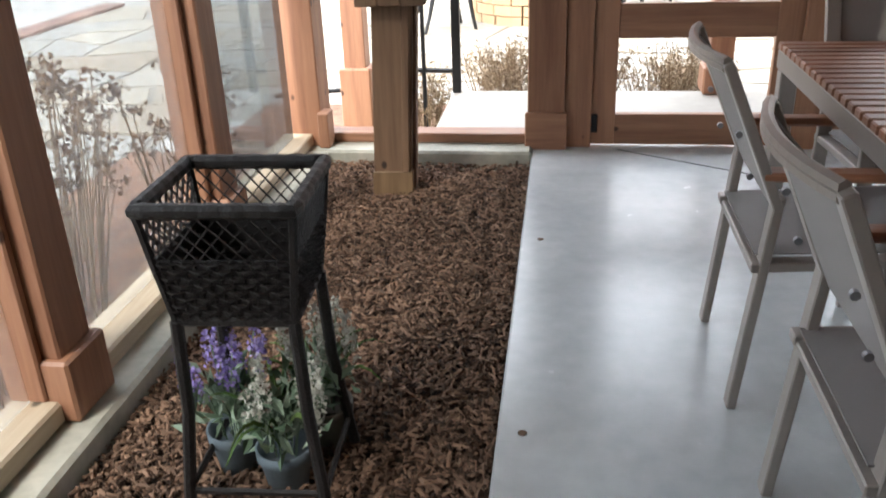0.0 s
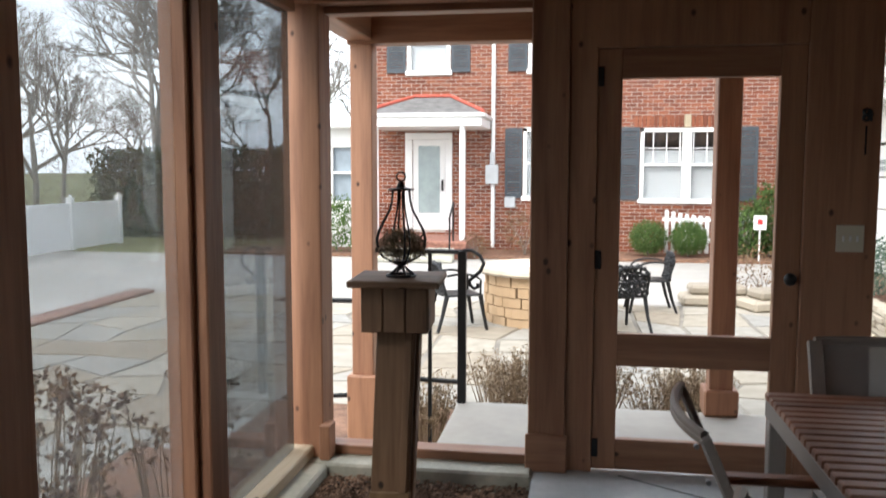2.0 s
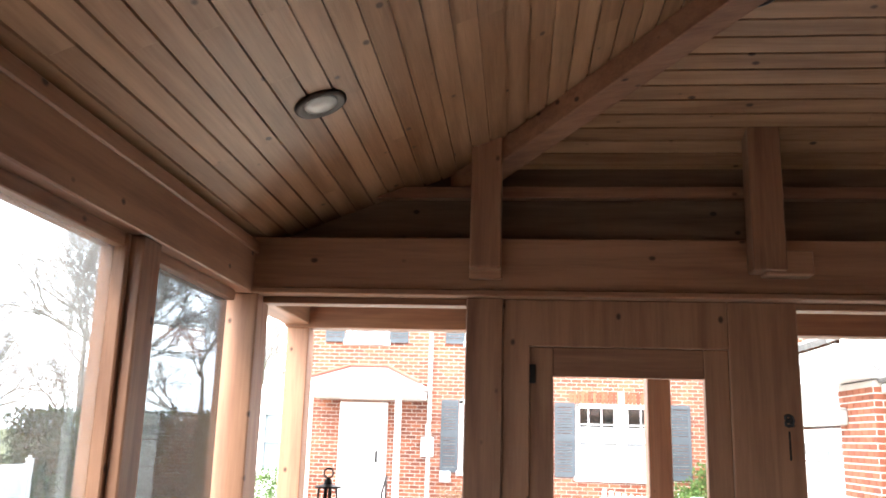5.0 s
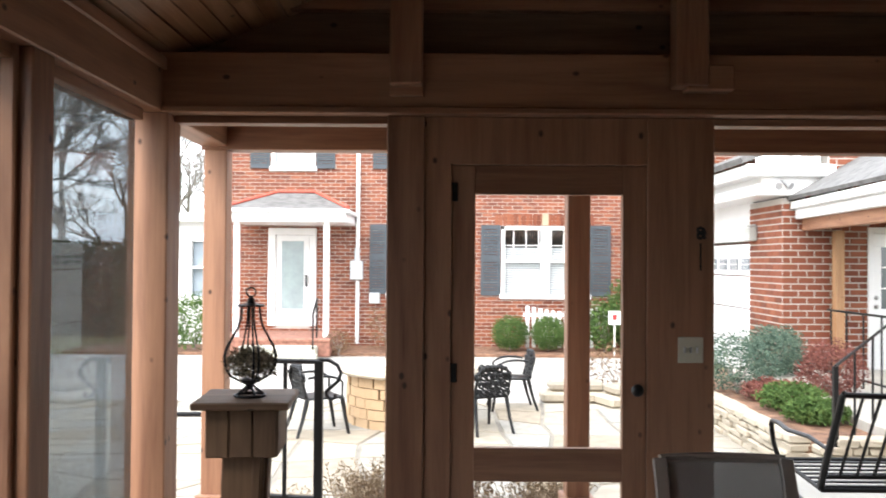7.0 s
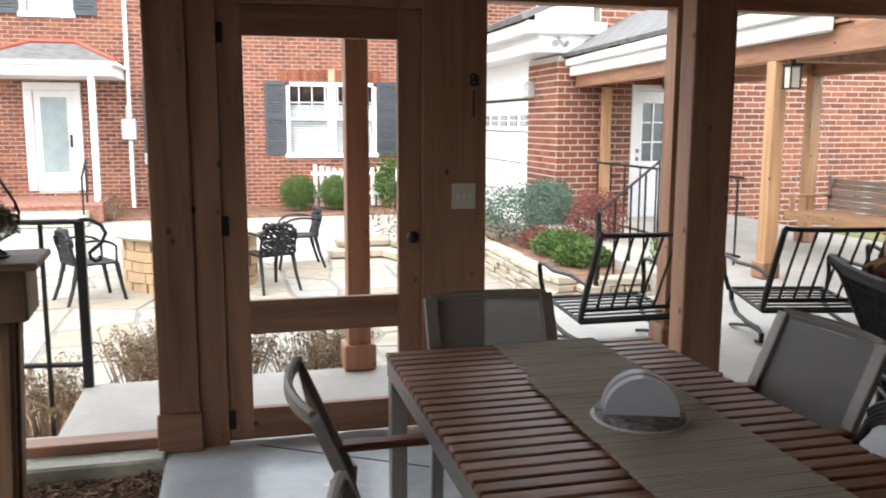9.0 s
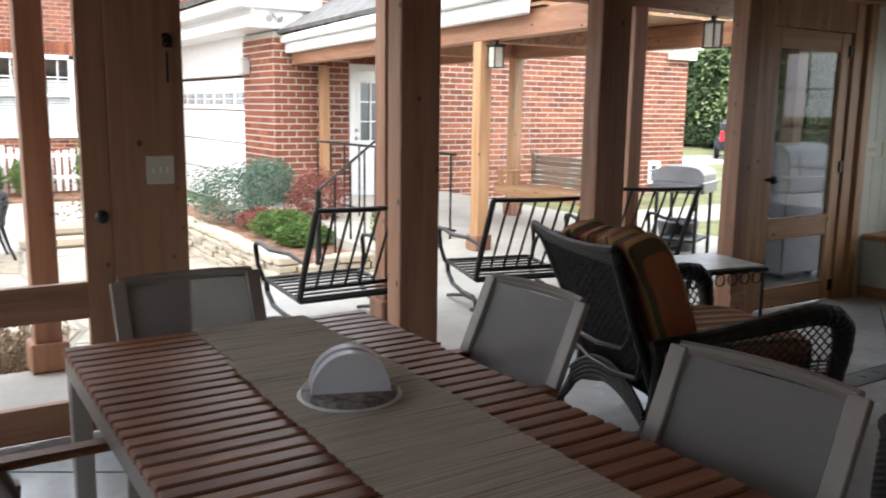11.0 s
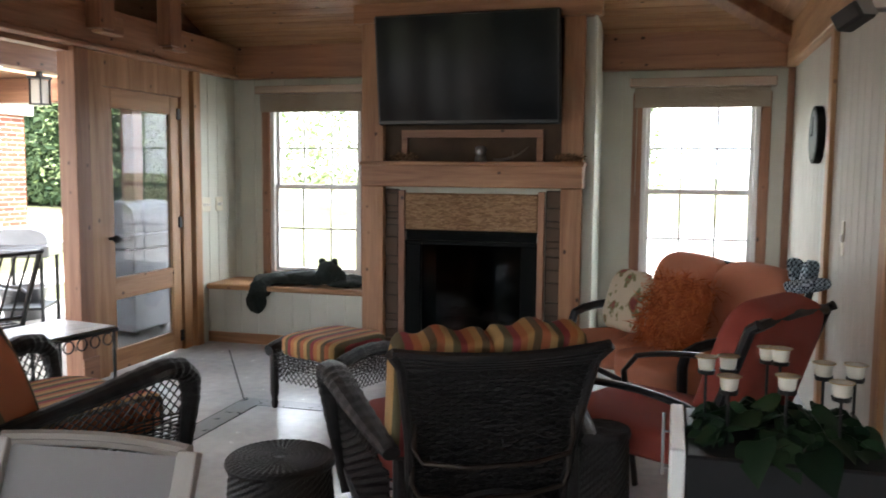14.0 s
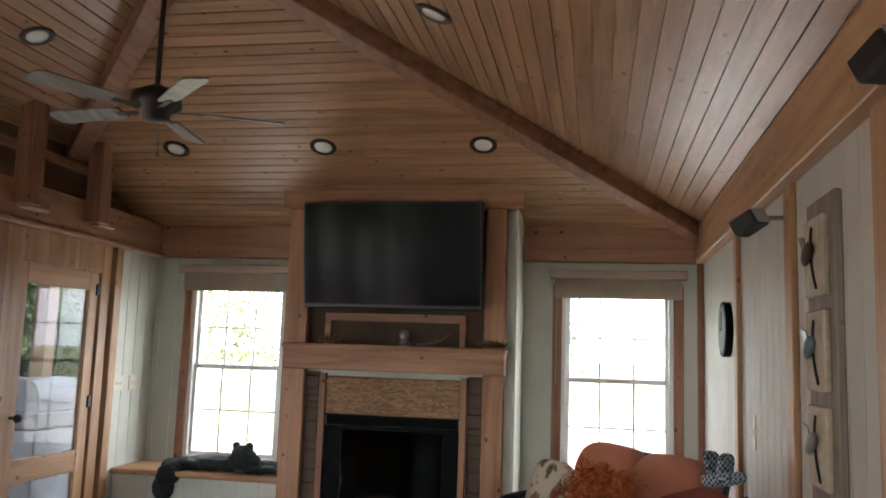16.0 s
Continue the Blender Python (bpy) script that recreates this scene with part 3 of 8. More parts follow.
patio = struct("patio", boxes((-6.4, 6.3, GROUND - 0.2, 4.6, 12.4, GROUND - 0.004), (-6.4, 1.5, GROUND - 0.2, -2.7, 6.3, GROUND - 0.004)), plain("patio_mortar", (0.20, 0.18, 0.15), 0.95, vary=0.3), "irregular flagstone patio with dark joints", "patio")
struct("patio_edging", boxes((-6.7, 1.5, GROUND - 0.2, -6.35, 12.4, GROUND + 0.05), bevel=0.02), plain("edging_stone", (0.22, 0.13, 0.10), 0.9, vary=0.4, scale=20, bump=0.6), "low reddish stone edging of the patio", "edging")


def quad_stone(name, pts, z0, z1, mat, parent, inset=0.014):
    bm = bmesh.new()
    c = sum((Vector((x, y, 0)) for x, y in pts), Vector()) / len(pts)
    low = [bm.verts.new((*(Vector((x, y, 0)) + (c - Vector((x, y, 0))).normalized() * inset).xy, z0)) for x, y in pts]
    top = [bm.verts.new((*(Vector((x, y, 0)) + (c - Vector((x, y, 0))).normalized() * (inset + 0.012)).xy, z1)) for x, y in pts]
    bm.faces.new(top)
    for i in range(len(pts)):
        j = (i + 1) % len(pts)
        bm.faces.new((low[i], low[j], top[j], top[i]))
    return part(name, bm, mat, parent)


rng = random.Random(5)


def flag_area(x0, x1, y0, y1, cell):
    nx, ny = round((x1 - x0) / cell), round((y1 - y0) / cell)
    g = {}
    for i in range(nx + 1):
        for j in range(ny + 1):
            jx = rng.uniform(-0.3, 0.3) * cell * (0 < i < nx)
            jy = rng.uniform(-0.3, 0.3) * cell * (0 < j < ny)
            g[i, j] = (x0 + (x1 - x0) * i / nx + jx, y0 + (y1 - y0) * j / ny + jy)
    used = set()
    for i in range(nx):
        for j in range(ny):
            if (i, j) in used:
                continue
            ring = [g[i, j], g[i + 1, j], g[i + 1, j + 1], g[i, j + 1]]
            roll = rng.random()
            if roll < 0.22 and i + 1 < nx and (i + 1, j) not in used:
                used.add((i + 1, j))
                ring = [g[i, j], g[i + 1, j], g[i + 2, j], g[i + 2, j + 1], g[i + 1, j + 1], g[i, j + 1]]
            mid = [((a[0] * 0.5 + b[0] * 0.5), (a[1] * 0.5 + b[1] * 0.5)) for a, b in zip(ring, ring[1:] + ring[:1])]
            quad_stone("flagstone", ring, GROUND - 0.006, GROUND + rng.uniform(0.006, 0.016), flag_mat, patio, 0.03)


# ---- brick buildings ----
def brick_material(name, lo, mid, hi):
    m, n, l, b = material(name, 0.85)
    isl = n.new("ShaderNodeNewGeometry")
    r = ramp(n, [(0.0, lo), (0.5, mid), (1.0, hi)])
    l.new(isl.outputs["Random Per Island"], r.inputs[0])
    no = n.new("ShaderNodeTexNoise")
    no.inputs["Scale"].default_value, no.inputs["Detail"].default_value = 30, 4
    mx = n.new("ShaderNodeMixRGB")
    mx.blend_type, mx.inputs[0].default_value = "OVERLAY", 0.35
    l.new(r.outputs[0], mx.inputs[1]), l.new(no.outputs["Fac"], mx.inputs[2]), l.new(mx.outputs[0], b.inputs["Base Color"])
    return m


red_brick = brick_material("red_brick", (0.12, 0.033, 0.016), (0.195, 0.056, 0.026), (0.25, 0.085, 0.042))
mortar = plain("pale_mortar", (0.43, 0.40, 0.365), 0.9, vary=0.1)


def bricks_mesh(name, u0, u1, z0, z1, holes, bw, bh, jt, deep=0.012):
    """Running-bond bricks on the plane y = 0, facing -y."""
    verts, faces = [], []
    rows = int((z1 - z0) / (bh + jt))
    for r in range(rows):
        za = z0 + r * (bh + jt)
        zb = za + bh
        u = u0 - (bw + jt) * (0.5 if r % 2 else 0)
        while u < u1:
            a, b = max(u, u0), min(u + bw, u1)
            u += bw + jt
            segs = [(a, b)]
            for h0, h1, g0, g1 in holes:
                if zb > g0 and za < g1:
                    segs = [q for s0, s1 in segs for q in ((s0, min(s1, h0)), (max(s0, h1), s1)) if q[1] - q[0] > 0.02]
            for a, b in segs:
                if b - a < 0.02:
                    continue
                i = len(verts)
                verts += [(a, 0, za), (b, 0, za), (b, 0, zb), (a, 0, zb), (a + 0.003, -deep, za + 0.003), (b - 0.003, -deep, za + 0.003), (b - 0.003, -deep, zb - 0.003), (a + 0.003, -deep, zb - 0.003)]
                faces += [(i + 4, i + 5, i + 6, i + 7), (i, i + 1, i + 5, i + 4), (i + 1, i + 2, i + 6, i + 5), (i + 2, i + 3, i + 7, i + 6), (i + 3, i, i + 4, i + 7)]
    me = bpy.data.meshes.new(name)
    me.from_pydata(verts, [], faces)
    me.materials.append(red_brick)
    return me


def wall_with_holes(bm, u0, u1, z0, z1, holes, thick=0.3):
    us = sorted({u0, u1, *[h[0] for h in holes], *[h[1] for h in holes]})
    for a, b in zip(us, us[1:]):
        cuts = sorted((h[2], h[3]) for h in holes if h[0] <= a + 1e-6 and b - 1e-6 <= h[1])
        z = z0
        for g0, g1 in cuts:
            if g0 > z:
                box(bm, a, 0, z, b, thick, g0)
            z = g1
        if z < z1:
            box(bm, a, 0, z, b, thick, z1)
    return bm


shutter_mat = plain("slate_shutter_paint", (0.045, 0.055, 0.065), 0.6, vary=0.15)
# dark colour standing in for the shade of unlit rooms
room_shade = plain("painted_room_shade", (0.09, 0.09, 0.09), 0.9)
blind_mat = plain("white_blind", (0.50, 0.53, 0.54), 0.7, vary=0.05)
roof_mat = plain("grey_shingle", (0.135, 0.13, 0.125), 0.9, vary=0.35, scale=30, bump=0.5)
red_metal = plain("red_flashing", (0.42, 0.08, 0.05), 0.5, vary=0.1)

HY = 20.0
house = thing("brick_house", "two storey red brick house with white trim and slate shutters", "house", (0, HY, GROUND))
H0 = -GROUND
holes = [(-3.72, -2.92, 0.5, H0 + 2.2), (1.6, 3.68, H0 + 0.78, H0 + 2.44), (-3.85, -2.81, H0 + 3.77, H0 + 5.2), (-1.08, -0.1, H0 + 0.82, H0 + 2.46), (-0.98, -0.1, H0 + 3.77, H0 + 5.2), (2.1, 3.2, H0 + 3.77, H0 + 5.2)]
part("wall", wall_with_holes(bmesh.new(), -4.82, 7.6, 0, 6.6, holes), mortar, house, "pale mortar wall behind the bricks")
bk = new("bricks", bricks_mesh("bricks", -4.82, 7.6, 0.02, 6.6, holes, 0.225, 0.072, 0.014))
bk.parent = house
tagged(bk, "red bricks in running bond", "", "", "stuff")
# one dark sheet behind every window in place of shaded rooms
part("room_shade_panel", boxes((-4.6, 0.9, 0.1, 7.4, 1.0, 6.4)), room_shade, house)
bm = bmesh.new()
for a, b, c in (((-5.2, -0.4, 6.6), (8.0, -0.4, 6.6), 0), ):
    vs = [bm.verts.new(p) for p in ((-5.2, -0.45, 6.55), (8.0, -0.45, 6.55), (8.0, 4.5, 9.0), (-5.2, 4.5, 9.0), (-5.2, -0.45, 6.7), (8.0, -0.45, 6.7), (8.0, 4.5, 9.15), (-5.2, 4.5, 9.15))]
    for f in ((0, 1, 2, 3), (4, 5, 6, 7), (0, 1, 5, 4), (1, 2, 6, 5), (2, 3, 7, 6), (3, 0, 4, 7)):
        bm.faces.new([vs[q] for q in f])
part("roof", bm, roof_mat, house)


def house_window(x0, x1, z0, z1, double=False, blinds=0.93):
    w = part("window", boxes((x0, -0.03, z0, x0 + 0.09, 0.12, z1), (x1 - 0.09, -0.03, z0, x1, 0.12, z1), (x0, -0.03, z1 - 0.09, x1, 0.12, z1), (x0 - 0.04, -0.06, z0 - 0.06, x1 + 0.04, 0.12, z0 + 0.05), (x0, 0.02, (z0 + z1) / 2 - 0.03, x1, 0.10, (z0 + z1) / 2 + 0.03), bevel=0.006), white_paint, house, "white framed window")
    if double:
        part("mullion", boxes(((x0 + x1) / 2 - 0.1, -0.03, z0, (x0 + x1) / 2 + 0.1, 0.12, z1 - 0.09)), white_paint, w)
    n = 4 if double else 2
    bars = bmesh.new()
    for i in range(1, 3 * n // 2 + 1):
        xx = x0 + (x1 - x0) * i / (3 * n // 2 + 1)
        box(bars, xx - 0.012, 0.05, (z0 + z1) / 2, xx + 0.012, 0.07, z1 - 0.08)
    box(bars, x0 + 0.08, 0.05, z0 + (z1 - z0) * 0.72, x1 - 0.08, 0.072, z0 + (z1 - z0) * 0.72 + 0.02)
    part("glazing_bars", bars, white_paint, w)
    bl = bmesh.new()
    zt = z0 + (z1 - z0) * blinds
    z = z0 + 0.06
    while z < zt:
        box(bl, x0 + 0.09, 0.14, z, x1 - 0.09, 0.16, z + 0.045)
        z += 0.055
    part("blind", bl, blind_mat, w)
    g = part("pane", boxes((x0 + 0.08, 0.09, z0 + 0.04, x1 - 0.08, 0.096, z1 - 0.08)), clear_glass, w)
    g.visible_shadow = False


house_window(1.6, 3.68, H0 + 0.78, H0 + 2.44, True, 0.68)
house_window(-3.85, -2.81, H0 + 3.77, H0 + 5.2)
house_window(-1.08, -0.1, H0 + 0.82, H0 + 2.46)
house_window(-0.98, -0.1, H0 + 3.77, H0 + 5.2)
house_window(2.1, 3.2, H0 + 3.77, H0 + 5.2)
for x0, x1, z0, z1 in ((1.12, 1.58, 0.80, 2.46), (3.70, 4.18, 0.80, 2.46), (-4.34, -3.88, 3.77, 5.2), (-2.78, -2.34, 3.77, 5.2), (-1.50, -1.10, 0.82, 2.46), (-1.44, -1.0, 3.77, 5.2), (1.64, 2.08, 3.77, 5.2), (3.22, 3.66, 3.77, 5.2)):
    bm = boxes((x0, -0.05, H0 + z0, x0 + 0.06, -0.013, H0 + z1), (x1 - 0.06, -0.05, H0 + z0, x1, -0.013, H0 + z1))
    z = H0 + z0
    while z < H0 + z1 - 0.05:
        box(bm, x0 + 0.06, -0.045, z, x1 - 0.06, -0.02, z + 0.05)
        z += 0.065
    for q in (z0, (z0 + z1) / 2, z1 - 0.09):
        box(bm, x0 + 0.06, -0.052, H0 + q, x1 - 0.06, -0.012, H0 + q + 0.09)
    part("shutter", bm, shutter_mat, house, "slate louvred shutter")
bm = bmesh.new()
for i in range(26):
    xx = 1.46 + i * 0.09
    box(bm, xx, -0.028, H0 + 2.45, xx + 0.072, -0.002, H0 + 2.70)
part("brick_arch", bm, red_brick, house, "soldier course over the window")
part("keystone", boxes((2.56, -0.05, H0 + 2.445, 2.72, 0, H0 + 2.74), bevel=0.015), plain("pale_keystone", (0.36, 0.29, 0.20), 0.8), house, "pale keystone")
fd = part("front_door", boxes((-3.72, 0.0, H0 + 0.05, -2.92, 0.06, H0 + 2.2), (-3.90, -0.05, H0 + 0.05, -3.722, 0.02, H0 + 2.198), (-2.918, -0.05, H0 + 0.05, -2.76, 0.02, H0 + 2.198), (-3.90, -0.05, H0 + 2.2, -2.76, 0.02, H0 + 2.36), bevel=0.01), white_paint, house, "white storm door with a tall glass")
part("pane", boxes((-3.58, -0.012, H0 + 0.45, -3.06, -0.002, H0 + 2.05)), plain("door_glass", (0.30, 0.36, 0.36), 0.08, vary=0.15), fd, "pale storm door glass")
bm = bmesh.new()
tube(bm, [(-2.99, -0.02, H0 + 1.0), (-2.99, -0.06, H0 + 1.0), (-2.99, -0.06, H0 + 1.25)], 0.025)
part("handle", bm, black_metal, fd)
brown_brick = plain("porch_brick", (0.26, 0.12, 0.085), 0.9, vary=0.35, scale=60)
pc = part("porch", boxes((-4.6, -2.0, 0.0, -2.15, 0, H0 - 0.06), (-4.6, -2.02, H0 - 0.14, -2.15, -1.98, H0 - 0.07), bevel=0.012), brown_brick, house, "low brick porch")
for k in range(2):
    part("step", boxes((-4.0 - 0.05 * k, -2.02 - 0.35 * (k + 1), 0.0, -2.4 + 0.05 * k, -2.021 - 0.35 * k, H0 - 0.20 - 0.15 * k), bevel=0.015), kerb_mat, house, "grey concrete step")
for x in (-4.22, -2.28):
    part("column", boxes((x - 0.06, -1.76, H0 - 0.06, x + 0.06, -1.64, H0 + 2.45), bevel=0.01), white_paint, pc, "white square porch column")
part("entablature", boxes((-4.45, -1.85, H0 + 2.42, -1.85, 0, H0 + 2.62), (-4.52, -1.92, H0 + 2.62, -1.78, 0, H0 + 2.70), bevel=0.015), white_paint, pc, "white porch cornice")
bm = bmesh.new()
vs = [bm.verts.new(p) for p in ((-4.5, -1.9, H0 + 2.7), (-1.8, -1.9, H0 + 2.7), (-1.8, 0, H0 + 2.7), (-4.5, 0, H0 + 2.7), (-3.6, -0.5, H0 + 3.15), (-2.7, -0.5, H0 + 3.15), (-2.7, 0, H0 + 3.2), (-3.6, 0, H0 + 3.2))]
for f in ((0, 1, 5, 4), (1, 2, 6, 5), (3, 0, 4, 7), (4, 5, 6, 7), (0, 3, 2, 1), (2, 3, 7, 6)):
    bm.faces.new([vs[q] for q in f])
part("porch_roof", bm, roof_mat, pc, "hipped shingle porch roof")
bm = bmesh.new()
tube(bm, [(-3.6, -0.52, H0 + 3.17), (-4.5, -1.9, H0 + 2.73)], 0.04)
tube(bm, [(-2.7, -0.52, H0 + 3.17), (-1.8, -1.9, H0 + 2.73)], 0.04)
tube(bm, [(-3.6, -0.52, H0 + 3.18), (-2.7, -0.52, H0 + 3.18)], 0.04)
part("ridge_cap", bm, red_metal, pc, "red metal ridge flashing")
bm = bmesh.new()
for y in (-2.4, -1.9):
    tube(bm, [(-2.45, y, 0.2), (-2.45, y, H0 + 0.75 if y > -2 else H0 + 0.5)], 0.02)
tube(bm, [(-2.45, -2.45, H0 + 0.45), (-2.45, -1.85, H0 + 0.78)], 0.022)
part("handrail", bm, black_metal, pc, "black iron handrail")
bm = bmesh.new()
tube(bm, [(-1.78, -0.06, 0.1), (-1.78, -0.06, 6.5)], 0.045)
part("downpipe", bm, white_paint, house, "white downpipe")
grey_meter = plain("grey_meter", (0.45, 0.47, 0.48), 0.5)
part("meter_box", boxes((-1.95, -0.18, H0 + 1.15, -1.65, -0.02, H0 + 1.6), (-1.85, -0.16, H0 + 1.598, -1.75, -0.04, H0 + 1.9), bevel=0.015), grey_meter, house, "grey electric meter box")
part("junction_box", boxes((-1.5, -0.15, H0 + 0.6, -1.25, -0.02, H0 + 0.85), bevel=0.015), grey_meter, house, "small grey junction box")

wing = thing("white_wing", "low white clapboard wing with sash windows", "house wing", (0, HY + 0.6, GROUND))
part("wall", wall_with_holes(bmesh.new(), -6.5, -4.85, 0, H0 + 2.5, [(-5.95, -5.2, H0 + 0.7, H0 + 2.1)]), white_paint, wing)
for x0, x1 in ((-5.95, -5.2), ):
    w = part("window", boxes((x0, -0.03, H0 + 0.7, x0 + 0.06, 0.1, H0 + 2.1), (x1 - 0.06, -0.03, H0 + 0.7, x1, 0.1, H0 + 2.1), (x0, -0.02, H0 + 1.38, x1, 0.1, H0 + 1.44), (x0, -0.03, H0 + 2.04, x1, 0.1, H0 + 2.1)), white_paint, wing)
    part("pane", boxes((x0 + 0.05, 0.11, H0 + 0.7, x1 - 0.05, 0.12, H0 + 2.1)), plain("grey_pane", (0.25, 0.30, 0.34), 0.1), w)
part("roof", boxes((-6.7, -0.4, H0 + 2.5, -4.85, 3.5, H0 + 2.72), bevel=0.03), white_paint, wing)

# garage and annex
gar = thing("garage_annex", "red brick garage annex with white doors and a breezeway", "garage", (0, 0, GROUND))
AY = 13.6
VENT = (14.34, 14.64, H0 - 0.14, H0 + 0.32)
adoor = (7.10, 8.02, H0 - 0.1, H0 + 2.08)
part("wall", wall_with_holes(bmesh.new(), 6.6, 15.4, 0, 3.24, [adoor, VENT], 0.3), mortar, gar).matrix_basis = pose(0, AY, 0)
b2 = new("bricks", bricks_mesh("annex_bricks", 6.6, 15.4, 0.02, 3.24, [adoor, VENT], 0.27, 0.080, 0.022))
b2.parent, b2.matrix_basis = gar, pose(0, AY, 0)
tagged(b2, "large red bricks with pale joints", "", "", "stuff")
part("side_wall", boxes((15.12, AY + 0.3, 0, 15.4, AY + 9, 3.24)), mortar, gar)
b3 = new("bricks", bricks_mesh("annex_side", 0, 9.3, 0.02, 3.24, [], 0.27, 0.080, 0.022))
b3.parent, b3.matrix_basis = gar, Matrix.Translation((15.4, AY, 0)) @ pose(0, 0, 0, 0, 0, 90)
tagged(b3, "large red bricks with pale joints", "", "", "stuff")
v0, v1, v2, v3 = VENT
vw = part("vent_window", boxes((v0 - 0.03, AY - 0.04, v2 - 0.02, v1 + 0.03, AY + 0.1, v2 + 0.05), (v0 - 0.03, AY - 0.04, v3 - 0.05, v1 + 0.03, AY + 0.1, v3 + 0.03), (v0 - 0.03, AY - 0.04, v2 + 0.05, v0 + 0.05, AY + 0.1, v3 - 0.05), (v1 - 0.05, AY - 0.04, v2 + 0.05, v1 + 0.03, AY + 0.1, v3 - 0.05), bevel=0.006), white_paint, gar, "small white basement window")
part("pane", boxes((v0 + 0.05, AY + 0.05, v2 + 0.05, v1 - 0.05, AY + 0.06, v3 - 0.05)), plain("basement_pane", (0.10, 0.11, 0.12), 0.1), vw, "dark basement glass")
part("eave_return", boxes((14.75, AY - 0.16, 3.02, 15.52, AY + 0.3, 3.30), (14.70, AY - 0.24, 3.24, 15.62, AY + 0.3, 3.36), bevel=0.015), white_paint, gar, "white boxed eave return")
D0, D1, DT = 7.10, 8.02, H0 + 2.08
P0, P1, PB, PT = 7.24, 7.88, H0 + 0.87, H0 + 1.88
ad = part("entry_door", boxes((D0, AY + 0.02, H0 - 0.1, D1, AY + 0.08, PB), (D0, AY + 0.02, PT, D1, AY + 0.08, DT), (D0, AY + 0.02, PB, P0, AY + 0.08, PT), (P1, AY + 0.02, PB, D1, AY + 0.08, PT), (D0 - 0.09, AY - 0.04, H0 - 0.1, D0, AY + 0.06, DT + 0.1), (D1, AY - 0.04, H0 - 0.1, D1 + 0.09, AY + 0.06, DT + 0.1), (D0, AY - 0.04, DT, D1, AY + 0.06, DT + 0.1), bevel=0.008), white_paint, gar, "white entry door with a nine pane light")
for q0, q1 in ((H0 + 0.06, H0 + 0.74), ):
    for xa, xb_ in ((D0 + 0.13, D0 + 0.42), (D1 - 0.42, D1 - 0.13)):
        part("door_panel", boxes((xa, AY + 0.008, q0, xb_, AY + 0.022, q1), bevel=0.006), white_paint, ad)
bm = bmesh.new()
for i in range(4):
    xx, zz = P0 + (P1 - P0) * i / 3, PB + (PT - PB) * i / 3
    box(bm, xx - 0.012, AY + 0.03, PB, xx + 0.012, AY + 0.07, PT)
    box(bm, P0, AY + 0.032, zz - 0.012, P1, AY + 0.068, zz + 0.012)
part("glazing_bars", bm, white_paint, ad)
part("pane", boxes((P0, AY + 0.06, PB, P1, AY + 0.066, PT)), plain("dark_pane", (0.12, 0.14, 0.15), 0.08), ad, "dark door glass")
nickel = plain("satin_nickel", (0.45, 0.44, 0.42), 0.3, 1.0)
for zz, nm in ((H0 + 0.92, "door_knob"), (H0 + 1.06, "deadbolt")):
    bm = bmesh.new()
    bmesh.ops.create_uvsphere(bm, u_segments=10, v_segments=6, radius=0.035, matrix=Matrix.Translation((D0 + 0.06, AY - 0.01, zz)))
    part(nm, bm, nickel, ad)
for i in range(12):
    xx = D0 - 0.05 + i * 0.087
    part("brick", boxes((xx, AY - 0.03, DT + 0.12, xx + 0.068, AY - 0.002, DT + 0.34), bevel=0.004), red_brick, gar)
col = part("corner_pier", boxes((5.67, AY, 0, 6.598, AY + 1.42, 3.09)), mortar, gar, "brick corner pier")
kinds = {w: bricks_mesh("pier_brick", 0, w, 0, 0.12, [], 0.235, 0.085, 0.022) for w in (0.235, 0.15, 0.115)}
for r in range(28):
    x = 5.67
    for w in ([0.235] * 3 + [0.15] if r % 2 == 0 else [0.115] + [0.235] * 3):
        o = new("brick", kinds[w])
        o.parent = col
        o.matrix_basis = pose(x, AY, 0.02 + r * 0.107)
        x += w + 0.022
b4 = new("bricks", bricks_mesh("pier_side", 0, 1.42, 0.02, 3.05, [], 0.235, 0.085, 0.022))
b4.parent, b4.matrix_basis = gar, Matrix.Translation((5.67, AY + 1.42, 0)) @ pose(0, 0, 0, 0, 0, -90)
tagged(b4, "large red bricks with pale joints", "", "", "stuff")
part("garage_wall", boxes((5.72, AY + 1.42, H0 + 2.0, 6.0, 19.9, H0 + 2.75), (5.72, AY + 1.42, 0, 5.98, AY + 1.6, H0 + 2.0), bevel=0.01), white_paint, gar, "white painted garage front")
gd = part("garage_door", boxes(*[(5.80, AY + 1.6, 0.02 + i * 0.6, 5.86, 19.5, 0.6 + i * 0.6) for i in range(4)], bevel=0.012), white_paint, gar, "white sectional garage door")
garage_pane = plain("garage_pane", (0.22, 0.25, 0.27), 0.1)
for i in range(7):
    y0 = AY + 1.78 + i * 0.62
    pn_ = part("pane", boxes((5.785, y0, H0 + 1.47, 5.799, y0 + 0.42, H0 + 1.68)), garage_pane, gd, "small dark garage window")
    part("glazing_bars", boxes((5.779, y0, H0 + 1.565, 5.784, y0 + 0.42, H0 + 1.585), *[(5.779, y0 + 0.42 * k / 4 - 0.008, H0 + 1.47, 5.784, y0 + 0.42 * k / 4 + 0.008, H0 + 1.68) for k in (1, 2, 3)]), white_paint, pn_)
part("eave", boxes((5.2, AY - 0.1, 3.12, 6.52, 19.9, 3.30), (5.05, AY - 0.16, 3.42, 6.46, 19.9, 3.62), (5.32, AY - 0.04, 3.28, 6.40, 19.9, 3.44), bevel=0.02), white_paint, gar, "white garage cornice")
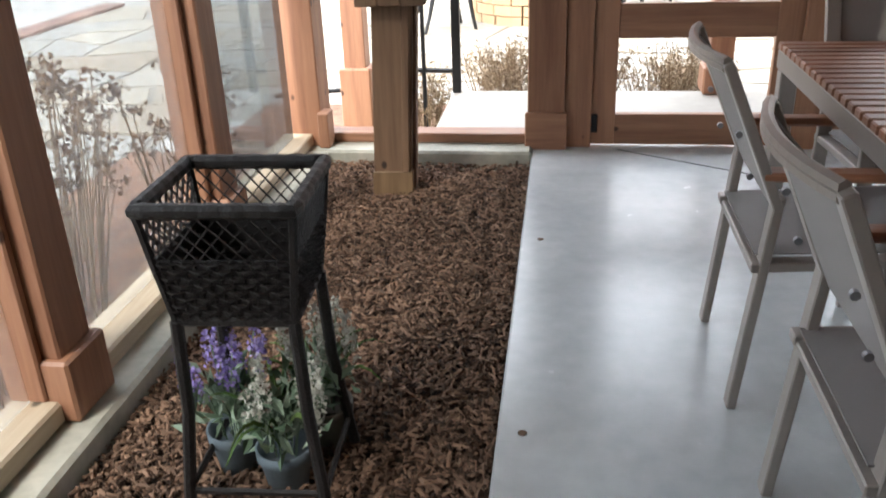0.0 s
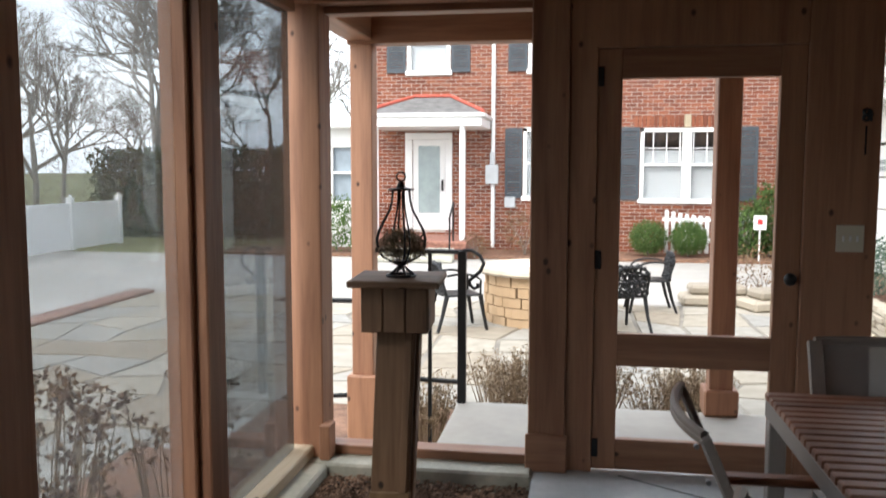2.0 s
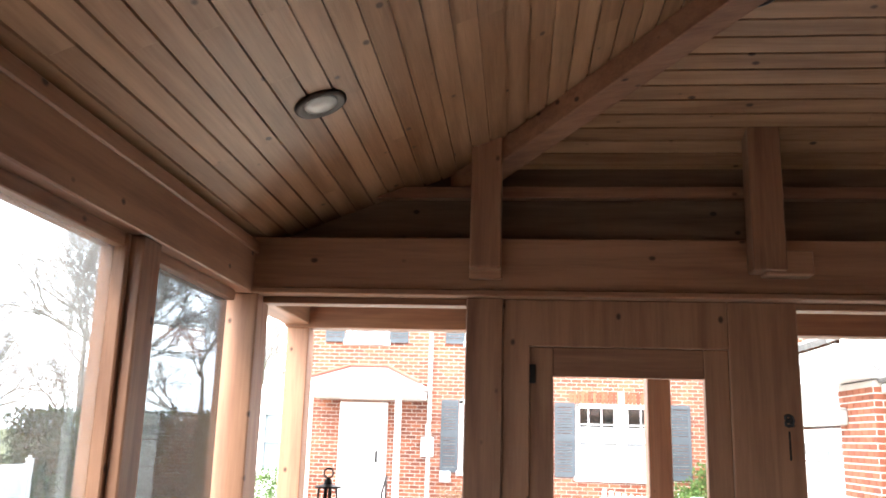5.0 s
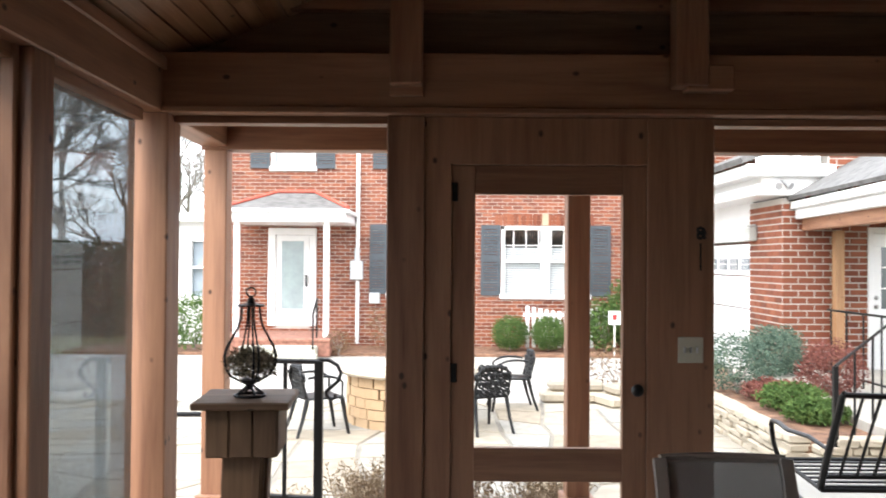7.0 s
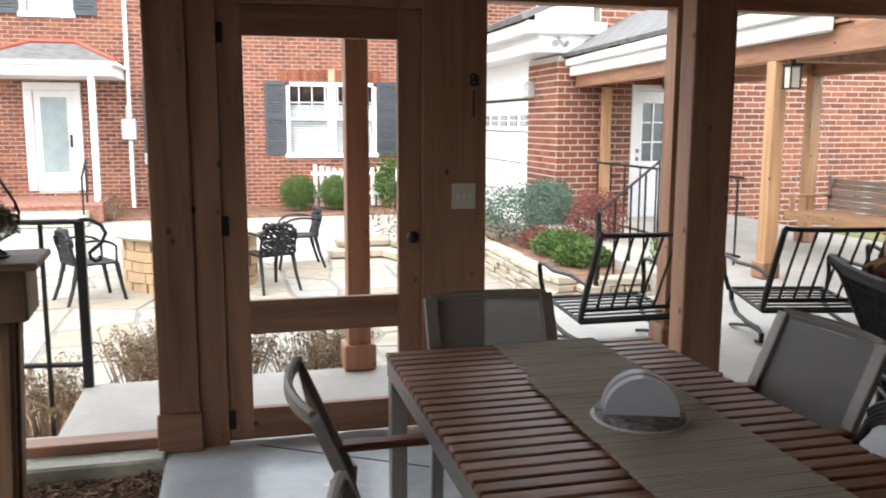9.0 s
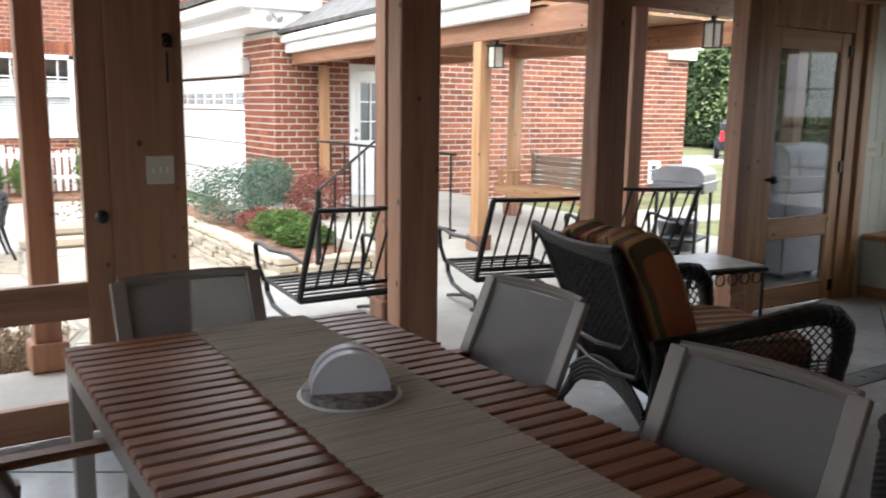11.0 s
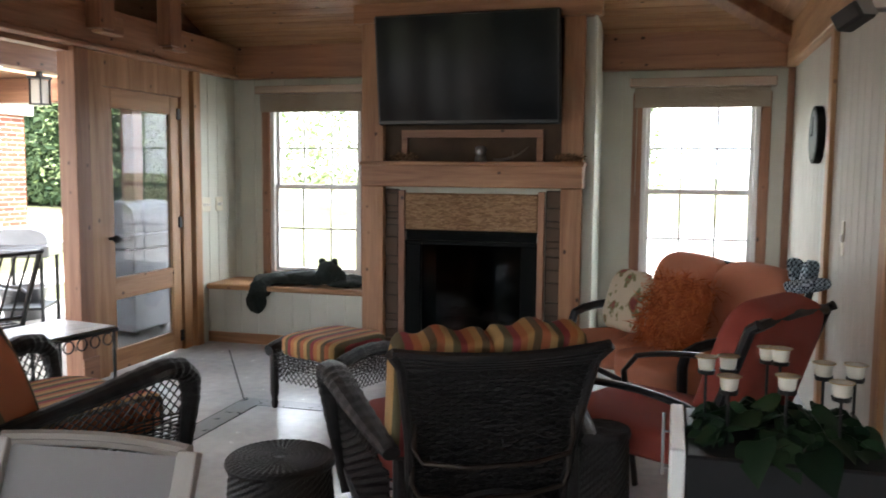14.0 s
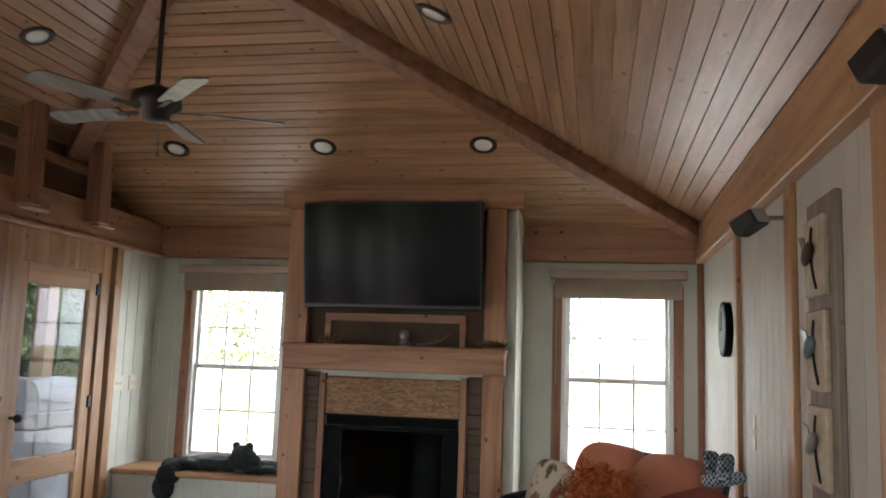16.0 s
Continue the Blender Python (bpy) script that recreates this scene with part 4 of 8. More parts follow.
part("gable_wall", boxes((6.4, AY + 0.02, 3.1, 7.6, AY + 0.3, 4.1), bevel=0.005), mortar, gar)
b5 = new("bricks", bricks_mesh("gable_bricks", 6.42, 7.6, 3.1, 4.1, [], 0.235, 0.085, 0.022))
b5.parent, b5.matrix_basis = gar, pose(0, AY + 0.02, 0)
tagged(b5, "large red bricks with pale joints", "", "", "stuff")
bm = bmesh.new()
vs = [bm.verts.new(p) for p in ((5.0, AY - 0.1, 3.63), (5.0, 22, 3.63), (10, 22, 5.6), (10, AY - 0.1, 5.6), (15.6, AY - 0.3, 3.34), (15.6, 22, 3.34))]
for f in ((0, 1, 2, 3), (3, 2, 5, 4)):
    bm.faces.new([vs[q] for q in f])
bm.normal_update()
bmesh.ops.solidify(bm, geom=bm.faces[:], thickness=0.1)
part("roof", bm, roof_mat, gar)
bm = boxes((5.50, AY + 1.05, H0 + 1.98, 5.66, AY + 1.28, H0 + 2.22), (5.53, AY + 1.08, H0 + 2.22, 5.66, AY + 1.25, H0 + 2.27), bevel=0.02)
part("wall_lantern", bm, plain("lantern_grey", (0.45, 0.45, 0.42), 0.5), gar, "small grey wall lantern")
bm = bmesh.new()
for dx in (-0.1, 0.1):
    tube(bm, [(5.62 + dx * 0.2, AY - 0.05, 3.36), (5.62 + dx, AY - 0.22, 3.26)], [0.02, 0.06])
part("flood_lamp", bm, plain("lamp_grey", (0.3, 0.3, 0.3), 0.5), gar, "twin flood lamp under the eave")
# breezeway
gu = bmesh.new()
for du, z0, z1, w in ((-0.03, 2.46, 2.58, 0.13), (0.03, 2.30, 2.46, 0.10)):
    a, b = Vector((5.30 + du, 6.6, H0 + (z0 + z1) / 2)), Vector((5.88 + du, AY - 0.02, H0 + (z0 + z1) / 2))
    d = b - a
    box(gu, -w / 2, -(z1 - z0) / 2, 0, w / 2, (z1 - z0) / 2, d.length, 0.015, Matrix.Translation(a) @ d.to_track_quat("Z", "Y").to_matrix().to_4x4())
part("gutter", gu, white_paint, gar, "white gutter of the breezeway")
bm = bmesh.new()
vs = [bm.verts.new(p) for p in ((5.28, 6.4, H0 + 2.60), (5.75, AY, H0 + 2.60), (6.9, AY, H0 + 3.25), (6.75, 6.4, H0 + 3.25), (8.3, 6.4, H0 + 2.60), (8.3, AY, H0 + 2.60))]
bm.faces.new([vs[q] for q in (0, 1, 2, 3)])
bm.faces.new([vs[q] for q in (3, 2, 5, 4)])
bm.normal_update()
bmesh.ops.solidify(bm, geom=bm.faces[:], thickness=0.06)
part("breezeway_roof", bm, roof_mat, gar, "shingled breezeway roof")
bm = bmesh.new()
tube(bm, [(6.0, AY - 0.05, H0 + 2.68), (7.45, AY - 0.05, H0 + 3.42)], 0.06)
part("flashing", bm, red_metal, gar, "red metal flashing")
for a, b in (((5.40, 5.5), (6.05, AY)), ((7.64, 5.5), (7.64, AY)), ((5.62, 7.55), (7.56, 7.55)), ((5.80, 9.74), (7.56, 9.74))):
    a, b = Vector((*a, H0 + 2.24)), Vector((*b, H0 + 2.24))
    bm = bmesh.new()
    box(bm, -0.12, -0.075, 0, 0.12, 0.075, (b - a).length, 0.01, Matrix.Translation(a) @ (b - a).to_track_quat("Z", "X").to_matrix().to_4x4())
    part("breezeway_beam", bm, cedar_y, gar, "cedar breezeway beam")
bm = bmesh.new()
vs = [bm.verts.new((x, y, H0 + z)) for z in (2.37, 2.40) for x, y in ((5.36, 6.4), (5.94, AY), (8.2, AY), (8.2, 6.4))]
for f in ((3, 2, 1, 0), (4, 5, 6, 7), (0, 1, 5, 4), (1, 2, 6, 5), (2, 3, 7, 6), (3, 0, 4, 7)):
    bm.faces.new([vs[q] for q in f])
part("soffit", bm, pine_y, gar, "board soffit")

for x, y, top in ((-1.11, 5.41, 2.26), (1.115, 5.41, 2.26), (3.27, 5.41, 2.26), (5.5, 5.41, 2.26), (7.6, 5.41, 2.26), (5.53, 7.55, 2.12), (6.50, AY - 0.12, 2.12), (7.64, 9.74, 2.12), (7.64, 12.1, 2.12)):
    p = thing("porch_post", "square cedar porch post on a base block", "post", (x, y, 0 if y < 13.2 and x > -0.5 else GROUND), 0, "porch posts")
    z0 = 0.0 if y < 13.2 and x > -0.5 else -GROUND
    part("shaft", boxes((-0.07, -0.07, 0.0, 0.07, 0.07, top + z0), bevel=0.006), fir_z if y > 5.5 else cedar_z, p)
    part("base_block", boxes((-0.10, -0.10, 0.0, 0.10, 0.10, 0.16 + z0), bevel=0.01), cedar_z, p)


# ---- plants ----
def leaf_material(name, lo, hi, rough=0.8):
    m, n, l, b = material(name, rough, 0.0, 0.15)
    isl = n.new("ShaderNodeNewGeometry")
    r = ramp(n, [(0.0, lo), (1.0, hi)])
    l.new(isl.outputs["Random Per Island"], r.inputs[0]), l.new(r.outputs[0], b.inputs["Base Color"])
    b.inputs["Subsurface Weight"].default_value = 0.0
    return m


green_leaf = leaf_material("green_leaves", (0.035, 0.075, 0.02), (0.11, 0.17, 0.05))
blue_leaf = leaf_material("blue_green_leaves", (0.04, 0.075, 0.06), (0.13, 0.18, 0.13))
pine_leaf = leaf_material("conifer_needles", (0.02, 0.04, 0.02), (0.07, 0.10, 0.045))
dry_leaf = leaf_material("dry_flower_heads", (0.09, 0.05, 0.03), (0.26, 0.17, 0.10))
tan_leaf = leaf_material("tan_stalks", (0.16, 0.11, 0.07), (0.38, 0.29, 0.19))
red_leaf = leaf_material("red_leaves", (0.11, 0.04, 0.035), (0.25, 0.10, 0.08))
bark_mat = plain("grey_bark", (0.26, 0.235, 0.21), 0.9, vary=0.3, scale=30, bump=0.5)


def leaves_mesh(name, count, shape, size, mat, rng, up=0.3, thin=0.5):
    """Many small bent leaves at points that shape(rng) gives."""
    verts, faces = [], []
    for _ in range(count):
        p = shape(rng)
        d = Vector((rng.gauss(0, 1), rng.gauss(0, 1), rng.gauss(0, 1) + up)).normalized()
        s = d.orthogonal().normalized()
        s.rotate(Euler((rng.uniform(0, 6), rng.uniform(0, 6), rng.uniform(0, 6))))
        s = (s - d * s.dot(d)).normalized()
        q = size * rng.uniform(0.6, 1.4)
        n = d.cross(s) * q * 0.15
        i = len(verts)
        verts += [p, p + d * q * 0.5 + s * q * thin * 0.5 + n, p + d * q, p + d * q * 0.5 - s * q * thin * 0.5 + n]
        faces.append((i, i + 1, i + 2, i + 3))
    me = bpy.data.meshes.new(name)
    me.from_pydata([tuple(v) for v in verts], [], faces)
    me.materials.append(mat)
    return me


def in_blob(rx, ry, rz, lump=0.25, hollow=0.55, z0=0.0):
    def f(rng):
        while True:
            v = Vector((rng.gauss(0, 1), rng.gauss(0, 1), rng.gauss(0, 1))).normalized()
            r = rng.uniform(hollow, 1) * (1 + lump * noise.noise(v * 2.2 + Vector((rx * 9, ry * 7, 3))))
            if v.z * r > -0.85:
                return Vector((v.x * rx * r, v.y * ry * r, z0 + rz + v.z * rz * r))
    return f


def shrub(name, label, at, r, h, mat, n=1600, size=0.05, lump=0.25, seed=1, stems=5, group=""):
    rng = random.Random(seed)
    e = thing(name, label, "shrub", at, 0, group)
    bm = bmesh.new()
    for i in range(stems):
        a = 6.28 * i / stems + rng.random()
        tube(bm, arc((0, 0, 0), (0.1 * r * math.cos(a), 0.1 * r * math.sin(a), h * 0.4), (0.6 * r * math.cos(a), 0.6 * r * math.sin(a), h * 0.7), 4), [0.012, 0.01, 0.008, 0.006, 0.004], 5)
    part("branching", bm, bark_mat, e)
    o = new("foliage", leaves_mesh(name + "_leaves", n, in_blob(r, r, h / 2, lump), size, mat, rng))
    o.parent = e
    return e


def dry_shrub(at, r, h, n, seed, label="dried hydrangea with brown flower heads", heads=True, group="dry shrubs"):
    rng = random.Random(seed)
    e = thing("dry_shrub", label, "shrub", at, 0, group)
    bm = bmesh.new()
    tips = []
    for i in range(n):
        a, q = rng.uniform(0, 6.28), r * math.sqrt(rng.random())
        b = Vector((q * 0.5 * math.cos(a), q * 0.5 * math.sin(a), 0))
        t = Vector((q * math.cos(a), q * math.sin(a), h * rng.uniform(0.55, 1.0)))
        tube(bm, arc(b, (b + t) / 2 + Vector((rng.uniform(-0.04, 0.04), rng.uniform(-0.04, 0.04), 0.05)), t, 3), [0.005, 0.004, 0.003, 0.002], 4)
        tips.append(t)
    part("foliage", bm, tan_leaf, e, "thin tan stalks")

    def near_tip(rng):
        t = rng.choice(tips)
        if heads:
            v = Vector((rng.gauss(0, 1), rng.gauss(0, 1), rng.gauss(0, 0.7)))
            return t + v.normalized() * rng.uniform(0.01, 0.06)
        return t * rng.uniform(0.5, 1.02) + Vector((rng.gauss(0, 0.02), rng.gauss(0, 0.02), 0))
    o = new("flower_heads" if heads else "dry_leaves", leaves_mesh("dry", n * (26 if heads else 22), near_tip, 0.028 if heads else 0.04, dry_leaf if heads else tan_leaf, rng, thin=0.7 if heads else 0.25))
    o.parent = e
    return e


for i, (x, y, r, h, n) in enumerate(((-1.75, 2.45, 0.32, 0.85, 34), (-1.85, 3.05, 0.4, 1.05, 46), (-1.6, 3.75, 0.3, 0.85, 30), (-2.25, 2.7, 0.4, 0.8, 40), (-1.9, 1.75, 0.35, 0.7, 34), (-2.2, 3.6, 0.35, 0.85, 30))):
    dry_shrub((x, y, GROUND + 0.07), r, h, n, 30 + i)
for i, (x, y, r, h) in enumerate(((-0.1, 6.0, 0.34, 0.62), (0.35, 6.1, 0.34, 0.55), (0.85, 5.95, 0.33, 0.58), (-0.75, 5.6, 0.3, 0.5), (-0.3, 6.35, 0.3, 0.55), (1.1, 6.3, 0.3, 0.5))):
    dry_shrub((x, y, GROUND + 0.06), r, h, 70, 50 + i, "low tan winter shrub beside the porch slab", False)
for i, (x, y) in enumerate(((1.75, 19.0), (2.6, 18.95))):
    shrub("boxwood", "round clipped green boxwood beside the house", (x, y, GROUND + 0.05), 0.42, 0.80, green_leaf, 5200, 0.045, 0.06, i + 3, group="clipped boxwoods")
shrub("evergreen_shrub", "dark green shrub at the house corner", (3.85, 19.0, GROUND), 0.42, 1.25, green_leaf, 1800, 0.08, 0.3, 8)
shrub("evergreen_shrub", "tall green shrub beside the shutter", (4.35, 19.3, GROUND), 0.4, 1.75, green_leaf, 1500, 0.09, 0.4, 9)
shrub("evergreen_shrub", "dark shrub in front of the white wing", (-5.3, 18.9, GROUND), 0.75, 1.35, green_leaf, 2000, 0.08, 0.3, 10)
shrub("bare_shrub", "brown leafless shrub below the shutter", (-0.95, 18.9, GROUND), 0.6, 1.1, dry_leaf, 900, 0.06, 0.4, 12)
shrub("bare_shrub", "small brown shrub before the porch", (-2.0, 18.3, GROUND), 0.35, 0.6, dry_leaf, 500, 0.05, 0.4, 13)
flag_area(-6.35, 4.55, 6.7, 12.35, 0.72)
flag_area(-6.35, -2.75, 1.6, 6.7, 0.75)
# raised bed with a dry-stacked stone wall
bed = struct("raised_bed", boxes((3.75, 8.3, GROUND - 0.1, 5.5, 13.8, -0.12), bevel=0.04), leaf_litter, "raised mulched bed in front of the garage", "bed")
wall_th = thing("stone_wall", "low dry stacked stone wall along the raised bed", "wall", (0, 0, GROUND))
stone_mat = brick_material("field_stone", (0.22, 0.19, 0.15), (0.36, 0.31, 0.24), (0.48, 0.44, 0.36))
rng = random.Random(21)
for row in range(5):
    s = 0.0
    while s < 6.2:
        L = rng.uniform(0.16, 0.42)
        h = 0.078
        if s < 4.9:
            m = pose(3.70 + rng.uniform(-0.02, 0.02), 8.3 + s + L / 2, 0.04 + row * h)
        else:
            m = pose(3.75 + (s - 4.9) + L / 2, 8.24 + rng.uniform(-0.02, 0.02), 0.04 + row * h, 0, 0, 90)
        bm = boxes((-0.11, -L / 2, -h / 2, 0.11, L / 2 - 0.008, h / 2 - 0.005), bevel=0.014)
        for v in bm.verts:
            v.co += Vector((rng.uniform(-0.012, 0.012), rng.uniform(-0.008, 0.008), rng.uniform(-0.005, 0.004)))
        part("stone", bm, stone_mat, wall_th).matrix_basis = m
        s += L
for i, (x, y, r, h, mt, nm, lb) in enumerate(((4.15, 11.3, 0.60, 0.85, blue_leaf, "juniper", "spreading blue green juniper in the raised bed"), (5.0, 12.3, 0.5, 0.85, blue_leaf, "juniper", "blue green juniper before the brick pier"), (4.35, 10.7, 0.32, 0.30, red_leaf, "heather", "low red heather in the raised bed"), (4.62, 10.5, 0.26, 0.28, red_leaf, "heather", "low red heather beside the ground cover"), (4.35, 10.05, 0.38, 0.34, green_leaf, "ground_cover", "low green ground cover in the raised bed"), (4.30, 9.3, 0.34, 0.28, green_leaf, "ground_cover", "low green ground cover near the stone wall"), (5.05, 10.6, 0.42, 0.8, red_leaf, "nandina", "reddish nandina by the railing"), (5.15, 8.5, 0.34, 0.6, green_leaf, "evergreen_shrub", "small green shrub beside a breezeway post"), (5.3, 12.9, 0.4, 0.8, blue_leaf, "nandina", "green nandina against the brick pier"))):
    shrub(nm, lb, (x, y, -0.14), r, h, mt, 3600, 0.042, 0.35, 60 + i)
shrub("bare_shrub", "brown shrub behind the patio stones", (2.9, 12.8, GROUND), 0.7, 0.9, dry_leaf, 700, 0.05, 0.4, 70)
for i, (x, y) in enumerate(((2.2, 12.6), (3.0, 12.3), (3.4, 12.7))):
    bm = boxes((-0.5, -0.25, 0, 0.5, 0.25, 0.16), (-0.38, -0.2, 0.16, 0.42, 0.2, 0.30), bevel=0.04)
    tagged(ob_from("boulder", bm, stone_mat), "stacked flat grey stones at the patio edge", "stone").matrix_basis = pose(x, y, GROUND, 0, 0, 20 * i)


# ---- bare trees, woods and fence ----
def bare_tree(name_seed, h, r, levels=5):
    rng = random.Random(name_seed)
    bm = bmesh.new()

    def grow(p, d, L, r, lev):
        mid = p + d * L * 0.5 + Vector((rng.uniform(-1, 1), rng.uniform(-1, 1), 0)) * L * 0.06
        q = p + d * L
        tube(bm, [p, mid, q], [r, r * 0.85, r * 0.68], 6 if lev > 2 else 4)
        if lev == 0:
            return
        for k in range(3 if lev > 1 else 4):
            nd = (d + Vector((rng.gauss(0, 0.5), rng.gauss(0, 0.5), rng.gauss(0.12, 0.3)))).normalized()
            grow(p + (q - p) * rng.uniform(0.55, 1.0), nd, L * rng.uniform(0.55, 0.82), r * 0.6, lev - 1)
    grow(Vector((0, 0, 0)), Vector((0, 0, 1)), h * 0.3, r, levels)
    return bm


woods = []
for k in range(3):
    e = thing("bare_tree", "leafless grey winter tree beyond the drive", "tree", (0, 0, GROUND), 0, "bare trees")
    part("trunk", bare_tree(100 + k, 9 + k, 0.11 + 0.02 * k, 7), bark_mat, e)
    woods.append(e)
spots = [(-14.5, 22.5), (-18, 26), (-12, 27), (-21, 20), (-25, 24), (-16, 31), (-9, 30), (-23, 30), (-19, 17), (-28, 18), (-13, 35), (-30, 27), (-20, 37), (-7.5, 33), (-26, 12), (-30, 8), (-33, 15), (-12.5, 24)]
for i, (x, y) in enumerate(spots):
    m = pose(x, y, GROUND, 0, 0, 57 * i) @ Matrix.Scale(0.85 + 0.12 * (i % 4), 4)
    if i < 3:
        woods[i].matrix_basis = m
    else:
        copy_thing(woods[i % 3], Matrix.Identity(4)).matrix_basis = m
rng = random.Random(77)


def in_belt(rng):
    return Vector((rng.uniform(-60, -6), rng.uniform(30, 46), GROUND + 5.5 * rng.random() ** 1.6))


bw_ = new("far_woods", leaves_mesh("far_woods", 16000, in_belt, 0.5, leaf_material("bare_twigs", (0.12, 0.10, 0.085), (0.24, 0.21, 0.18), 0.9), rng, 0.8, 0.05))
tagged(bw_, "distant grey brown leafless woods", "woods", "", "stuff")


def in_hedge(rng):
    return Vector((rng.uniform(-13.8, -7.4), rng.uniform(22.4, 23.8), GROUND + rng.uniform(0.0, 2.5)))


hd = new("hedge", leaves_mesh("hedge", 16000, in_hedge, 0.15, pine_leaf, rng))
tagged(hd, "tall dark evergreen hedge behind the fence", "hedge")
fence = thing("white_fence", "white vinyl privacy fence along the drive", "fence", (-11.7, 15, GROUND))
for k in range(3):
    m = pose(0, k * 2.1, 0)
    part("post", boxes((-0.07, k * 2.1 - 0.07, 0, 0.07, k * 2.1 + 0.07, 1.75), (-0.09, k * 2.1 - 0.09, 1.75, 0.09, k * 2.1 + 0.09, 1.80), (-0.03, k * 2.1 - 0.03, 1.8, 0.03, k * 2.1 + 0.03, 1.9), bevel=0.01), white_paint, fence)
    if k < 3:
        for q in range(13):
            part("board", boxes((-0.02, k * 2.1 - 2.03 + q * 0.152, 0.05, 0.02, k * 2.1 - 2.03 + q * 0.152 + 0.146, 1.55)), white_paint, fence)
        part("rail", boxes((-0.035, k * 2.1 - 2.03, 1.5, 0.035, k * 2.1 - 0.07, 1.62), bevel=0.008), white_paint, fence)
for k in range(12):
    part("board", boxes((-0.02, -4.2 + k * 0.17 - 0.0, 0.05, 0.02, -4.2 + k * 0.17 + 0.16, 1.55)), white_paint, fence)
fence.matrix_basis = pose(-11.7, 16.3, GROUND) @ Matrix.Diagonal((1, 1, 0.7, 1))
pk = thing("picket_fence", "short white picket fence beside the house", "fence", (2.12, 19.3, GROUND))
for k in range(13):
    x = k * 0.145
    part("picket", boxes((x, -0.015, 0.1, x + 0.085, 0.015, 1.05 - 0.12 * math.sin(k / 12 * 3.14)), bevel=0.006), white_paint, pk)
for z in (0.35, 0.8):
    part("rail", boxes((-0.05, 0.015, z, 1.95, 0.045, z + 0.08)), white_paint, pk)
sg = thing("yard_sign", "small white yard sign with a red mark", "sign", (3.95, 18.35, GROUND))
part("stake", boxes((-0.015, -0.01, 0, 0.015, 0.01, 0.75)), white_paint, sg)
part("panel", boxes((-0.13, -0.02, 0.7, 0.13, 0.0, 1.0), bevel=0.006), white_paint, sg)
part("mark", boxes((-0.05, -0.026, 0.81, 0.05, -0.021, 0.92), bevel=0.003), plain("red_print", (0.5, 0.03, 0.03), 0.5), sg, "red printed mark")


def conifer(at, h, r, seed, label):
    rng = random.Random(seed)
    e = thing("conifer", label, "tree", at, 0, "dark conifers")
    bm = bmesh.new()
    tube(bm, [(0, 0, 0), (0, 0, h)], [0.2, 0.04], 8)
    for k in range(26):
        z = h * (0.08 + 0.88 * k / 26)
        a = k * 2.4
        q = r * (1.05 - z / h)
        tube(bm, [(0, 0, z), (q * math.cos(a), q * math.sin(a), z + 0.1 * q)], [0.04, 0.01], 4)
    part("trunk", bm, bark_mat, e)

    def f(rng):
        z = h * (0.04 + 0.96 * rng.random())
        a = rng.uniform(0, 6.28)
        q = r * (1.05 - z / h) * math.sqrt(rng.uniform(0.2, 1)) * (0.8 + 0.35 * noise.noise(Vector((math.cos(a) * 2, math.sin(a) * 2, z * 1.1 + seed))))
        return Vector((q * math.cos(a), q * math.sin(a), z))
    o = new("crown", leaves_mesh("crown", 15000, f, 0.42, pine_leaf, rng, -0.1, 0.3))
    o.parent = e


for i, (x, y, h, r) in enumerate(((40, 35.5, 9, 4.0), (45, 36, 11, 4.5), (39, 31.5, 8, 3.6), (43, 32, 11, 4.4), (47, 41, 12, 5), (38, 28, 10, 3.6), (45, 28, 12, 4.2))):
    conifer((x, y, GROUND), h, r, 200 + i, "dark green conifer beyond the lawn")
rng = random.Random(90)


def in_east(rng):
    return Vector((rng.uniform(34, 44), rng.uniform(1, 30), GROUND + 1.2 + 6 * rng.random()))


ew = new("east_woods", leaves_mesh("east_woods", 12500, in_east, 0.30, leaf_material("spring_woods", (0.10, 0.14, 0.06), (0.28, 0.34, 0.17), 0.9), rng, 0.2, 0.5))
tagged(ew, "pale green woods beyond the far lawn", "woods", "", "stuff")


def in_far_hedge(rng):
    return Vector((rng.uniform(37, 46), rng.uniform(27, 43), GROUND + 4.4 * rng.random() ** 0.8))


fh = new("far_thicket", leaves_mesh("far_thicket", 9000, in_far_hedge, 0.62, pine_leaf, rng, 0.1, 0.5))
tagged(fh, "dark evergreen thicket beyond the far road", "thicket", "", "stuff")
struct("far_road", boxes((16, 21.4, GROUND - 0.2, 60, 25.8, GROUND - 0.015)), drive_mat, "pale road behind the annex", "road")
struct("side_lawn", boxes((8.6, 5.5, GROUND - 0.2, 20, 13.2, -0.30), bevel=0.03), grass_mat, "green lawn beside the annex", "lawn")
# pale surface extended over the lawn so the far windows glow white
struct("east_drive", boxes((8.9, -16, GROUND - 0.2, 33, 5.3, GROUND - 0.015)), drive_mat, "pale concrete drive spread wide to brighten the far windows", "driveway")
struct("path", boxes((8.6, 9.5, -0.5, 13.6, 11.0, -0.28)), porch_mat, "pale concrete path", "path")


# parked car seen far off
car = thing("car", "dark parked car with red tail lamps on the far road", "car", (30.6, 24.1, GROUND), 40)
car_paint = plain("dark_car_paint", (0.03, 0.035, 0.045), 0.2, 0.3)
body = boxes((-2.2, -0.85, 0.35, 2.2, 0.85, 0.95), bevel=0.15)
part("body", body, car_paint, car)
part("cabin", boxes((-2.0, -0.75, 0.95, 0.9, 0.75, 1.62), bevel=0.2), plain("dark_car_glass", (0.03, 0.03, 0.035), 0.1), car, "dark car windows")
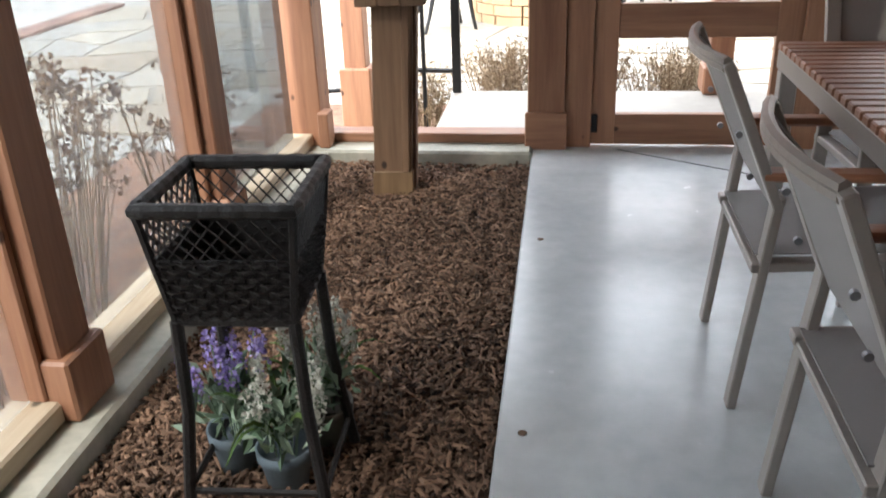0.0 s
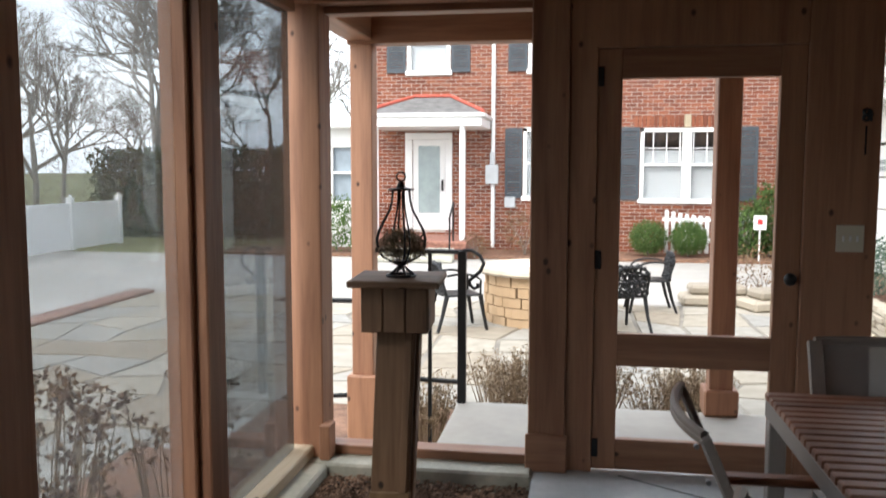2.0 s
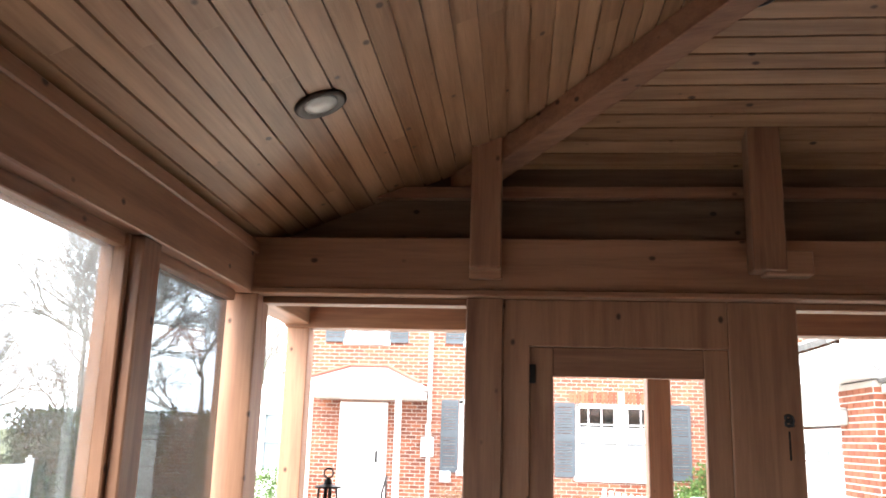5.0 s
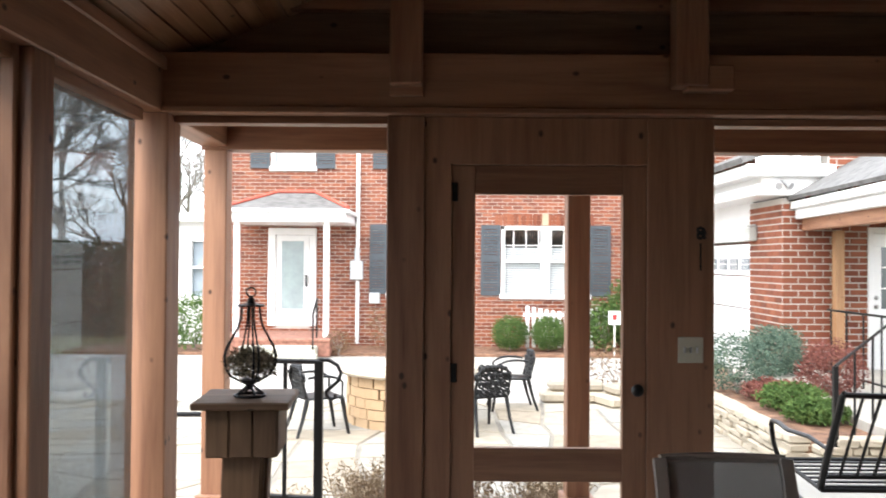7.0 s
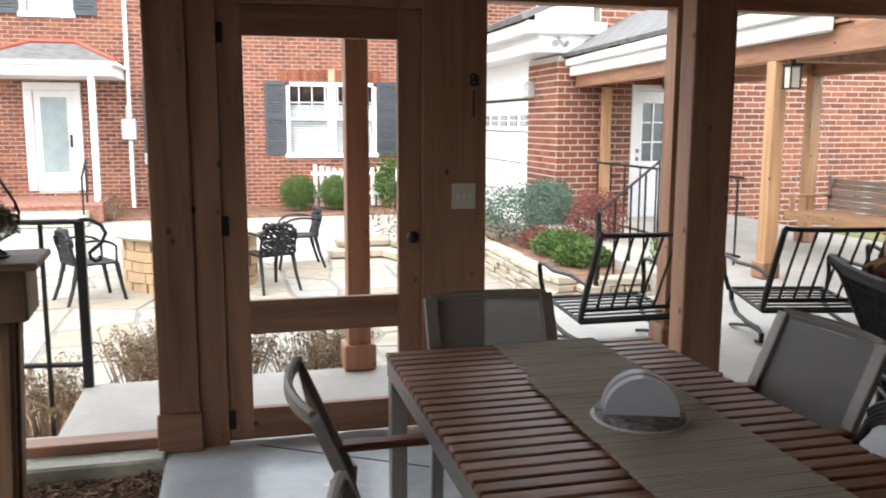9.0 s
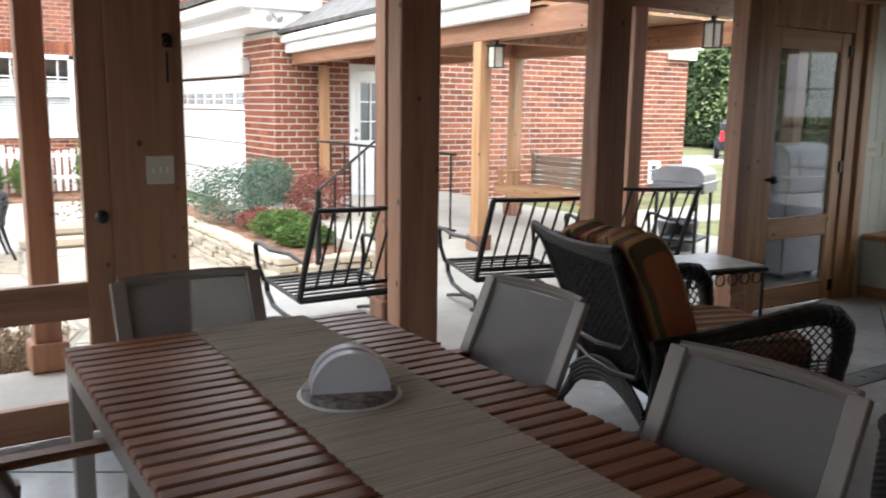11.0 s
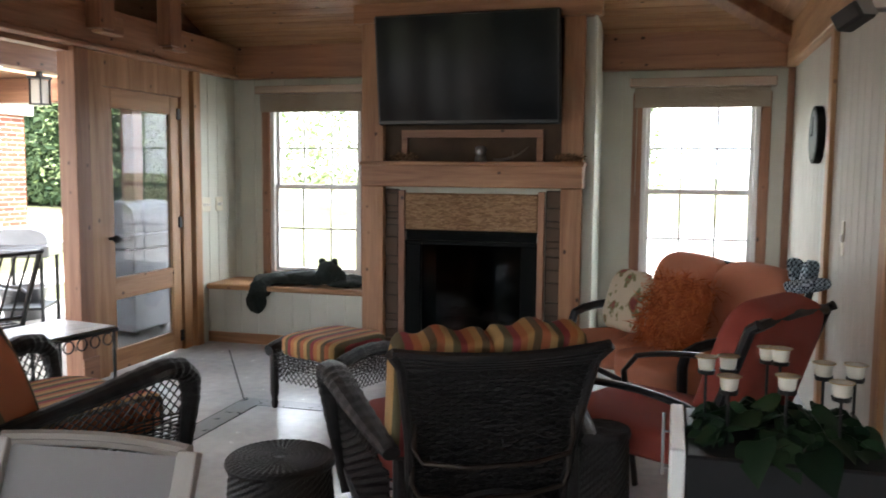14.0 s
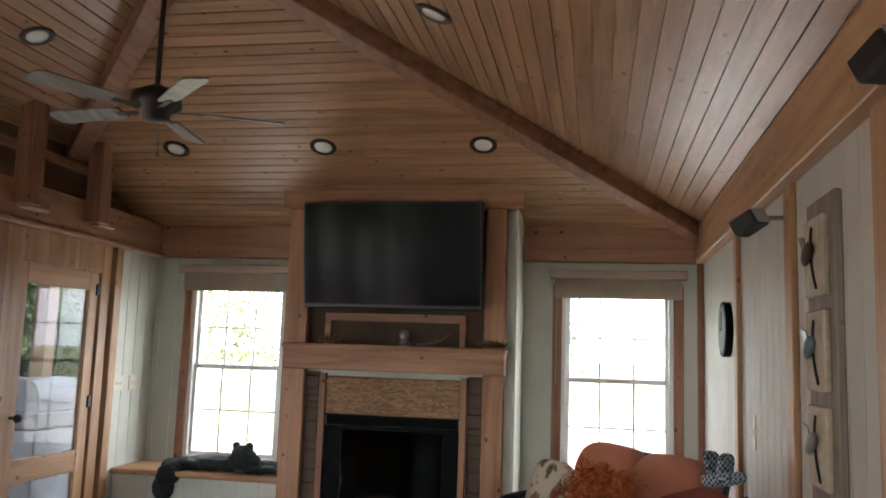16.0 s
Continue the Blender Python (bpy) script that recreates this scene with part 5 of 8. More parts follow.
for y in (-0.72, 0.56):
    part("tail_lamp", boxes((-2.26, y, 0.72, -2.1, y + 0.16, 1.15), bevel=0.03), plain("red_lamp_plastic", (0.55, 0.02, 0.03), 0.25), car, "red tail lamp")
for x in (-1.4, 1.4):
    for y in (-0.8, 0.8):
        bm = bmesh.new()
        tube(bm, [(x, y - 0.1, 0.33), (x, y + 0.1, 0.33)], 0.33, 16)
        part("wheel", bm, black_metal, car)


# ---- patio things ----
pit = thing("fire_pit", "round stacked stone fire pit with a slab rim", "fire pit", (-0.15, 11.0, GROUND))
pit_stone = brick_material("tan_stone", (0.28, 0.17, 0.09), (0.46, 0.33, 0.20), (0.55, 0.46, 0.34))
rng = random.Random(33)
for row in range(5):
    a = rng.random()
    end = a + 2 * math.pi
    while a < end - 0.05:
        w = min(rng.uniform(0.25, 0.5), end - a)
        bm = bmesh.new()
        n = 3
        z0, z1 = row * 0.125, row * 0.125 + 0.115
        vs = []
        for i in range(n + 1):
            t = a + 0.015 + (w - 0.03) * i / n
            ro = 0.80 + rng.uniform(-0.015, 0.015)
            vs.append([bm.verts.new((q * math.cos(t), q * math.sin(t), z)) for q, z in ((ro, z0), (ro, z1), (0.55, z1), (0.55, z0))])
        for i in range(n):
            for k in range(4):
                bm.faces.new((vs[i][k], vs[i + 1][k], vs[i + 1][(k + 1) % 4], vs[i][(k + 1) % 4]))
        bm.faces.new(vs[0][::-1])
        bm.faces.new(vs[-1])
        part("stone", bm, pit_stone, pit)
        a += w
bm = bmesh.new()
turned(bm, [(0.45, 0.63), (0.88, 0.63), (0.90, 0.66), (0.88, 0.70), (0.45, 0.70)], 32)
part("rim", bm, plain("rim_slab", (0.45, 0.38, 0.29), 0.8, vary=0.2), pit, "pale slab rim")
bm = bmesh.new()
turned(bm, [(0.30, 0.0), (0.40, 0.2), (0.40, 0.72), (0.2, 0.75), (0.03, 0.76)], 24)
part("cover", bm, plain("pit_cover", (0.5, 0.47, 0.42), 0.7), pit, "pale round cover")


def cast_chair(name, at, rz, seat_w=0.44, bench=False):
    e = thing(name, "black cast iron %s with a pierced back on the patio" % ("bench" if bench else "chair"), "bench" if bench else "chair", at, rz, "cast iron patio seats")
    w = (1.1 if bench else seat_w)
    bm = bmesh.new()
    for sx in (-1, 1):
        x = sx * w / 2
        tube(bm, [(x, -0.22, 0.44), (x * 1.02, -0.26, 0.2), (x * 1.1, -0.30, 0.0)], [0.03, 0.022, 0.02], 6)
        part("front_leg", bm, black_metal, e)
        bm = bmesh.new()
        tube(bm, [(x * 0.95, 0.2, 0.44), (x, 0.26, 0.2), (x * 1.1, 0.33, 0.0)], [0.03, 0.022, 0.02], 6)
        part("rear_leg", bm, black_metal, e)
        bm = bmesh.new()
        tube(bm, arc((x, 0.2, 0.68), (x * 1.25, -0.1, 0.74), (x * 1.05, -0.22, 0.62), 6) + [Vector((x, -0.22, 0.44))], 0.015, 6)
        part("arm", bm, black_metal, e)
        bm = bmesh.new()
    bm.free()
    bm = boxes((-w / 2, -0.25, 0.425, w / 2, 0.22, 0.45), bevel=0.01)
    part("seat", bm, black_metal, e)
    bm = bmesh.new()
    top = 0.80

    def outline(u):
        return (u * w * 0.5, 0.22 + 0.06, 0.45 + (top - 0.45) * math.sqrt(max(0, 1 - 0.55 * u ** 4)))
    tube(bm, [(-w / 2, 0.21, 0.45)] + [outline(-1 + i / 8) for i in range(17)] + [(w / 2, 0.21, 0.45)], 0.018, 6)
    rng = random.Random(name)
    for i in range(6):
        for j in range(5):
            u = -0.88 + 1.76 * i / 5 + (0.14 if j % 2 else 0)
            z = 0.49 + j * 0.096
            if abs(u) > 1 or z > outline(u)[2]:
                continue
            c = Vector((u * w * 0.5, 0.23 + 0.06 * (z - 0.45), z))
            rr = rng.uniform(0.030, 0.042)
            tube(bm, [c + Vector((rr * math.cos(t), 0.006 * math.sin(3 * t), rr * math.sin(t) * 1.1)) for t in [k * math.pi / 4 for k in range(8)]], 0.017, 5, True)
            for q in range(3):
                a = rng.uniform(0, 6.28)
                tube(bm, [c, c + Vector((0.05 * math.cos(a), -0.008, 0.05 * math.sin(a)))], [0.014, 0.008], 4)
    for i in range(9):
        u = -0.92 + 1.84 * i / 8
        p = Vector(outline(u))
        bmesh.ops.create_uvsphere(bm, u_segments=6, v_segments=4, radius=0.03, matrix=Matrix.Translation(p))
    part("backrest", bm, black_metal, e, "pierced cast scroll back")
    return e


cast_chair("cast_iron_chair", (-1.20, 10.15, GROUND), 118)
cast_chair("cast_iron_chair", (0.76, 10.35, GROUND), 205)
cast_chair("cast_iron_chair", (1.22, 11.9, GROUND), 275)

# railings
def rail(name, label, at, posts, top, mid=None, scroll=None):
    e = thing(name, label, "railing", at)
    for x, y, z0, z1, r in posts:
        part("post", boxes((x - r, y - r, z0, x + r, y + r, z1), bevel=0.003), black_metal, e)
    for a, b in top:
        bm = bmesh.new()
        tube(bm, [a, b], 0.016, 6)
        part("bar", bm, black_metal, e)
    if scroll:
        bm = bmesh.new()
        tube(bm, scroll, 0.012, 6)
        part("scroll", bm, black_metal, e, "curled iron handrail end")
    return e


sc = [Vector((x, 5.38, z)) for x, z in ((-0.47, 0.975), (-0.41, 0.975), (-0.357, 0.943), (-0.334, 0.895), (-0.355, 0.845), (-0.395, 0.81), (-0.425, 0.785), (-0.42, 0.755), (-0.395, 0.735), (-0.37, 0.745), (-0.372, 0.768))]
rail("stair_railing", "black iron porch railing with a curled end", (0, 0, 0), [(-0.47, 5.38, -0.004, 0.97, 0.026), (-0.68, 5.40, -0.40, 0.96, 0.012)], [((-0.47, 5.38, 0.13), (-1.05, 5.45, 0.13)), ((-0.47, 5.38, 0.965), (-1.05, 5.42, 0.965))], None, sc)
rail("side_railing", "thin black railing beside the porch", (0, 0, 0), [(-1.5, 5.46, -0.40, 0.62, 0.012)], [((-1.05, 5.48, 0.62), (-1.7, 5.46, 0.62)), ((-1.05, 5.48, 0.0), (-1.7, 5.46, -0.05))])
rail("stair_railing", "sloping black iron railing by the breezeway", (0, 0, 0), [(4.0, 8.2, -0.42, 0.62, 0.024)] + [(4.0 + 0.33 * i, 8.2 + 0.3 * i, -0.14, 0.62 + 0.11 * i, 0.010) for i in range(1, 5)] + [(5.66, 8.3 + 0.45 * i, -0.006, 0.95, 0.010) for i in range(0, 9)], [((4.0, 8.2, 0.62), (5.35, 9.45, 1.08)), ((5.66, 8.2, 0.95), (5.66, 12.0, 0.95)), ((5.66, 8.2, 0.1), (5.66, 12.0, 0.1))])


# ---- porch furniture ----
def spring_chair(at, rz, label):
    """A sprung iron lounge chair, front towards -y of its own."""
    e = thing("patio_chair", label, "chair", at, rz, "iron spring chairs")
    e.matrix_basis = pose(*at, 0, 0, rz) @ Matrix.Diagonal((1.04, 1.0, 0.9, 1))
    W = 0.34
    for sx in (-1, 1):
        x = sx * W
        bm = bmesh.new()
        tube(bm, [(x, 0.22, 0.27), (x, 0.30, 0.48), (x, 0.50, 0.93), (x, 0.53, 0.955)], [0.024, 0.025, 0.024, 0.02], 8, flat=0.8)
        part("back_post", bm, black_metal, e)
        bm = bmesh.new()
        tube(bm, [(x * 1.02, 0.34, 0.56), (x * 1.10, 0.14, 0.60), (x * 1.15, -0.12, 0.585), (x * 1.15, -0.28, 0.605), (x * 1.15, -0.37, 0.60), (x * 1.15, -0.395, 0.565), (x * 1.14, -0.37, 0.44), (x * 1.06, -0.34, 0.31)], [0.014, 0.02, 0.021, 0.021, 0.02, 0.018, 0.016, 0.016], 8, flat=0.75)
        part("arm", bm, black_metal, e, "curved iron arm")
        bm = bmesh.new()
        tube(bm, [(x, -0.35, 0.31), (x, -0.33, 0.22), (x, -0.22, 0.14), (x, -0.02, 0.115), (x, 0.16, 0.12), (x, 0.24, 0.09), (x, 0.235, 0.03), (x, 0.16, 0.012)], 0.018, 8)
        part("spring_leg", bm, black_metal, e, "bowed spring leg")
        bm = bmesh.new()
        tube(bm, [(x * 0.98, -0.34, 0.012), (x * 0.98, -0.24, 0.04), (x * 0.98, 0.0, 0.095), (x * 0.98, 0.16, 0.1)], 0.015, 8)
        part("foot", bm, black_metal, e)
    bm = bmesh.new()
    tube(bm, arc((-W, 0.52, 0.945), (0, 0.56, 0.935), (W, 0.52, 0.945), 8), 0.023, 8, flat=0.8)
    part("top_rail", bm, black_metal, e)
    bm = bmesh.new()
    tube(bm, [(-W, 0.25, 0.36), (W, 0.25, 0.36)], 0.016, 8)
    part("lower_back_rail", bm, black_metal, e)
    for i in range(6):
        x = -W + (i + 1) * 2 * W / 7
        bm = bmesh.new()
        tube(bm, [(x, 0.25, 0.36), (x, 0.37, 0.61), (x, 0.535, 0.94)], 0.010, 6)
        part("spindle", bm, black_metal, e)
    bm = bmesh.new()
    tube(bm, [(-W, -0.36, 0.315), (W, -0.36, 0.315), (W, 0.24, 0.27), (-W, 0.24, 0.27)], 0.018, 6, True)
    part("seat_frame", bm, black_metal, e)
    for i in range(7):
        y = -0.30 + i * 0.078
        z = 0.315 - 0.075 * (y + 0.36)
        part("slat", boxes((-W, y, z, W, y + 0.034, z + 0.012), bevel=0.003), black_metal, e)
    return e


spring_chair((2.90, 5.48, 0.0), 180, "black iron spring chair on the porch slab")
spring_chair((4.30, 5.42, 0.0), 168, "black iron spring chair beside a porch post")
spring_chair((5.72, 5.60, 0.0), 162, "black iron spring chair near the grill")

swing_wood = wood("grey_swing_wood_x", (0.13, 0.11, 0.09), (0.32, 0.28, 0.23), "X", 0.8, knots=False)
steel = plain("brushed_steel", (0.24, 0.24, 0.25), 0.42, 1.0, vary=0.15)
sw = thing("porch_swing", "weathered slatted wooden porch swing on chains", "swing", (7.62, 8.85, 0), -88)
for k in range(6):
    part("back_slat", boxes((-0.80, 0.30 + 0.016 * k, 0.44 + k * 0.066, 0.80, 0.325 + 0.016 * k, 0.495 + k * 0.066), bevel=0.005), swing_wood, sw)
for k in range(5):
    part("seat_slat", boxes((-0.80, -0.25 + k * 0.11, 0.40, 0.80, -0.16 + k * 0.11, 0.425), bevel=0.005), fir_x, sw)
for x in (-0.84, 0.77):
    part("arm", boxes((x, -0.30, 0.60, x + 0.07, 0.38, 0.63), bevel=0.006), fir_x, sw)
    part("arm_post", boxes((x + 0.01, -0.27, 0.34, x + 0.05, -0.20, 0.60), bevel=0.006), fir_x, sw)
    part("back_upright", boxes((x + 0.01, 0.32, 0.34, x + 0.05, 0.38, 0.86), bevel=0.006), swing_wood, sw)
part("apron", boxes((-0.86, -0.31, 0.32, 0.86, -0.27, 0.42), bevel=0.005), fir_x, sw, "pale wooden front rail")
for x in (-0.80, 0.80):
    bm = bmesh.new()
    tube(bm, [(x, -0.24, 0.62), (x, 0.05, 2.14)], 0.005, 5)
    tube(bm, [(x, 0.34, 0.62), (x, 0.05, 2.14)], 0.005, 5)
    part("chain", bm, steel, sw)



def grill(at, rz, w, label, legs=False, lid=0.27):
    e = thing("gas_grill", label, "grill", at, rz, "gas grills")
    bm = boxes((-w / 2, -0.26, 0.78, w / 2, 0.26, 0.92), bevel=0.015)
    part("firebox", bm, steel, e)
    bm = bmesh.new()
    n = 14
    ring = []
    for i in range(n + 1):
        a = math.pi * i / n
        ca, sa = math.cos(a), math.sin(a)
        ring.append([bm.verts.new((x, -0.25 * math.copysign(abs(ca) ** 0.6, ca), 0.925 + lid * sa ** 0.6)) for x in (-w / 2 + 0.02, w / 2 - 0.02)])
    for i in range(n):
        bm.faces.new((ring[i][0], ring[i][1], ring[i + 1][1], ring[i + 1][0]))
    bm.faces.new([r[0] for r in ring])
    bm.faces.new([r[1] for r in ring][::-1])
    part("lid", bm, steel, e, "domed steel lid")
    bm = bmesh.new()
    tube(bm, [(-w * 0.35, -0.31, 1.02), (w * 0.35, -0.31, 1.02)], 0.013, 6)
    part("handle", bm, steel, e)
    for k in range(4):
        bm = bmesh.new()
        tube(bm, [(-w * 0.3 + k * w * 0.2, -0.26, 0.85), (-w * 0.3 + k * w * 0.2, -0.30, 0.85)], 0.022, 10)
        part("knob", bm, black_metal, e)
    for s in (-1, 1):
        part("side_shelf", boxes((s * w / 2, -0.22, 0.87, s * (w / 2 + 0.28), 0.22, 0.90), bevel=0.008), steel, e)
    if legs:
        for x in (-w / 2, w / 2):
            for y in (-0.2, 0.2):
                part("leg", boxes((x - 0.015, y - 0.015, 0, x + 0.015, y + 0.015, 0.78)), black_metal, e)
        part("shelf", boxes((-w / 2, -0.2, 0.2, w / 2, 0.2, 0.23)), black_metal, e)
    else:
        part("cabinet", boxes((-w / 2 + 0.01, -0.24, 0.06, w / 2 - 0.01, 0.24, 0.775), bevel=0.01), plain("grill_cabinet", (0.42, 0.42, 0.43), 0.4, 0.6), e)
        for x in (-0.2, 0.2):
            for y in (-0.15, 0.15):
                bm = bmesh.new()
                tube(bm, [(x - 0.02, y, 0.03), (x + 0.02, y, 0.03)], 0.03, 10)
                part("caster", bm, black_metal, e)
    return e


grill((7.19, 5.12, 0), 180, 0.68, "stainless gas grill outside the screen door")
g2 = grill((7.18, 6.28, 0), 205, 0.5, "stainless tabletop grill on a black leg stand", True, 0.17)
g2.matrix_basis = g2.matrix_basis @ Matrix.Diagonal((1, 1, 0.84, 1))
tub = thing("metal_tub", "galvanized metal tub under the grill", "tub", (7.42, 6.55, 0))
bm = bmesh.new()
turned(bm, [(0.17, 0.0), (0.22, 0.30), (0.235, 0.31), (0.225, 0.32), (0.21, 0.31), (0.165, 0.03)], 24)
part("bucket", bm, steel, tub, "", True)
bm = bmesh.new()
for s in (-1, 1):
    tube(bm, arc((s * 0.22, -0.06, 0.25), (s * 0.30, 0, 0.27), (s * 0.22, 0.06, 0.25), 5), 0.008, 5)
part("handle", bm, steel, tub)
for x, y in ((5.50, 7.28), (6.42, 5.41), (3.42, 5.41)):
    ln = thing("porch_lantern", "small dark hanging porch lantern", "lantern", (x, y, 2.0 if y < 6 else 1.86), 0, "porch lanterns")
    part("frame", boxes((-0.06, -0.06, 0, -0.045, -0.045, 0.2), (0.045, -0.06, 0, 0.06, -0.045, 0.2), (-0.06, 0.045, 0, -0.045, 0.06, 0.2), (0.045, 0.045, 0, 0.06, 0.06, 0.2), (-0.07, -0.07, 0.2, 0.07, 0.07, 0.22), (-0.02, -0.02, 0.22, 0.02, 0.02, 0.262), (-0.065, -0.065, -0.01, 0.065, 0.065, 0.0), bevel=0.003), black_metal, ln)
    part("glass", boxes((-0.05, -0.05, 0.002, 0.05, 0.05, 0.19)), plain("seeded_glass", (0.5, 0.46, 0.38), 0.2), ln)

# ---- inside: the bark bed ----
rng = random.Random(3)
verts, faces = [], []
for _ in range(38000):
    x, y = rng.uniform(-0.96, 0.04), rng.uniform(0.9, 4.09)
    z = -0.062 + 0.028 * rng.random() + 0.012 * noise.noise(Vector((x * 3, y * 3, 0)))
    L, w = 0.005 + 0.024 * rng.random() ** 2, rng.uniform(0.002, 0.0075)
    q = Euler((rng.gauss(0, 0.35), rng.gauss(0, 0.35), rng.uniform(0, 6.28)))
    i = len(verts)
    for px, py, pz in ((-L, -w, 0), (L, -w * 0.7, 0.002), (L * 0.9, w, 0), (-L * 0.8, w * 0.8, 0.003), (0, 0, 0.007)):
        v = Vector((px, py, pz))
        v.rotate(q)
        verts.append((min(0.04, max(-0.96, x + v.x)), min(4.095, y + v.y), z + v.z))
    faces += [(i, i + 1, i + 4), (i + 1, i + 2, i + 4), (i + 2, i + 3, i + 4), (i + 3, i, i + 4)]
me = bpy.data.meshes.new("bark_mulch")
me.from_pydata(verts, [], faces)
me.materials.append(leaf_material("bark_chips", (0.028, 0.016, 0.011), (0.30, 0.19, 0.13), 0.85))
tagged(new("bark_mulch", me), "loose reddish brown bark mulch in the indoor bed", "mulch", "", "stuff")

# stained band and saw cuts in the floor
struct("floor_band", boxes((2.2, 2.90, -0.01, 5.30, 3.04, 0.003), (5.30, 0.2, -0.01, 5.44, 3.04, 0.003)), band_mat, "darker stained band in the concrete floor", "floor")
joint_mat = plain("saw_cut", (0.05, 0.055, 0.06), 0.9)
bm = boxes((2.2, 2.892, -0.01, 5.30, 2.899, 0.002), (2.2, 3.041, -0.01, 5.45, 3.048, 0.002))
box(bm, -0.005, 0, -0.01, 0.005, 1.55, 0.002, m=pose(5.40, 3.04, 0, 0, 0, -57))
box(bm, -0.004, 0, -0.01, 0.004, 1.7, 0.002, m=pose(0.46, 4.22, 0, 0, 0, -121))
struct("floor_joint", bm, joint_mat, "thin saw cut joints in the concrete floor", "floor")
bm = bmesh.new()
for x, y in ((0.119, 3.112), (0.109, 1.916)):
    turned(bm, [(0.012, -0.005), (0.012, 0.0015), (0.002, 0.0015)], 10, (x, y, 0))
struct("floor_plug", bm, plain("rusty_plug", (0.12, 0.07, 0.04), 0.8), "small rusty plugs in the slab edge", "floor")

# ---- pedestal with an iron lantern ----
ped = thing("pedestal", "weathered wooden post pedestal standing in the bark", "pedestal", (-0.525, 3.76, -0.075), 4)


def leaning(bm, by=0.045):
    for v in bm.verts:
        v.co.x += (v.co.z - 0.86) * by
    return bm


part("shaft", leaning(boxes((-0.085, -0.085, 0.0, 0.085, 0.085, 0.86), bevel=0.005)), dark_wood, ped)
part("strip", leaning(boxes((0.086, -0.05, 0, 0.10, 0.05, 0.86), bevel=0.004)), dark_wood, ped)
part("strip", leaning(boxes((0.04, -0.10, 0.14, 0.075, -0.086, 0.86), bevel=0.004)), dark_wood, ped)
part("collar", boxes((-0.13, -0.13, 0.86, 0.13, 0.13, 1.058), bevel=0.006), dark_wood, ped)
for k in range(3):
    part("collar_board", boxes((-0.142 + k * 0.096, -0.146, 0.862, -0.052 + k * 0.096, -0.131, 1.06), bevel=0.004), dark_wood, ped)
for s in (-1, 1):
    part("collar_side", boxes((0.131 * s, -0.13, 0.862, 0.146 * s, 0.14, 1.06), bevel=0.004), dark_wood, ped)
part("top_board", boxes((-0.195, -0.195, 1.06, 0.195, 0.195, 1.09), bevel=0.006), dark_wood_x, ped)
part("base_block", leaning(boxes((-0.09, -0.09, 0.0, 0.09, 0.09, 0.14), bevel=0.004)), wood("base_wood", (0.14, 0.08, 0.04), (0.3, 0.2, 0.11), "Z"), ped)
lan = thing("iron_lantern", "open black iron lantern holding a dry vine ball", "lantern", (-0.51, 3.74, 1.015))
bm = bmesh.new()
tube(bm, [(0.062 * math.cos(t), 0.062 * math.sin(t), 0.006) for t in [k * math.pi / 10 for k in range(20)]], 0.006, 6, True)
for k in range(4):
    a = k * math.pi / 2 + 0.6
    tube(bm, [(0.062 * math.cos(a), 0.062 * math.sin(a), 0.006), (0.03 * math.cos(a), 0.03 * math.sin(a), 0.03), (0.012 * math.cos(a), 0.012 * math.sin(a), 0.05), (0.04 * math.cos(a), 0.04 * math.sin(a), 0.068)], 0.006, 6)
turned(bm, [(0.012, 0.03), (0.014, 0.05), (0.045, 0.066), (0.05, 0.072), (0.01, 0.074)], 16)
part("base", bm, black_metal, lan)
for k in range(8):
    a = (k // 2) * math.pi / 2 + 0.35 + 0.2 * (k % 2)
    ca, sa = math.cos(a), math.sin(a)
    bm = bmesh.new()
    tube(bm, [(q * ca, q * sa, z) for q, z in ((0.046, 0.068), (0.082, 0.088), (0.104, 0.125), (0.109, 0.165), (0.098, 0.205), (0.074, 0.25), (0.052, 0.29), (0.041, 0.33), (0.037, 0.375))], 0.0042, 5)
    part("rib", bm, black_metal, lan)
bm = bmesh.new()
turned(bm, [(0.055, 0.375), (0.058, 0.382), (0.02, 0.39), (0.012, 0.41), (0.004, 0.415)], 12)
tube(bm, [Vector((0.02 * math.cos(t), 0, 0.435 + 0.02 * math.sin(t))) for t in [k * math.pi / 5 for k in range(10)]], 0.004, 5, True)
part("cap", bm, black_metal, lan)
rng = random.Random(8)


def in_ball(rng):
    v = Vector((rng.gauss(0, 1), rng.gauss(0, 1), rng.gauss(0, 1))).normalized()
    q = rng.uniform(0.55, 1.0)
    out = 1.22 if rng.random() < 0.22 else 1.0
    return Vector((v.x * 0.105 * q * out, v.y * 0.105 * q * out, 0.148 + v.z * 0.068 * q - 0.05 * (out - 1)))


nest_leaf = leaf_material("dry_vine_nest", (0.10, 0.075, 0.045), (0.36, 0.29, 0.19), 0.9)
vb = new("vine_nest", leaves_mesh("vine_nest", 1900, in_ball, 0.030, nest_leaf, rng, -0.4, 0.16))
tagged(vb, "dry tan vine nest inside the lantern", "vine nest")
vb.matrix_basis = pose(-0.51, 3.74, 1.015)

# ---- wicker ----
wicker_dark = plain("dark_wicker", (0.011, 0.009, 0.0085), 0.45, vary=0.35, scale=60, fine=220, bump=0.5, spec=0.35)


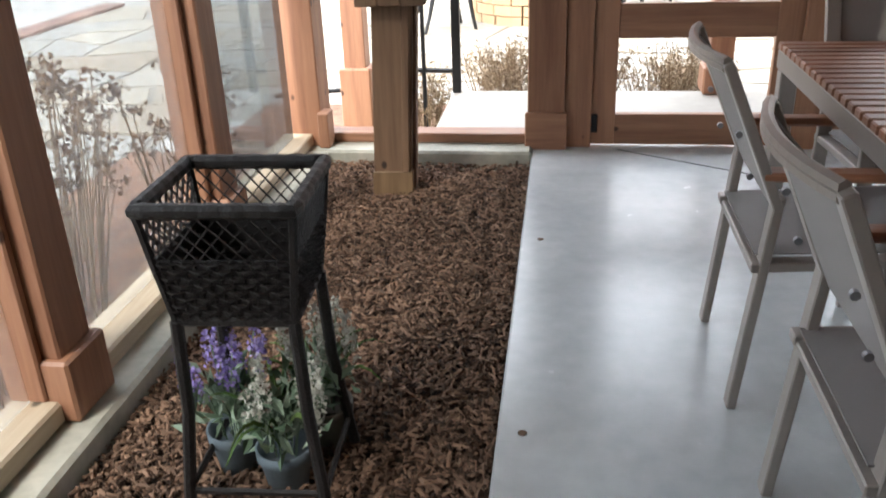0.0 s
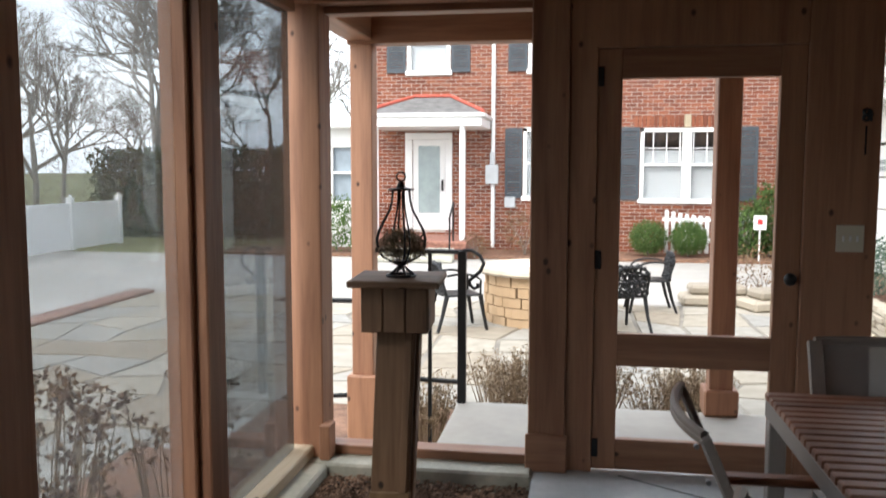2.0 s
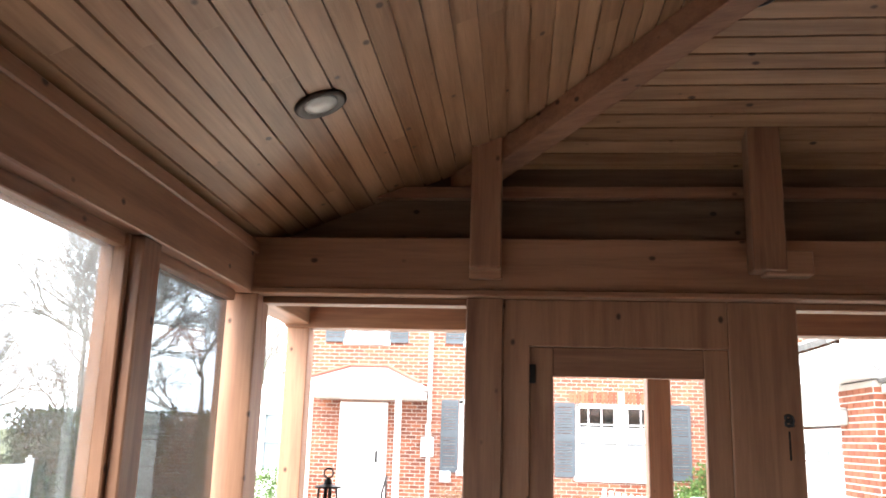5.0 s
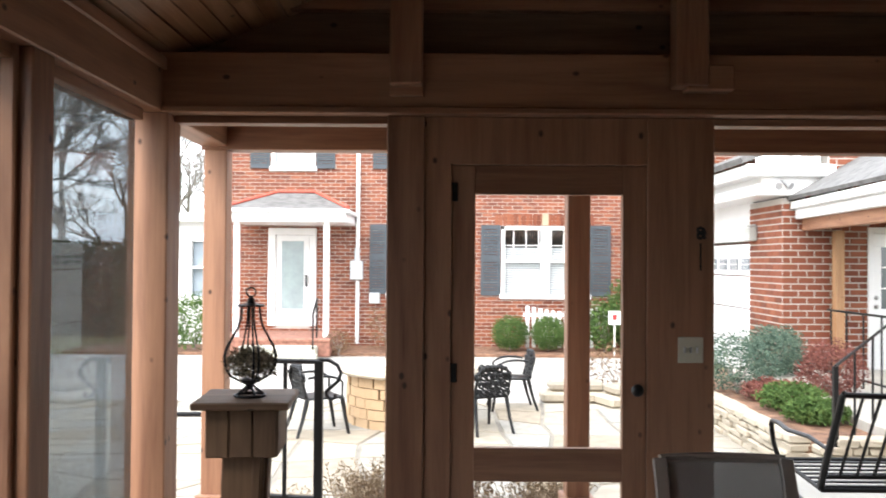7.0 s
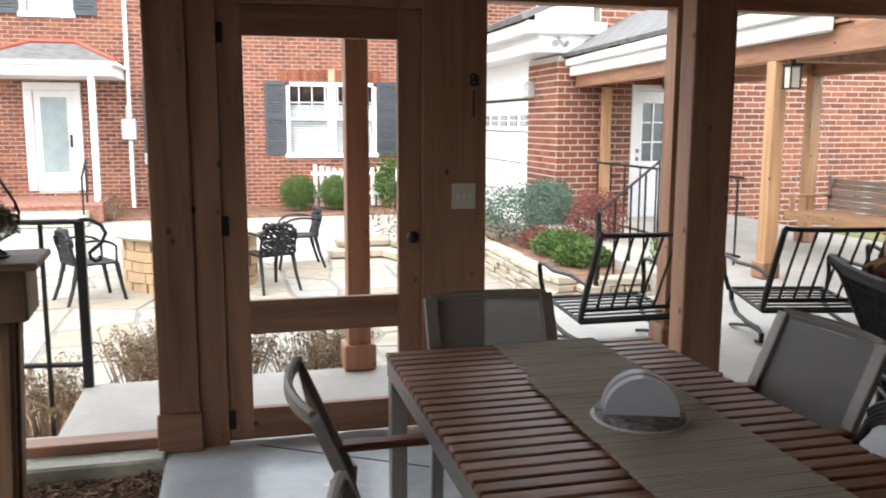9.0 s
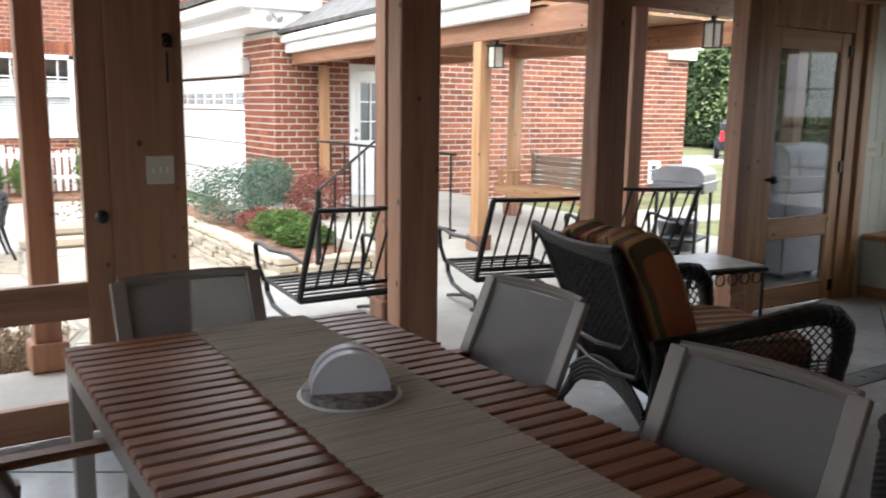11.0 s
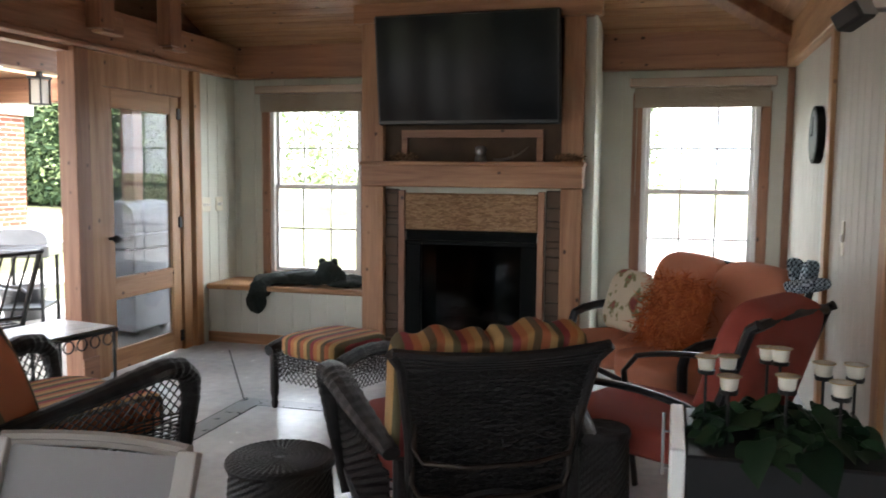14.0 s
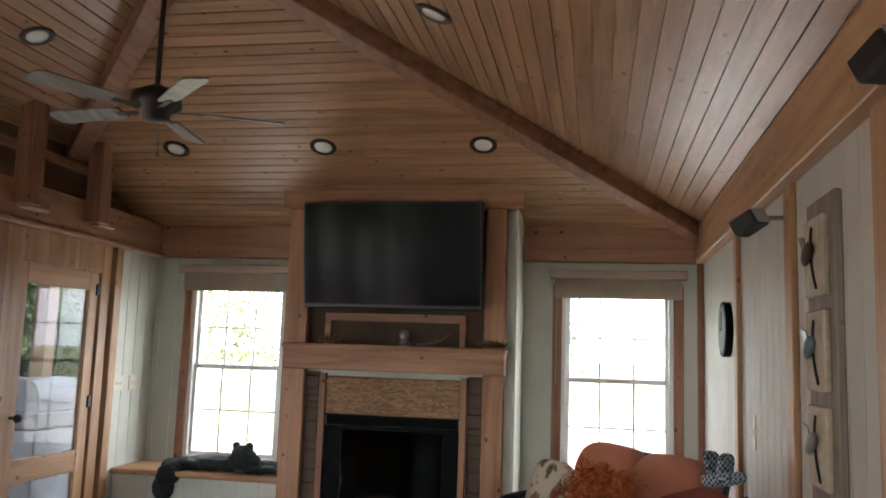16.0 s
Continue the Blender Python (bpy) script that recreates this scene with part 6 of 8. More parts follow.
def weave_panel(bm, p00, p10, p01, p11, nu, nv, r=0.006, lattice=False):
    """A woven sheet between four corners: strands that pass over and under, or an open diagonal lattice."""
    p00, p10, p01, p11 = map(Vector, (p00, p10, p01, p11))

    def at(u, v):
        return (p00 * (1 - u) + p10 * u) * (1 - v) + (p01 * (1 - u) + p11 * u) * v
    nrm = (p10 - p00).cross(p01 - p00).normalized()
    if lattice:
        for s in (1, -1):
            for i in range(-nv, nu + 1):
                a, b = max(0, i), min(nu, i + nv)
                if b <= a:
                    continue
                v0, v1 = (a - i) / nv, (b - i) / nv
                if s < 0:
                    v0, v1 = 1 - v0, 1 - v1
                tube(bm, [at(a / nu, v0) + nrm * 0.002 * s, at(b / nu, v1) + nrm * 0.002 * s], r, 4, flat=0.5)
        return
    for j in range(nv):
        v = (j + 0.5) / nv
        pts = [at(i / nu, v) + nrm * r * 0.9 * (1 if (i + j) % 2 else -1) for i in range(nu + 1)]
        hgt = (at(0, 1 / nv) - at(0, 0)).length * 0.54
        tube(bm, pts, hgt, 4, flat=1.0 if hgt < r else 0.35)
    for i in range(nu):
        u = (i + 0.5) / nu
        tube(bm, [at(u, 0), at(u, 1)], r * 0.6, 4)


def sheet(bm, p00, p10, p01, p11, t=0.006):
    p = [Vector(q) for q in (p00, p10, p11, p01)]
    n = (p[1] - p[0]).cross(p[3] - p[0]).normalized() * t
    vs = [bm.verts.new(q - n * 0.5) for q in p] + [bm.verts.new(q + n * 0.5) for q in p]
    for f in ((3, 2, 1, 0), (4, 5, 6, 7), (0, 1, 5, 4), (1, 2, 6, 5), (2, 3, 7, 6), (3, 0, 4, 7)):
        bm.faces.new([vs[k] for k in f])


st = thing("plant_stand", "dark brown wicker planter basket on tall legs", "plant stand", (-0.472, 1.74, -0.06), 3)
T, B = 0.155, 0.125
zt, zm, zb = 0.775, 0.665, 0.52
top = [(-T, -T * 0.95), (T, -T * 0.95), (T, T * 0.95), (-T, T * 0.95)]
mid = [(x * 0.92, y * 0.92) for x, y in top]
bot = [(x * 0.80, y * 0.80) for x, y in top]
for k in range(4):
    j = (k + 1) % 4
    bm = bmesh.new()
    weave_panel(bm, (*mid[k], zm), (*mid[j], zm), (*top[k], zt), (*top[j], zt), 9, 3, 0.0035, True)
    part("lattice", bm, wicker_dark, st, "open diagonal wicker lattice")
    bm = bmesh.new()
    weave_panel(bm, (*bot[k], zb), (*bot[j], zb), (*mid[k], zm), (*mid[j], zm), 12, 9, 0.006)
    sheet(bm, (*[c * 0.97 for c in bot[k]], zb), (*[c * 0.97 for c in bot[j]], zb), (*[c * 0.97 for c in mid[k]], zm), (*[c * 0.97 for c in mid[j]], zm), 0.004)
    part("side_panel", bm, wicker_dark, st, "tight woven wicker side")
    bm = bmesh.new()
    tube(bm, [(*bot[k], zb), (*mid[k], zm), (*top[k], zt)], 0.009, 6)
    part("corner_rib", bm, wicker_dark, st)
    bm = bmesh.new()
    x, y = bot[k]
    tube(bm, [(x, y, zb), (x * 1.06, y * 1.06, 0.3), (x * 1.32, y * 1.3, 0.0)], 0.014, 8)
    part("leg", bm, wicker_dark, st, "wrapped wicker leg")
bm = bmesh.new()
pts = []
for k in range(4):
    a, b = Vector((*top[k], zt)), Vector((*top[(k + 1) % 4], zt))
    pts += [a.lerp(b, i / 14) for i in range(14)]
tube(bm, pts, [0.0175 if i % 2 else 0.0155 for i in range(len(pts))], 8, True)
part("rim", bm, wicker_dark, st, "thick wrapped wicker rim")
bm = bmesh.new()
tube(bm, [(*q, zb) for q in bot], 0.012, 6, True)
part("lower_rim", bm, wicker_dark, st)
bm = bmesh.new()
lo = [(x * 1.24, y * 1.22, 0.10) for x, y in bot]
tube(bm, lo, 0.010, 6, True)
part("stretcher", bm, wicker_dark, st)
part("bottom_tray", boxes((-0.11, -0.1, zb, 0.11, 0.1, zb + 0.008)), wicker_dark, st)

leaf_grey = leaf_material("silver_green_leaves", (0.10, 0.16, 0.10), (0.34, 0.42, 0.32))
lav = leaf_material("lavender_bloom", (0.22, 0.16, 0.45), (0.50, 0.42, 0.75))
whitebloom = leaf_material("pale_bloom", (0.40, 0.40, 0.34), (0.70, 0.70, 0.62))
pot_grey = plain("blue_grey_clay", (0.13, 0.17, 0.20), 0.7, vary=0.25, scale=40)
pot_tan = plain("dark_tan_clay", (0.10, 0.09, 0.07), 0.7, vary=0.2)


def flower_pot(at, pot_mat, bloom, label, seed, h=0.30, r=0.07, blades=0):
    rng = random.Random(seed)
    e = thing("flower_pot", label, "potted plant", at, 0, "potted flowers")
    bm = bmesh.new()
    turned(bm, [(r * 0.72, 0), (r * 0.92, 0.085), (r * 1.02, 0.09), (r * 1.04, 0.118), (r * 0.94, 0.118), (r * 0.9, 0.09)], 20)
    part("pot", bm, pot_mat, e, "", True)
    bm = bmesh.new()
    tips = []
    for i in range(9):
        a, q = rng.uniform(0, 6.28), rng.uniform(0.02, 0.10)
        t = Vector((q * math.cos(a), q * math.sin(a), 0.12 + h * rng.uniform(0.6, 1.0)))
        tube(bm, arc((q * 0.3 * math.cos(a), q * 0.3 * math.sin(a), 0.09), (q * 0.4 * math.cos(a), q * 0.4 * math.sin(a), 0.2), t, 4), 0.002, 4)
        tips.append(t)
    part("branching", bm, leaf_grey, e)

    def spike(rng):
        t = rng.choice(tips)
        a = rng.uniform(0, 6.28)
        s = rng.random()
        return t + Vector((0.018 * (1 - 0.6 * s) * math.cos(a), 0.018 * (1 - 0.6 * s) * math.sin(a), -0.06 + 0.10 * s))
    o = new("blooms", leaves_mesh("blooms", 700, spike, 0.012, bloom, rng, 0.2, 0.8))
    o.parent = e
    o = new("leaves", leaves_mesh("pot_leaves", 130, in_blob(0.10, 0.10, 0.09, 0.3, 0.2, 0.10), 0.055, leaf_grey, rng, 0.5, 0.35))
    o.parent = e
    bm = bmesh.new()
    for i in range(blades):
        a = rng.uniform(0, 6.28)
        q = rng.uniform(0.12, 0.24)
        tube(bm, arc((0, 0, 0.1), (q * 0.5 * math.cos(a), q * 0.5 * math.sin(a), 0.32), (q * math.cos(a), q * math.sin(a), 0.22), 6), [0.004, 0.006, 0.007, 0.007, 0.006, 0.004, 0.001], 4, flat=0.2)
    if blades:
        part("blades", bm, green_leaf, e, "long green grass blades")
    else:
        bm.free()


flower_pot((-0.59, 1.80, -0.055), pot_grey, lav, "blue grey pot of purple lavender on the bark", 1, 0.26, 0.066)
flower_pot((-0.445, 1.74, -0.055), pot_grey, whitebloom, "blue grey pot of pale blooming stems", 2, 0.20, 0.066, 12)
flower_pot((-0.40, 1.92, -0.055), pot_tan, whitebloom, "dark clay pot of pale flowers and blades", 3, 0.24, 0.075, 22)

# ---- dining table and chairs ----
table = thing("dining_table", "slatted teak dining table with a metal frame", "table", (1.372, 1.93, 0))
TW, TL = 0.49, 1.15
n = 40
for i in range(n):
    y = -TL + 2 * TL * i / n
    part("slat", boxes((-TW - 0.004, y + 0.0055, 0.716, TW + 0.004, y + 2 * TL / n - 0.0055, 0.74), bevel=0.004), teak, table)
part("frame", boxes((-TW, -TL, 0.655, -TW + 0.025, TL, 0.715), (TW - 0.025, -TL, 0.655, TW, TL, 0.715), (-TW + 0.025, -TL, 0.655, TW - 0.025, -TL + 0.02, 0.715), (-TW + 0.025, TL - 0.02, 0.655, TW - 0.025, TL, 0.715), (-0.02, -TL + 0.02, 0.68, 0.02, TL - 0.02, 0.714), bevel=0.003), bronze_metal, table)
for x in (-TW + 0.03, TW - 0.03):
    for y in (-TL + 0.04, TL - 0.04):
        part("leg", boxes((x - 0.028, y - 0.028, 0, x + 0.028, y + 0.028, 0.654), bevel=0.004), bronze_metal, table)

sling, sn_, sl_, sb_ = material("sling_mesh", 0.55)
smp = mapped(sn_, sl_, (600, 600, 600))
sch = sn_.new("ShaderNodeTexChecker")
sch.inputs["Color1"].default_value, sch.inputs["Color2"].default_value, sch.inputs["Scale"].default_value = (0.17, 0.155, 0.15, 1), (0.27, 0.25, 0.24, 1), 1
sl_.new(smp.outputs[0], sch.inputs["Vector"]), sl_.new(sch.outputs[0], sb_.inputs["Base Color"])
str_, smix = sn_.new("ShaderNodeBsdfTransparent"), sn_.new("ShaderNodeMixShader")
smix.inputs[0].default_value = 0.78
sl_.new(str_.outputs[0], smix.inputs[1]), sl_.new(sb_.outputs[0], smix.inputs[2]), sl_.new(smix.outputs[0], sn_["Material Output"].inputs[0])


def bar(bm, a, b, w, h):
    a, b = Vector(a), Vector(b)
    d = (b - a)
    q = d.to_track_quat("Z", "Y").to_matrix().to_4x4()
    box(bm, -w / 2, -h / 2, 0, w / 2, h / 2, d.length, 0.003, Matrix.Translation(a) @ q)


def dining_chair(at, rz):
    """A sling armchair that faces +x of its own."""
    e = thing("dining_chair", "taupe metal dining chair with grey sling mesh", "chair", at, rz, "chairs round the table")
    W = 0.225
    for s in (-1, 1):
        y = s * W
        bm = bmesh.new()
        bar(bm, (-0.205, y, 0.0), (-0.155, y, 0.58), 0.045, 0.024)
        part("rear_leg", bm, bronze_metal, e)
        bm = bmesh.new()
        bar(bm, (-0.155, y, 0.55), (-0.30, y, 0.885), 0.048, 0.024)
        part("back_post", bm, bronze_metal, e)
        bm = bmesh.new()
        bar(bm, (0.30, y, 0.0), (0.26, y, 0.62), 0.045, 0.024)
        part("front_leg", bm, bronze_metal, e)
        bm = bmesh.new()
        bar(bm, (-0.20, y, 0.40), (0.27, y, 0.43), 0.04, 0.024)
        part("side_rail", bm, bronze_metal, e)
        part("armrest", boxes((-0.20, y - 0.027, 0.62, 0.31, y + 0.027, 0.642), bevel=0.006), teak, e, "teak armrest")
        bm = bmesh.new()
        for z in (0.62, 0.72):
            tube(bm, [(-0.20 - (z - 0.56) * 0.35, y - s * 0.012, z), (-0.20 - (z - 0.56) * 0.35, y - s * 0.022, z)], 0.008, 8)
        part("bolts", bm, steel, e)
    bm = bmesh.new()
    for z in (0.873, 0.888):
        tube(bm, arc((-0.300, -W, z), (-0.378, 0, z), (-0.300, W, z), 10), 0.0115, 6)
    part("top_rail", bm, bronze_metal, e)
    bm = bmesh.new()
    bar(bm, (0.265, -W, 0.41), (0.265, W, 0.41), 0.03, 0.022)
    bar(bm, (-0.18, -W, 0.39), (-0.18, W, 0.39), 0.03, 0.022)
    part("cross_rail", bm, bronze_metal, e)
    bm = bmesh.new()
    sheet(bm, (-0.19, -W + 0.012, 0.425), (0.27, -W + 0.012, 0.445), (-0.19, W - 0.012, 0.425), (0.27, W - 0.012, 0.445), 0.004)
    part("seat", bm, sling, e, "grey sling mesh seat")
    bm = bmesh.new()
    rows = [(-0.150, 0.53), (-0.20, 0.64), (-0.25, 0.75), (-0.300, 0.872)]
    strip = [[bm.verts.new((xa, q * (W - 0.01), za)) for q in (-1, -0.33, 0.33, 1)] for xa, za in rows]
    for ra, rb_ in zip(strip, strip[1:]):
        for k in range(3):
            bm.faces.new((ra[k], ra[k + 1], rb_[k + 1], rb_[k]))
    bm.normal_update()
    bmesh.ops.solidify(bm, geom=bm.faces[:], thickness=0.004)
    part("backrest", bm, sling, e, "grey sling mesh back")
    return e


ch = dining_chair((0.84, 2.31, 0), 0)
copy_thing(ch, pose(0.86, 1.53, 0))
copy_thing(ch, pose(1.30, 2.95, 0, 0, 0, -90))
copy_thing(ch, pose(1.91, 2.515, 0, 0, 0, 181))
copy_thing(ch, pose(1.826, 1.575, 0, 0, 0, 184))

run_mat, rn, rl, rb = material("woven_runner", 0.9)
rmp = mapped(rn, rl, (2.2, 120, 2.2))
rno = rn.new("ShaderNodeTexNoise")
rno.inputs["Scale"].default_value, rno.inputs["Detail"].default_value = 1.0, 3
rr_ = ramp(rn, [(0.28, (0.30, 0.26, 0.20)), (0.42, (0.58, 0.52, 0.43)), (0.7, (0.72, 0.66, 0.56))])
rl.new(rmp.outputs[0], rno.inputs["Vector"]), rl.new(rno.outputs["Fac"], rr_.inputs[0]), rl.new(rr_.outputs[0], rb.inputs["Base Color"])
rbp = rn.new("ShaderNodeBump")
rbp.inputs["Strength"].default_value, rbp.inputs["Distance"].default_value = 0.3, 0.001
rl.new(rno.outputs["Fac"], rbp.inputs["Height"]), rl.new(rbp.outputs[0], rb.inputs["Normal"])
rng = random.Random(12)


def runner(x0, x1, y0, y1, z, skew, label):
    bm = bmesh.new()
    rows, n = [], round((y1 - y0) / 0.006)
    for i in range(n + 1):
        y = y0 + (y1 - y0) * i / n
        o = skew * (i / n - 0.5) + 0.006 * noise.noise(Vector((y * 6, x0, 0)))
        o0, o1 = o + rng.uniform(-0.005, 0.003), o + rng.uniform(-0.003, 0.006)
        zz = z + 0.0016 * (i % 2) + 0.002 * max(0, noise.noise(Vector((y * 9, 3, x0))))
        rows.append([bm.verts.new((x0 + o0 + (x1 + o1 - x0 - o0) * k / 4, y + 0.002 * noise.noise(Vector((k * 2, y * 30, 0))), zz)) for k in range(5)])
    for a, b in zip(rows, rows[1:]):
        for k in range(4):
            bm.faces.new((a[k], a[k + 1], b[k + 1], b[k]))
    bm.normal_update()
    bmesh.ops.solidify(bm, geom=bm.faces[:], thickness=0.0025)
    tagged(ob_from("table_runner", bm, run_mat), label, "table runner", "table runners")


runner(1.262, 1.645, 2.58, 3.085, 0.7435, 0.0, "pale woven straw mat at the table end")
runner(1.225, 1.635, 0.90, 2.66, 0.7485, 0.03, "long pale woven straw runner with ragged edges")
dm = thing("napkin_holder", "white half round holder on a patterned plate", "napkin holder", (1.405, 2.235, 0.7535), -20)
bm = bmesh.new()
turned(bm, [(0.10, 0.0), (0.124, 0.004), (0.129, 0.008), (0.10, 0.010)], 40)
part("plate", bm, white_paint, dm, "white round plate", True)
bm = bmesh.new()
turned(bm, [(0.118, 0.0085), (0.118, 0.024), (0.08, 0.0245)], 32)
part("rim_band", bm, plain("patterned_band", (0.22, 0.19, 0.18), 0.4, vary=0.8, scale=200, fine=70), dm, "dark patterned band", True)
for y0, y1 in ((-0.045, -0.012), (0.012, 0.045)):
    bm = bmesh.new()
    fr = [bm.verts.new((0.096 * math.cos(math.pi * i / 20), y0, 0.024 + 0.098 * math.sin(math.pi * i / 20))) for i in range(21)]
    bk_ = [bm.verts.new((v.co.x, y1, v.co.z)) for v in fr]
    bm.faces.new(fr)
    bm.faces.new(bk_[::-1])
    for i in range(21):
        bm.faces.new((fr[i], bk_[i], bk_[(i + 1) % 21], fr[(i + 1) % 21]))
    part("half_disc", bm, plain("pale_plastic", (0.68, 0.69, 0.74), 0.35, vary=0.03), dm)


# ---- striped cushions and wicker armchairs ----
def striped(name, cols, axis, width):
    m, n, l, b = material(name, 0.9)
    tc, sep = n.new("ShaderNodeTexCoord"), n.new("ShaderNodeSeparateXYZ")
    mul, fr = n.new("ShaderNodeMath"), n.new("ShaderNodeMath")
    mul.operation, fr.operation = "MULTIPLY", "FRACT"
    mul.inputs[1].default_value = 1 / width
    r = ramp(n, [(i / len(cols), c) for i, c in enumerate(cols)])
    r.color_ramp.interpolation = "CONSTANT"
    no = n.new("ShaderNodeTexNoise")
    no.inputs["Scale"].default_value = 300
    bp = n.new("ShaderNodeBump")
    bp.inputs["Strength"].default_value, bp.inputs["Distance"].default_value = 0.3, 0.003
    l.new(tc.outputs["Object"], sep.inputs[0]), l.new(sep.outputs["XYZ".index(axis)], mul.inputs[0])
    l.new(mul.outputs[0], fr.inputs[0]), l.new(fr.outputs[0], r.inputs[0]), l.new(r.outputs[0], b.inputs["Base Color"])
    l.new(no.outputs["Fac"], bp.inputs["Height"]), l.new(bp.outputs[0], b.inputs["Normal"])
    return m


STR = [(0.30, 0.09, 0.035), (0.085, 0.055, 0.025), (0.36, 0.20, 0.07), (0.34, 0.12, 0.042), (0.20, 0.028, 0.03), (0.085, 0.07, 0.03), (0.36, 0.21, 0.08)]
stripe_y = striped("awning_stripe_y", STR, "Y", 0.19)
red_cloth = plain("terracotta_cloth", (0.28, 0.055, 0.04), 0.9, vary=0.12, fine=260, bump=0.3)
orange_cloth = plain("rust_orange_cloth", (0.50, 0.20, 0.12), 0.9, vary=0.10, fine=260, bump=0.3)


def wicker_armchair(at, rz, label, seat_mat, lean=0.22, zt=0.90, low=0.0):
    """Faces +x of its own; sweeping rolled arms with open lattice, a flared high back, tube braces and plump pads."""
    e = thing("wicker_armchair", label, "armchair", at, rz, "wicker armchairs")
    W = 0.33
    xb, zb_ = -0.34, 0.24
    xt = xb - lean
    for s in (-1, 1):
        path = [(-0.42, s * 0.37, 0.50), (-0.25, s * 0.40, 0.525), (-0.05, s * 0.435, 0.56), (0.14, s * 0.468, 0.60), (0.28, s * 0.488, 0.625), (0.37, s * 0.495, 0.615), (0.425, s * 0.495, 0.565), (0.44, s * 0.485, 0.47), (0.435, s * 0.46, 0.30), (0.42, s * 0.42, 0.05)]
        radii = [0.035, 0.044, 0.052, 0.060, 0.064, 0.064, 0.058, 0.048, 0.038, 0.026]
        bm = bmesh.new()
        fine, rr = [], []
        for k in range(len(path) - 1):
            for q in range(5):
                t = q / 5
                fine.append(Vector(path[k]).lerp(Vector(path[k + 1]), t))
                rr.append((radii[k] * (1 - t) + radii[k + 1] * t) * (1.035 if (k * 5 + q) % 2 else 0.965))
        tube(bm, fine + [Vector(path[-1])], rr + [radii[-1]], 12, flat=0.72)
        part("arm", bm, wicker_dark, e, "broad rolled wicker arm")
        bm = bmesh.new()
        weave_panel(bm, (-0.20, s * 0.38, 0.40), (0.42, s * 0.455, 0.40), (-0.20, s * 0.405, 0.51), (0.39, s * 0.485, 0.60), 15, 4, 0.0055, True)
        part("arm_lattice", bm, wicker_dark, e, "open diagonal wicker lattice")
        bm = bmesh.new()
        weave_panel(bm, (-0.36, s * 0.36, 0.15), (0.425, s * 0.425, 0.15), (-0.36, s * 0.368, 0.41), (0.425, s * 0.455, 0.41), 18, 15, 0.006)
        part("side_panel", bm, wicker_dark, e, "tight woven wicker side")
        bm = bmesh.new()
        tube(bm, [(-0.36, s * 0.33, 0.46), (-0.37, s * 0.33, 0.24), (-0.43, s * 0.35, 0.10), (-0.475, s * 0.36, 0.035)], [0.026, 0.028, 0.024, 0.02], 8)
        bmesh.ops.create_uvsphere(bm, u_segments=10, v_segments=8, radius=0.034, matrix=Matrix.Translation((-0.48, s * 0.36, 0.033)))
        part("rear_leg", bm, wicker_dark, e, "splayed leg with a ball foot")
        bm = bmesh.new()
        tube(bm, arc((0.42, s * 0.42, 0.16), (0.0, s * 0.40, 0.04), (-0.40, s * 0.345, 0.16), 8), 0.02, 6)
        part("side_apron", bm, wicker_dark, e)
    bm = bmesh.new()
    weave_panel(bm, (0.425, -0.42, 0.14), (0.425, 0.42, 0.14), (0.43, -0.43, 0.34), (0.43, 0.43, 0.34), 18, 10, 0.006)
    part("front_panel", bm, wicker_dark, e)
    bm = bmesh.new()
    for k in range(5):
        tube(bm, arc((-0.41 - 0.004 * k, -0.34, 0.12 + 0.02 * k), (-0.42, 0, 0.36 + 0.028 * k), (-0.41 - 0.004 * k, 0.34, 0.12 + 0.02 * k), 12), 0.0125, 5)
    part("rear_apron", bm, wicker_dark, e, "arched woven rear apron")
    bm = bmesh.new()
    weave_panel(bm, (xb, -W * 0.86, zb_), (xb, W * 0.86, zb_), (xt, -W * 1.05, zt - 0.05), (xt, W * 1.05, zt - 0.05), 26, 36, 0.006)
    sheet(bm, (xb + 0.014, -W * 0.86, zb_), (xb + 0.014, W * 0.86, zb_), (xt + 0.014, -W * 1.05, zt - 0.05), (xt + 0.014, W * 1.05, zt - 0.05), 0.006)
    part("back_panel", bm, wicker_dark, e, "tight woven wicker back")
    bm = bmesh.new()
    for k in range(4):
        u = k / 3
        w_ = W * (1.05 + 0.13 * u)
        tube(bm, arc((xt - 0.035 * u, -w_, zt - 0.05 + 0.05 * u + 0.012 * u), (xt - 0.05 * u, 0, zt - 0.062 + 0.018 * u), (xt - 0.035 * u, w_, zt - 0.05 + 0.05 * u + 0.012 * u), 14), 0.0125 + 0.006 * u, 6)
    part("flared_rim", bm, wicker_dark, e, "flared braided top rim")
    for s in (-1, 1):
        bm = bmesh.new()
        tube(bm, [(xb, s * W * 0.87, zb_), ((xb + xt) / 2 - 0.01, s * W * 0.94, (zb_ + zt) / 2), (xt, s * W * 1.06, zt - 0.05), (xt - 0.035, s * W * 1.18, zt + 0.012)], [0.018, 0.018, 0.02, 0.024], 8)
        part("back_edge", bm, wicker_dark, e)
    for z, dx in ((0.47, 0.10), (0.33, 0.07)):
        f = (z - zb_) / (zt - zb_)
        xm = xb - lean * f
        bm = bmesh.new()
        tube(bm, [(xm + 0.02 - lean * 0.28, s_, z + 0.22) for s_ in (0.29, )] + [(xm - 0.03 - lean * 0.1, 0.295, z + 0.05), (xm - dx * 0.7, 0.27, z + 0.005), (xm - dx, 0.12, z - 0.012), (xm - dx, -0.12, z - 0.012), (xm - dx * 0.7, -0.27, z + 0.005), (xm - 0.03 - lean * 0.1, -0.295, z + 0.05), (xm + 0.02 - lean * 0.28, -0.29, z + 0.22)], 0.010, 8)
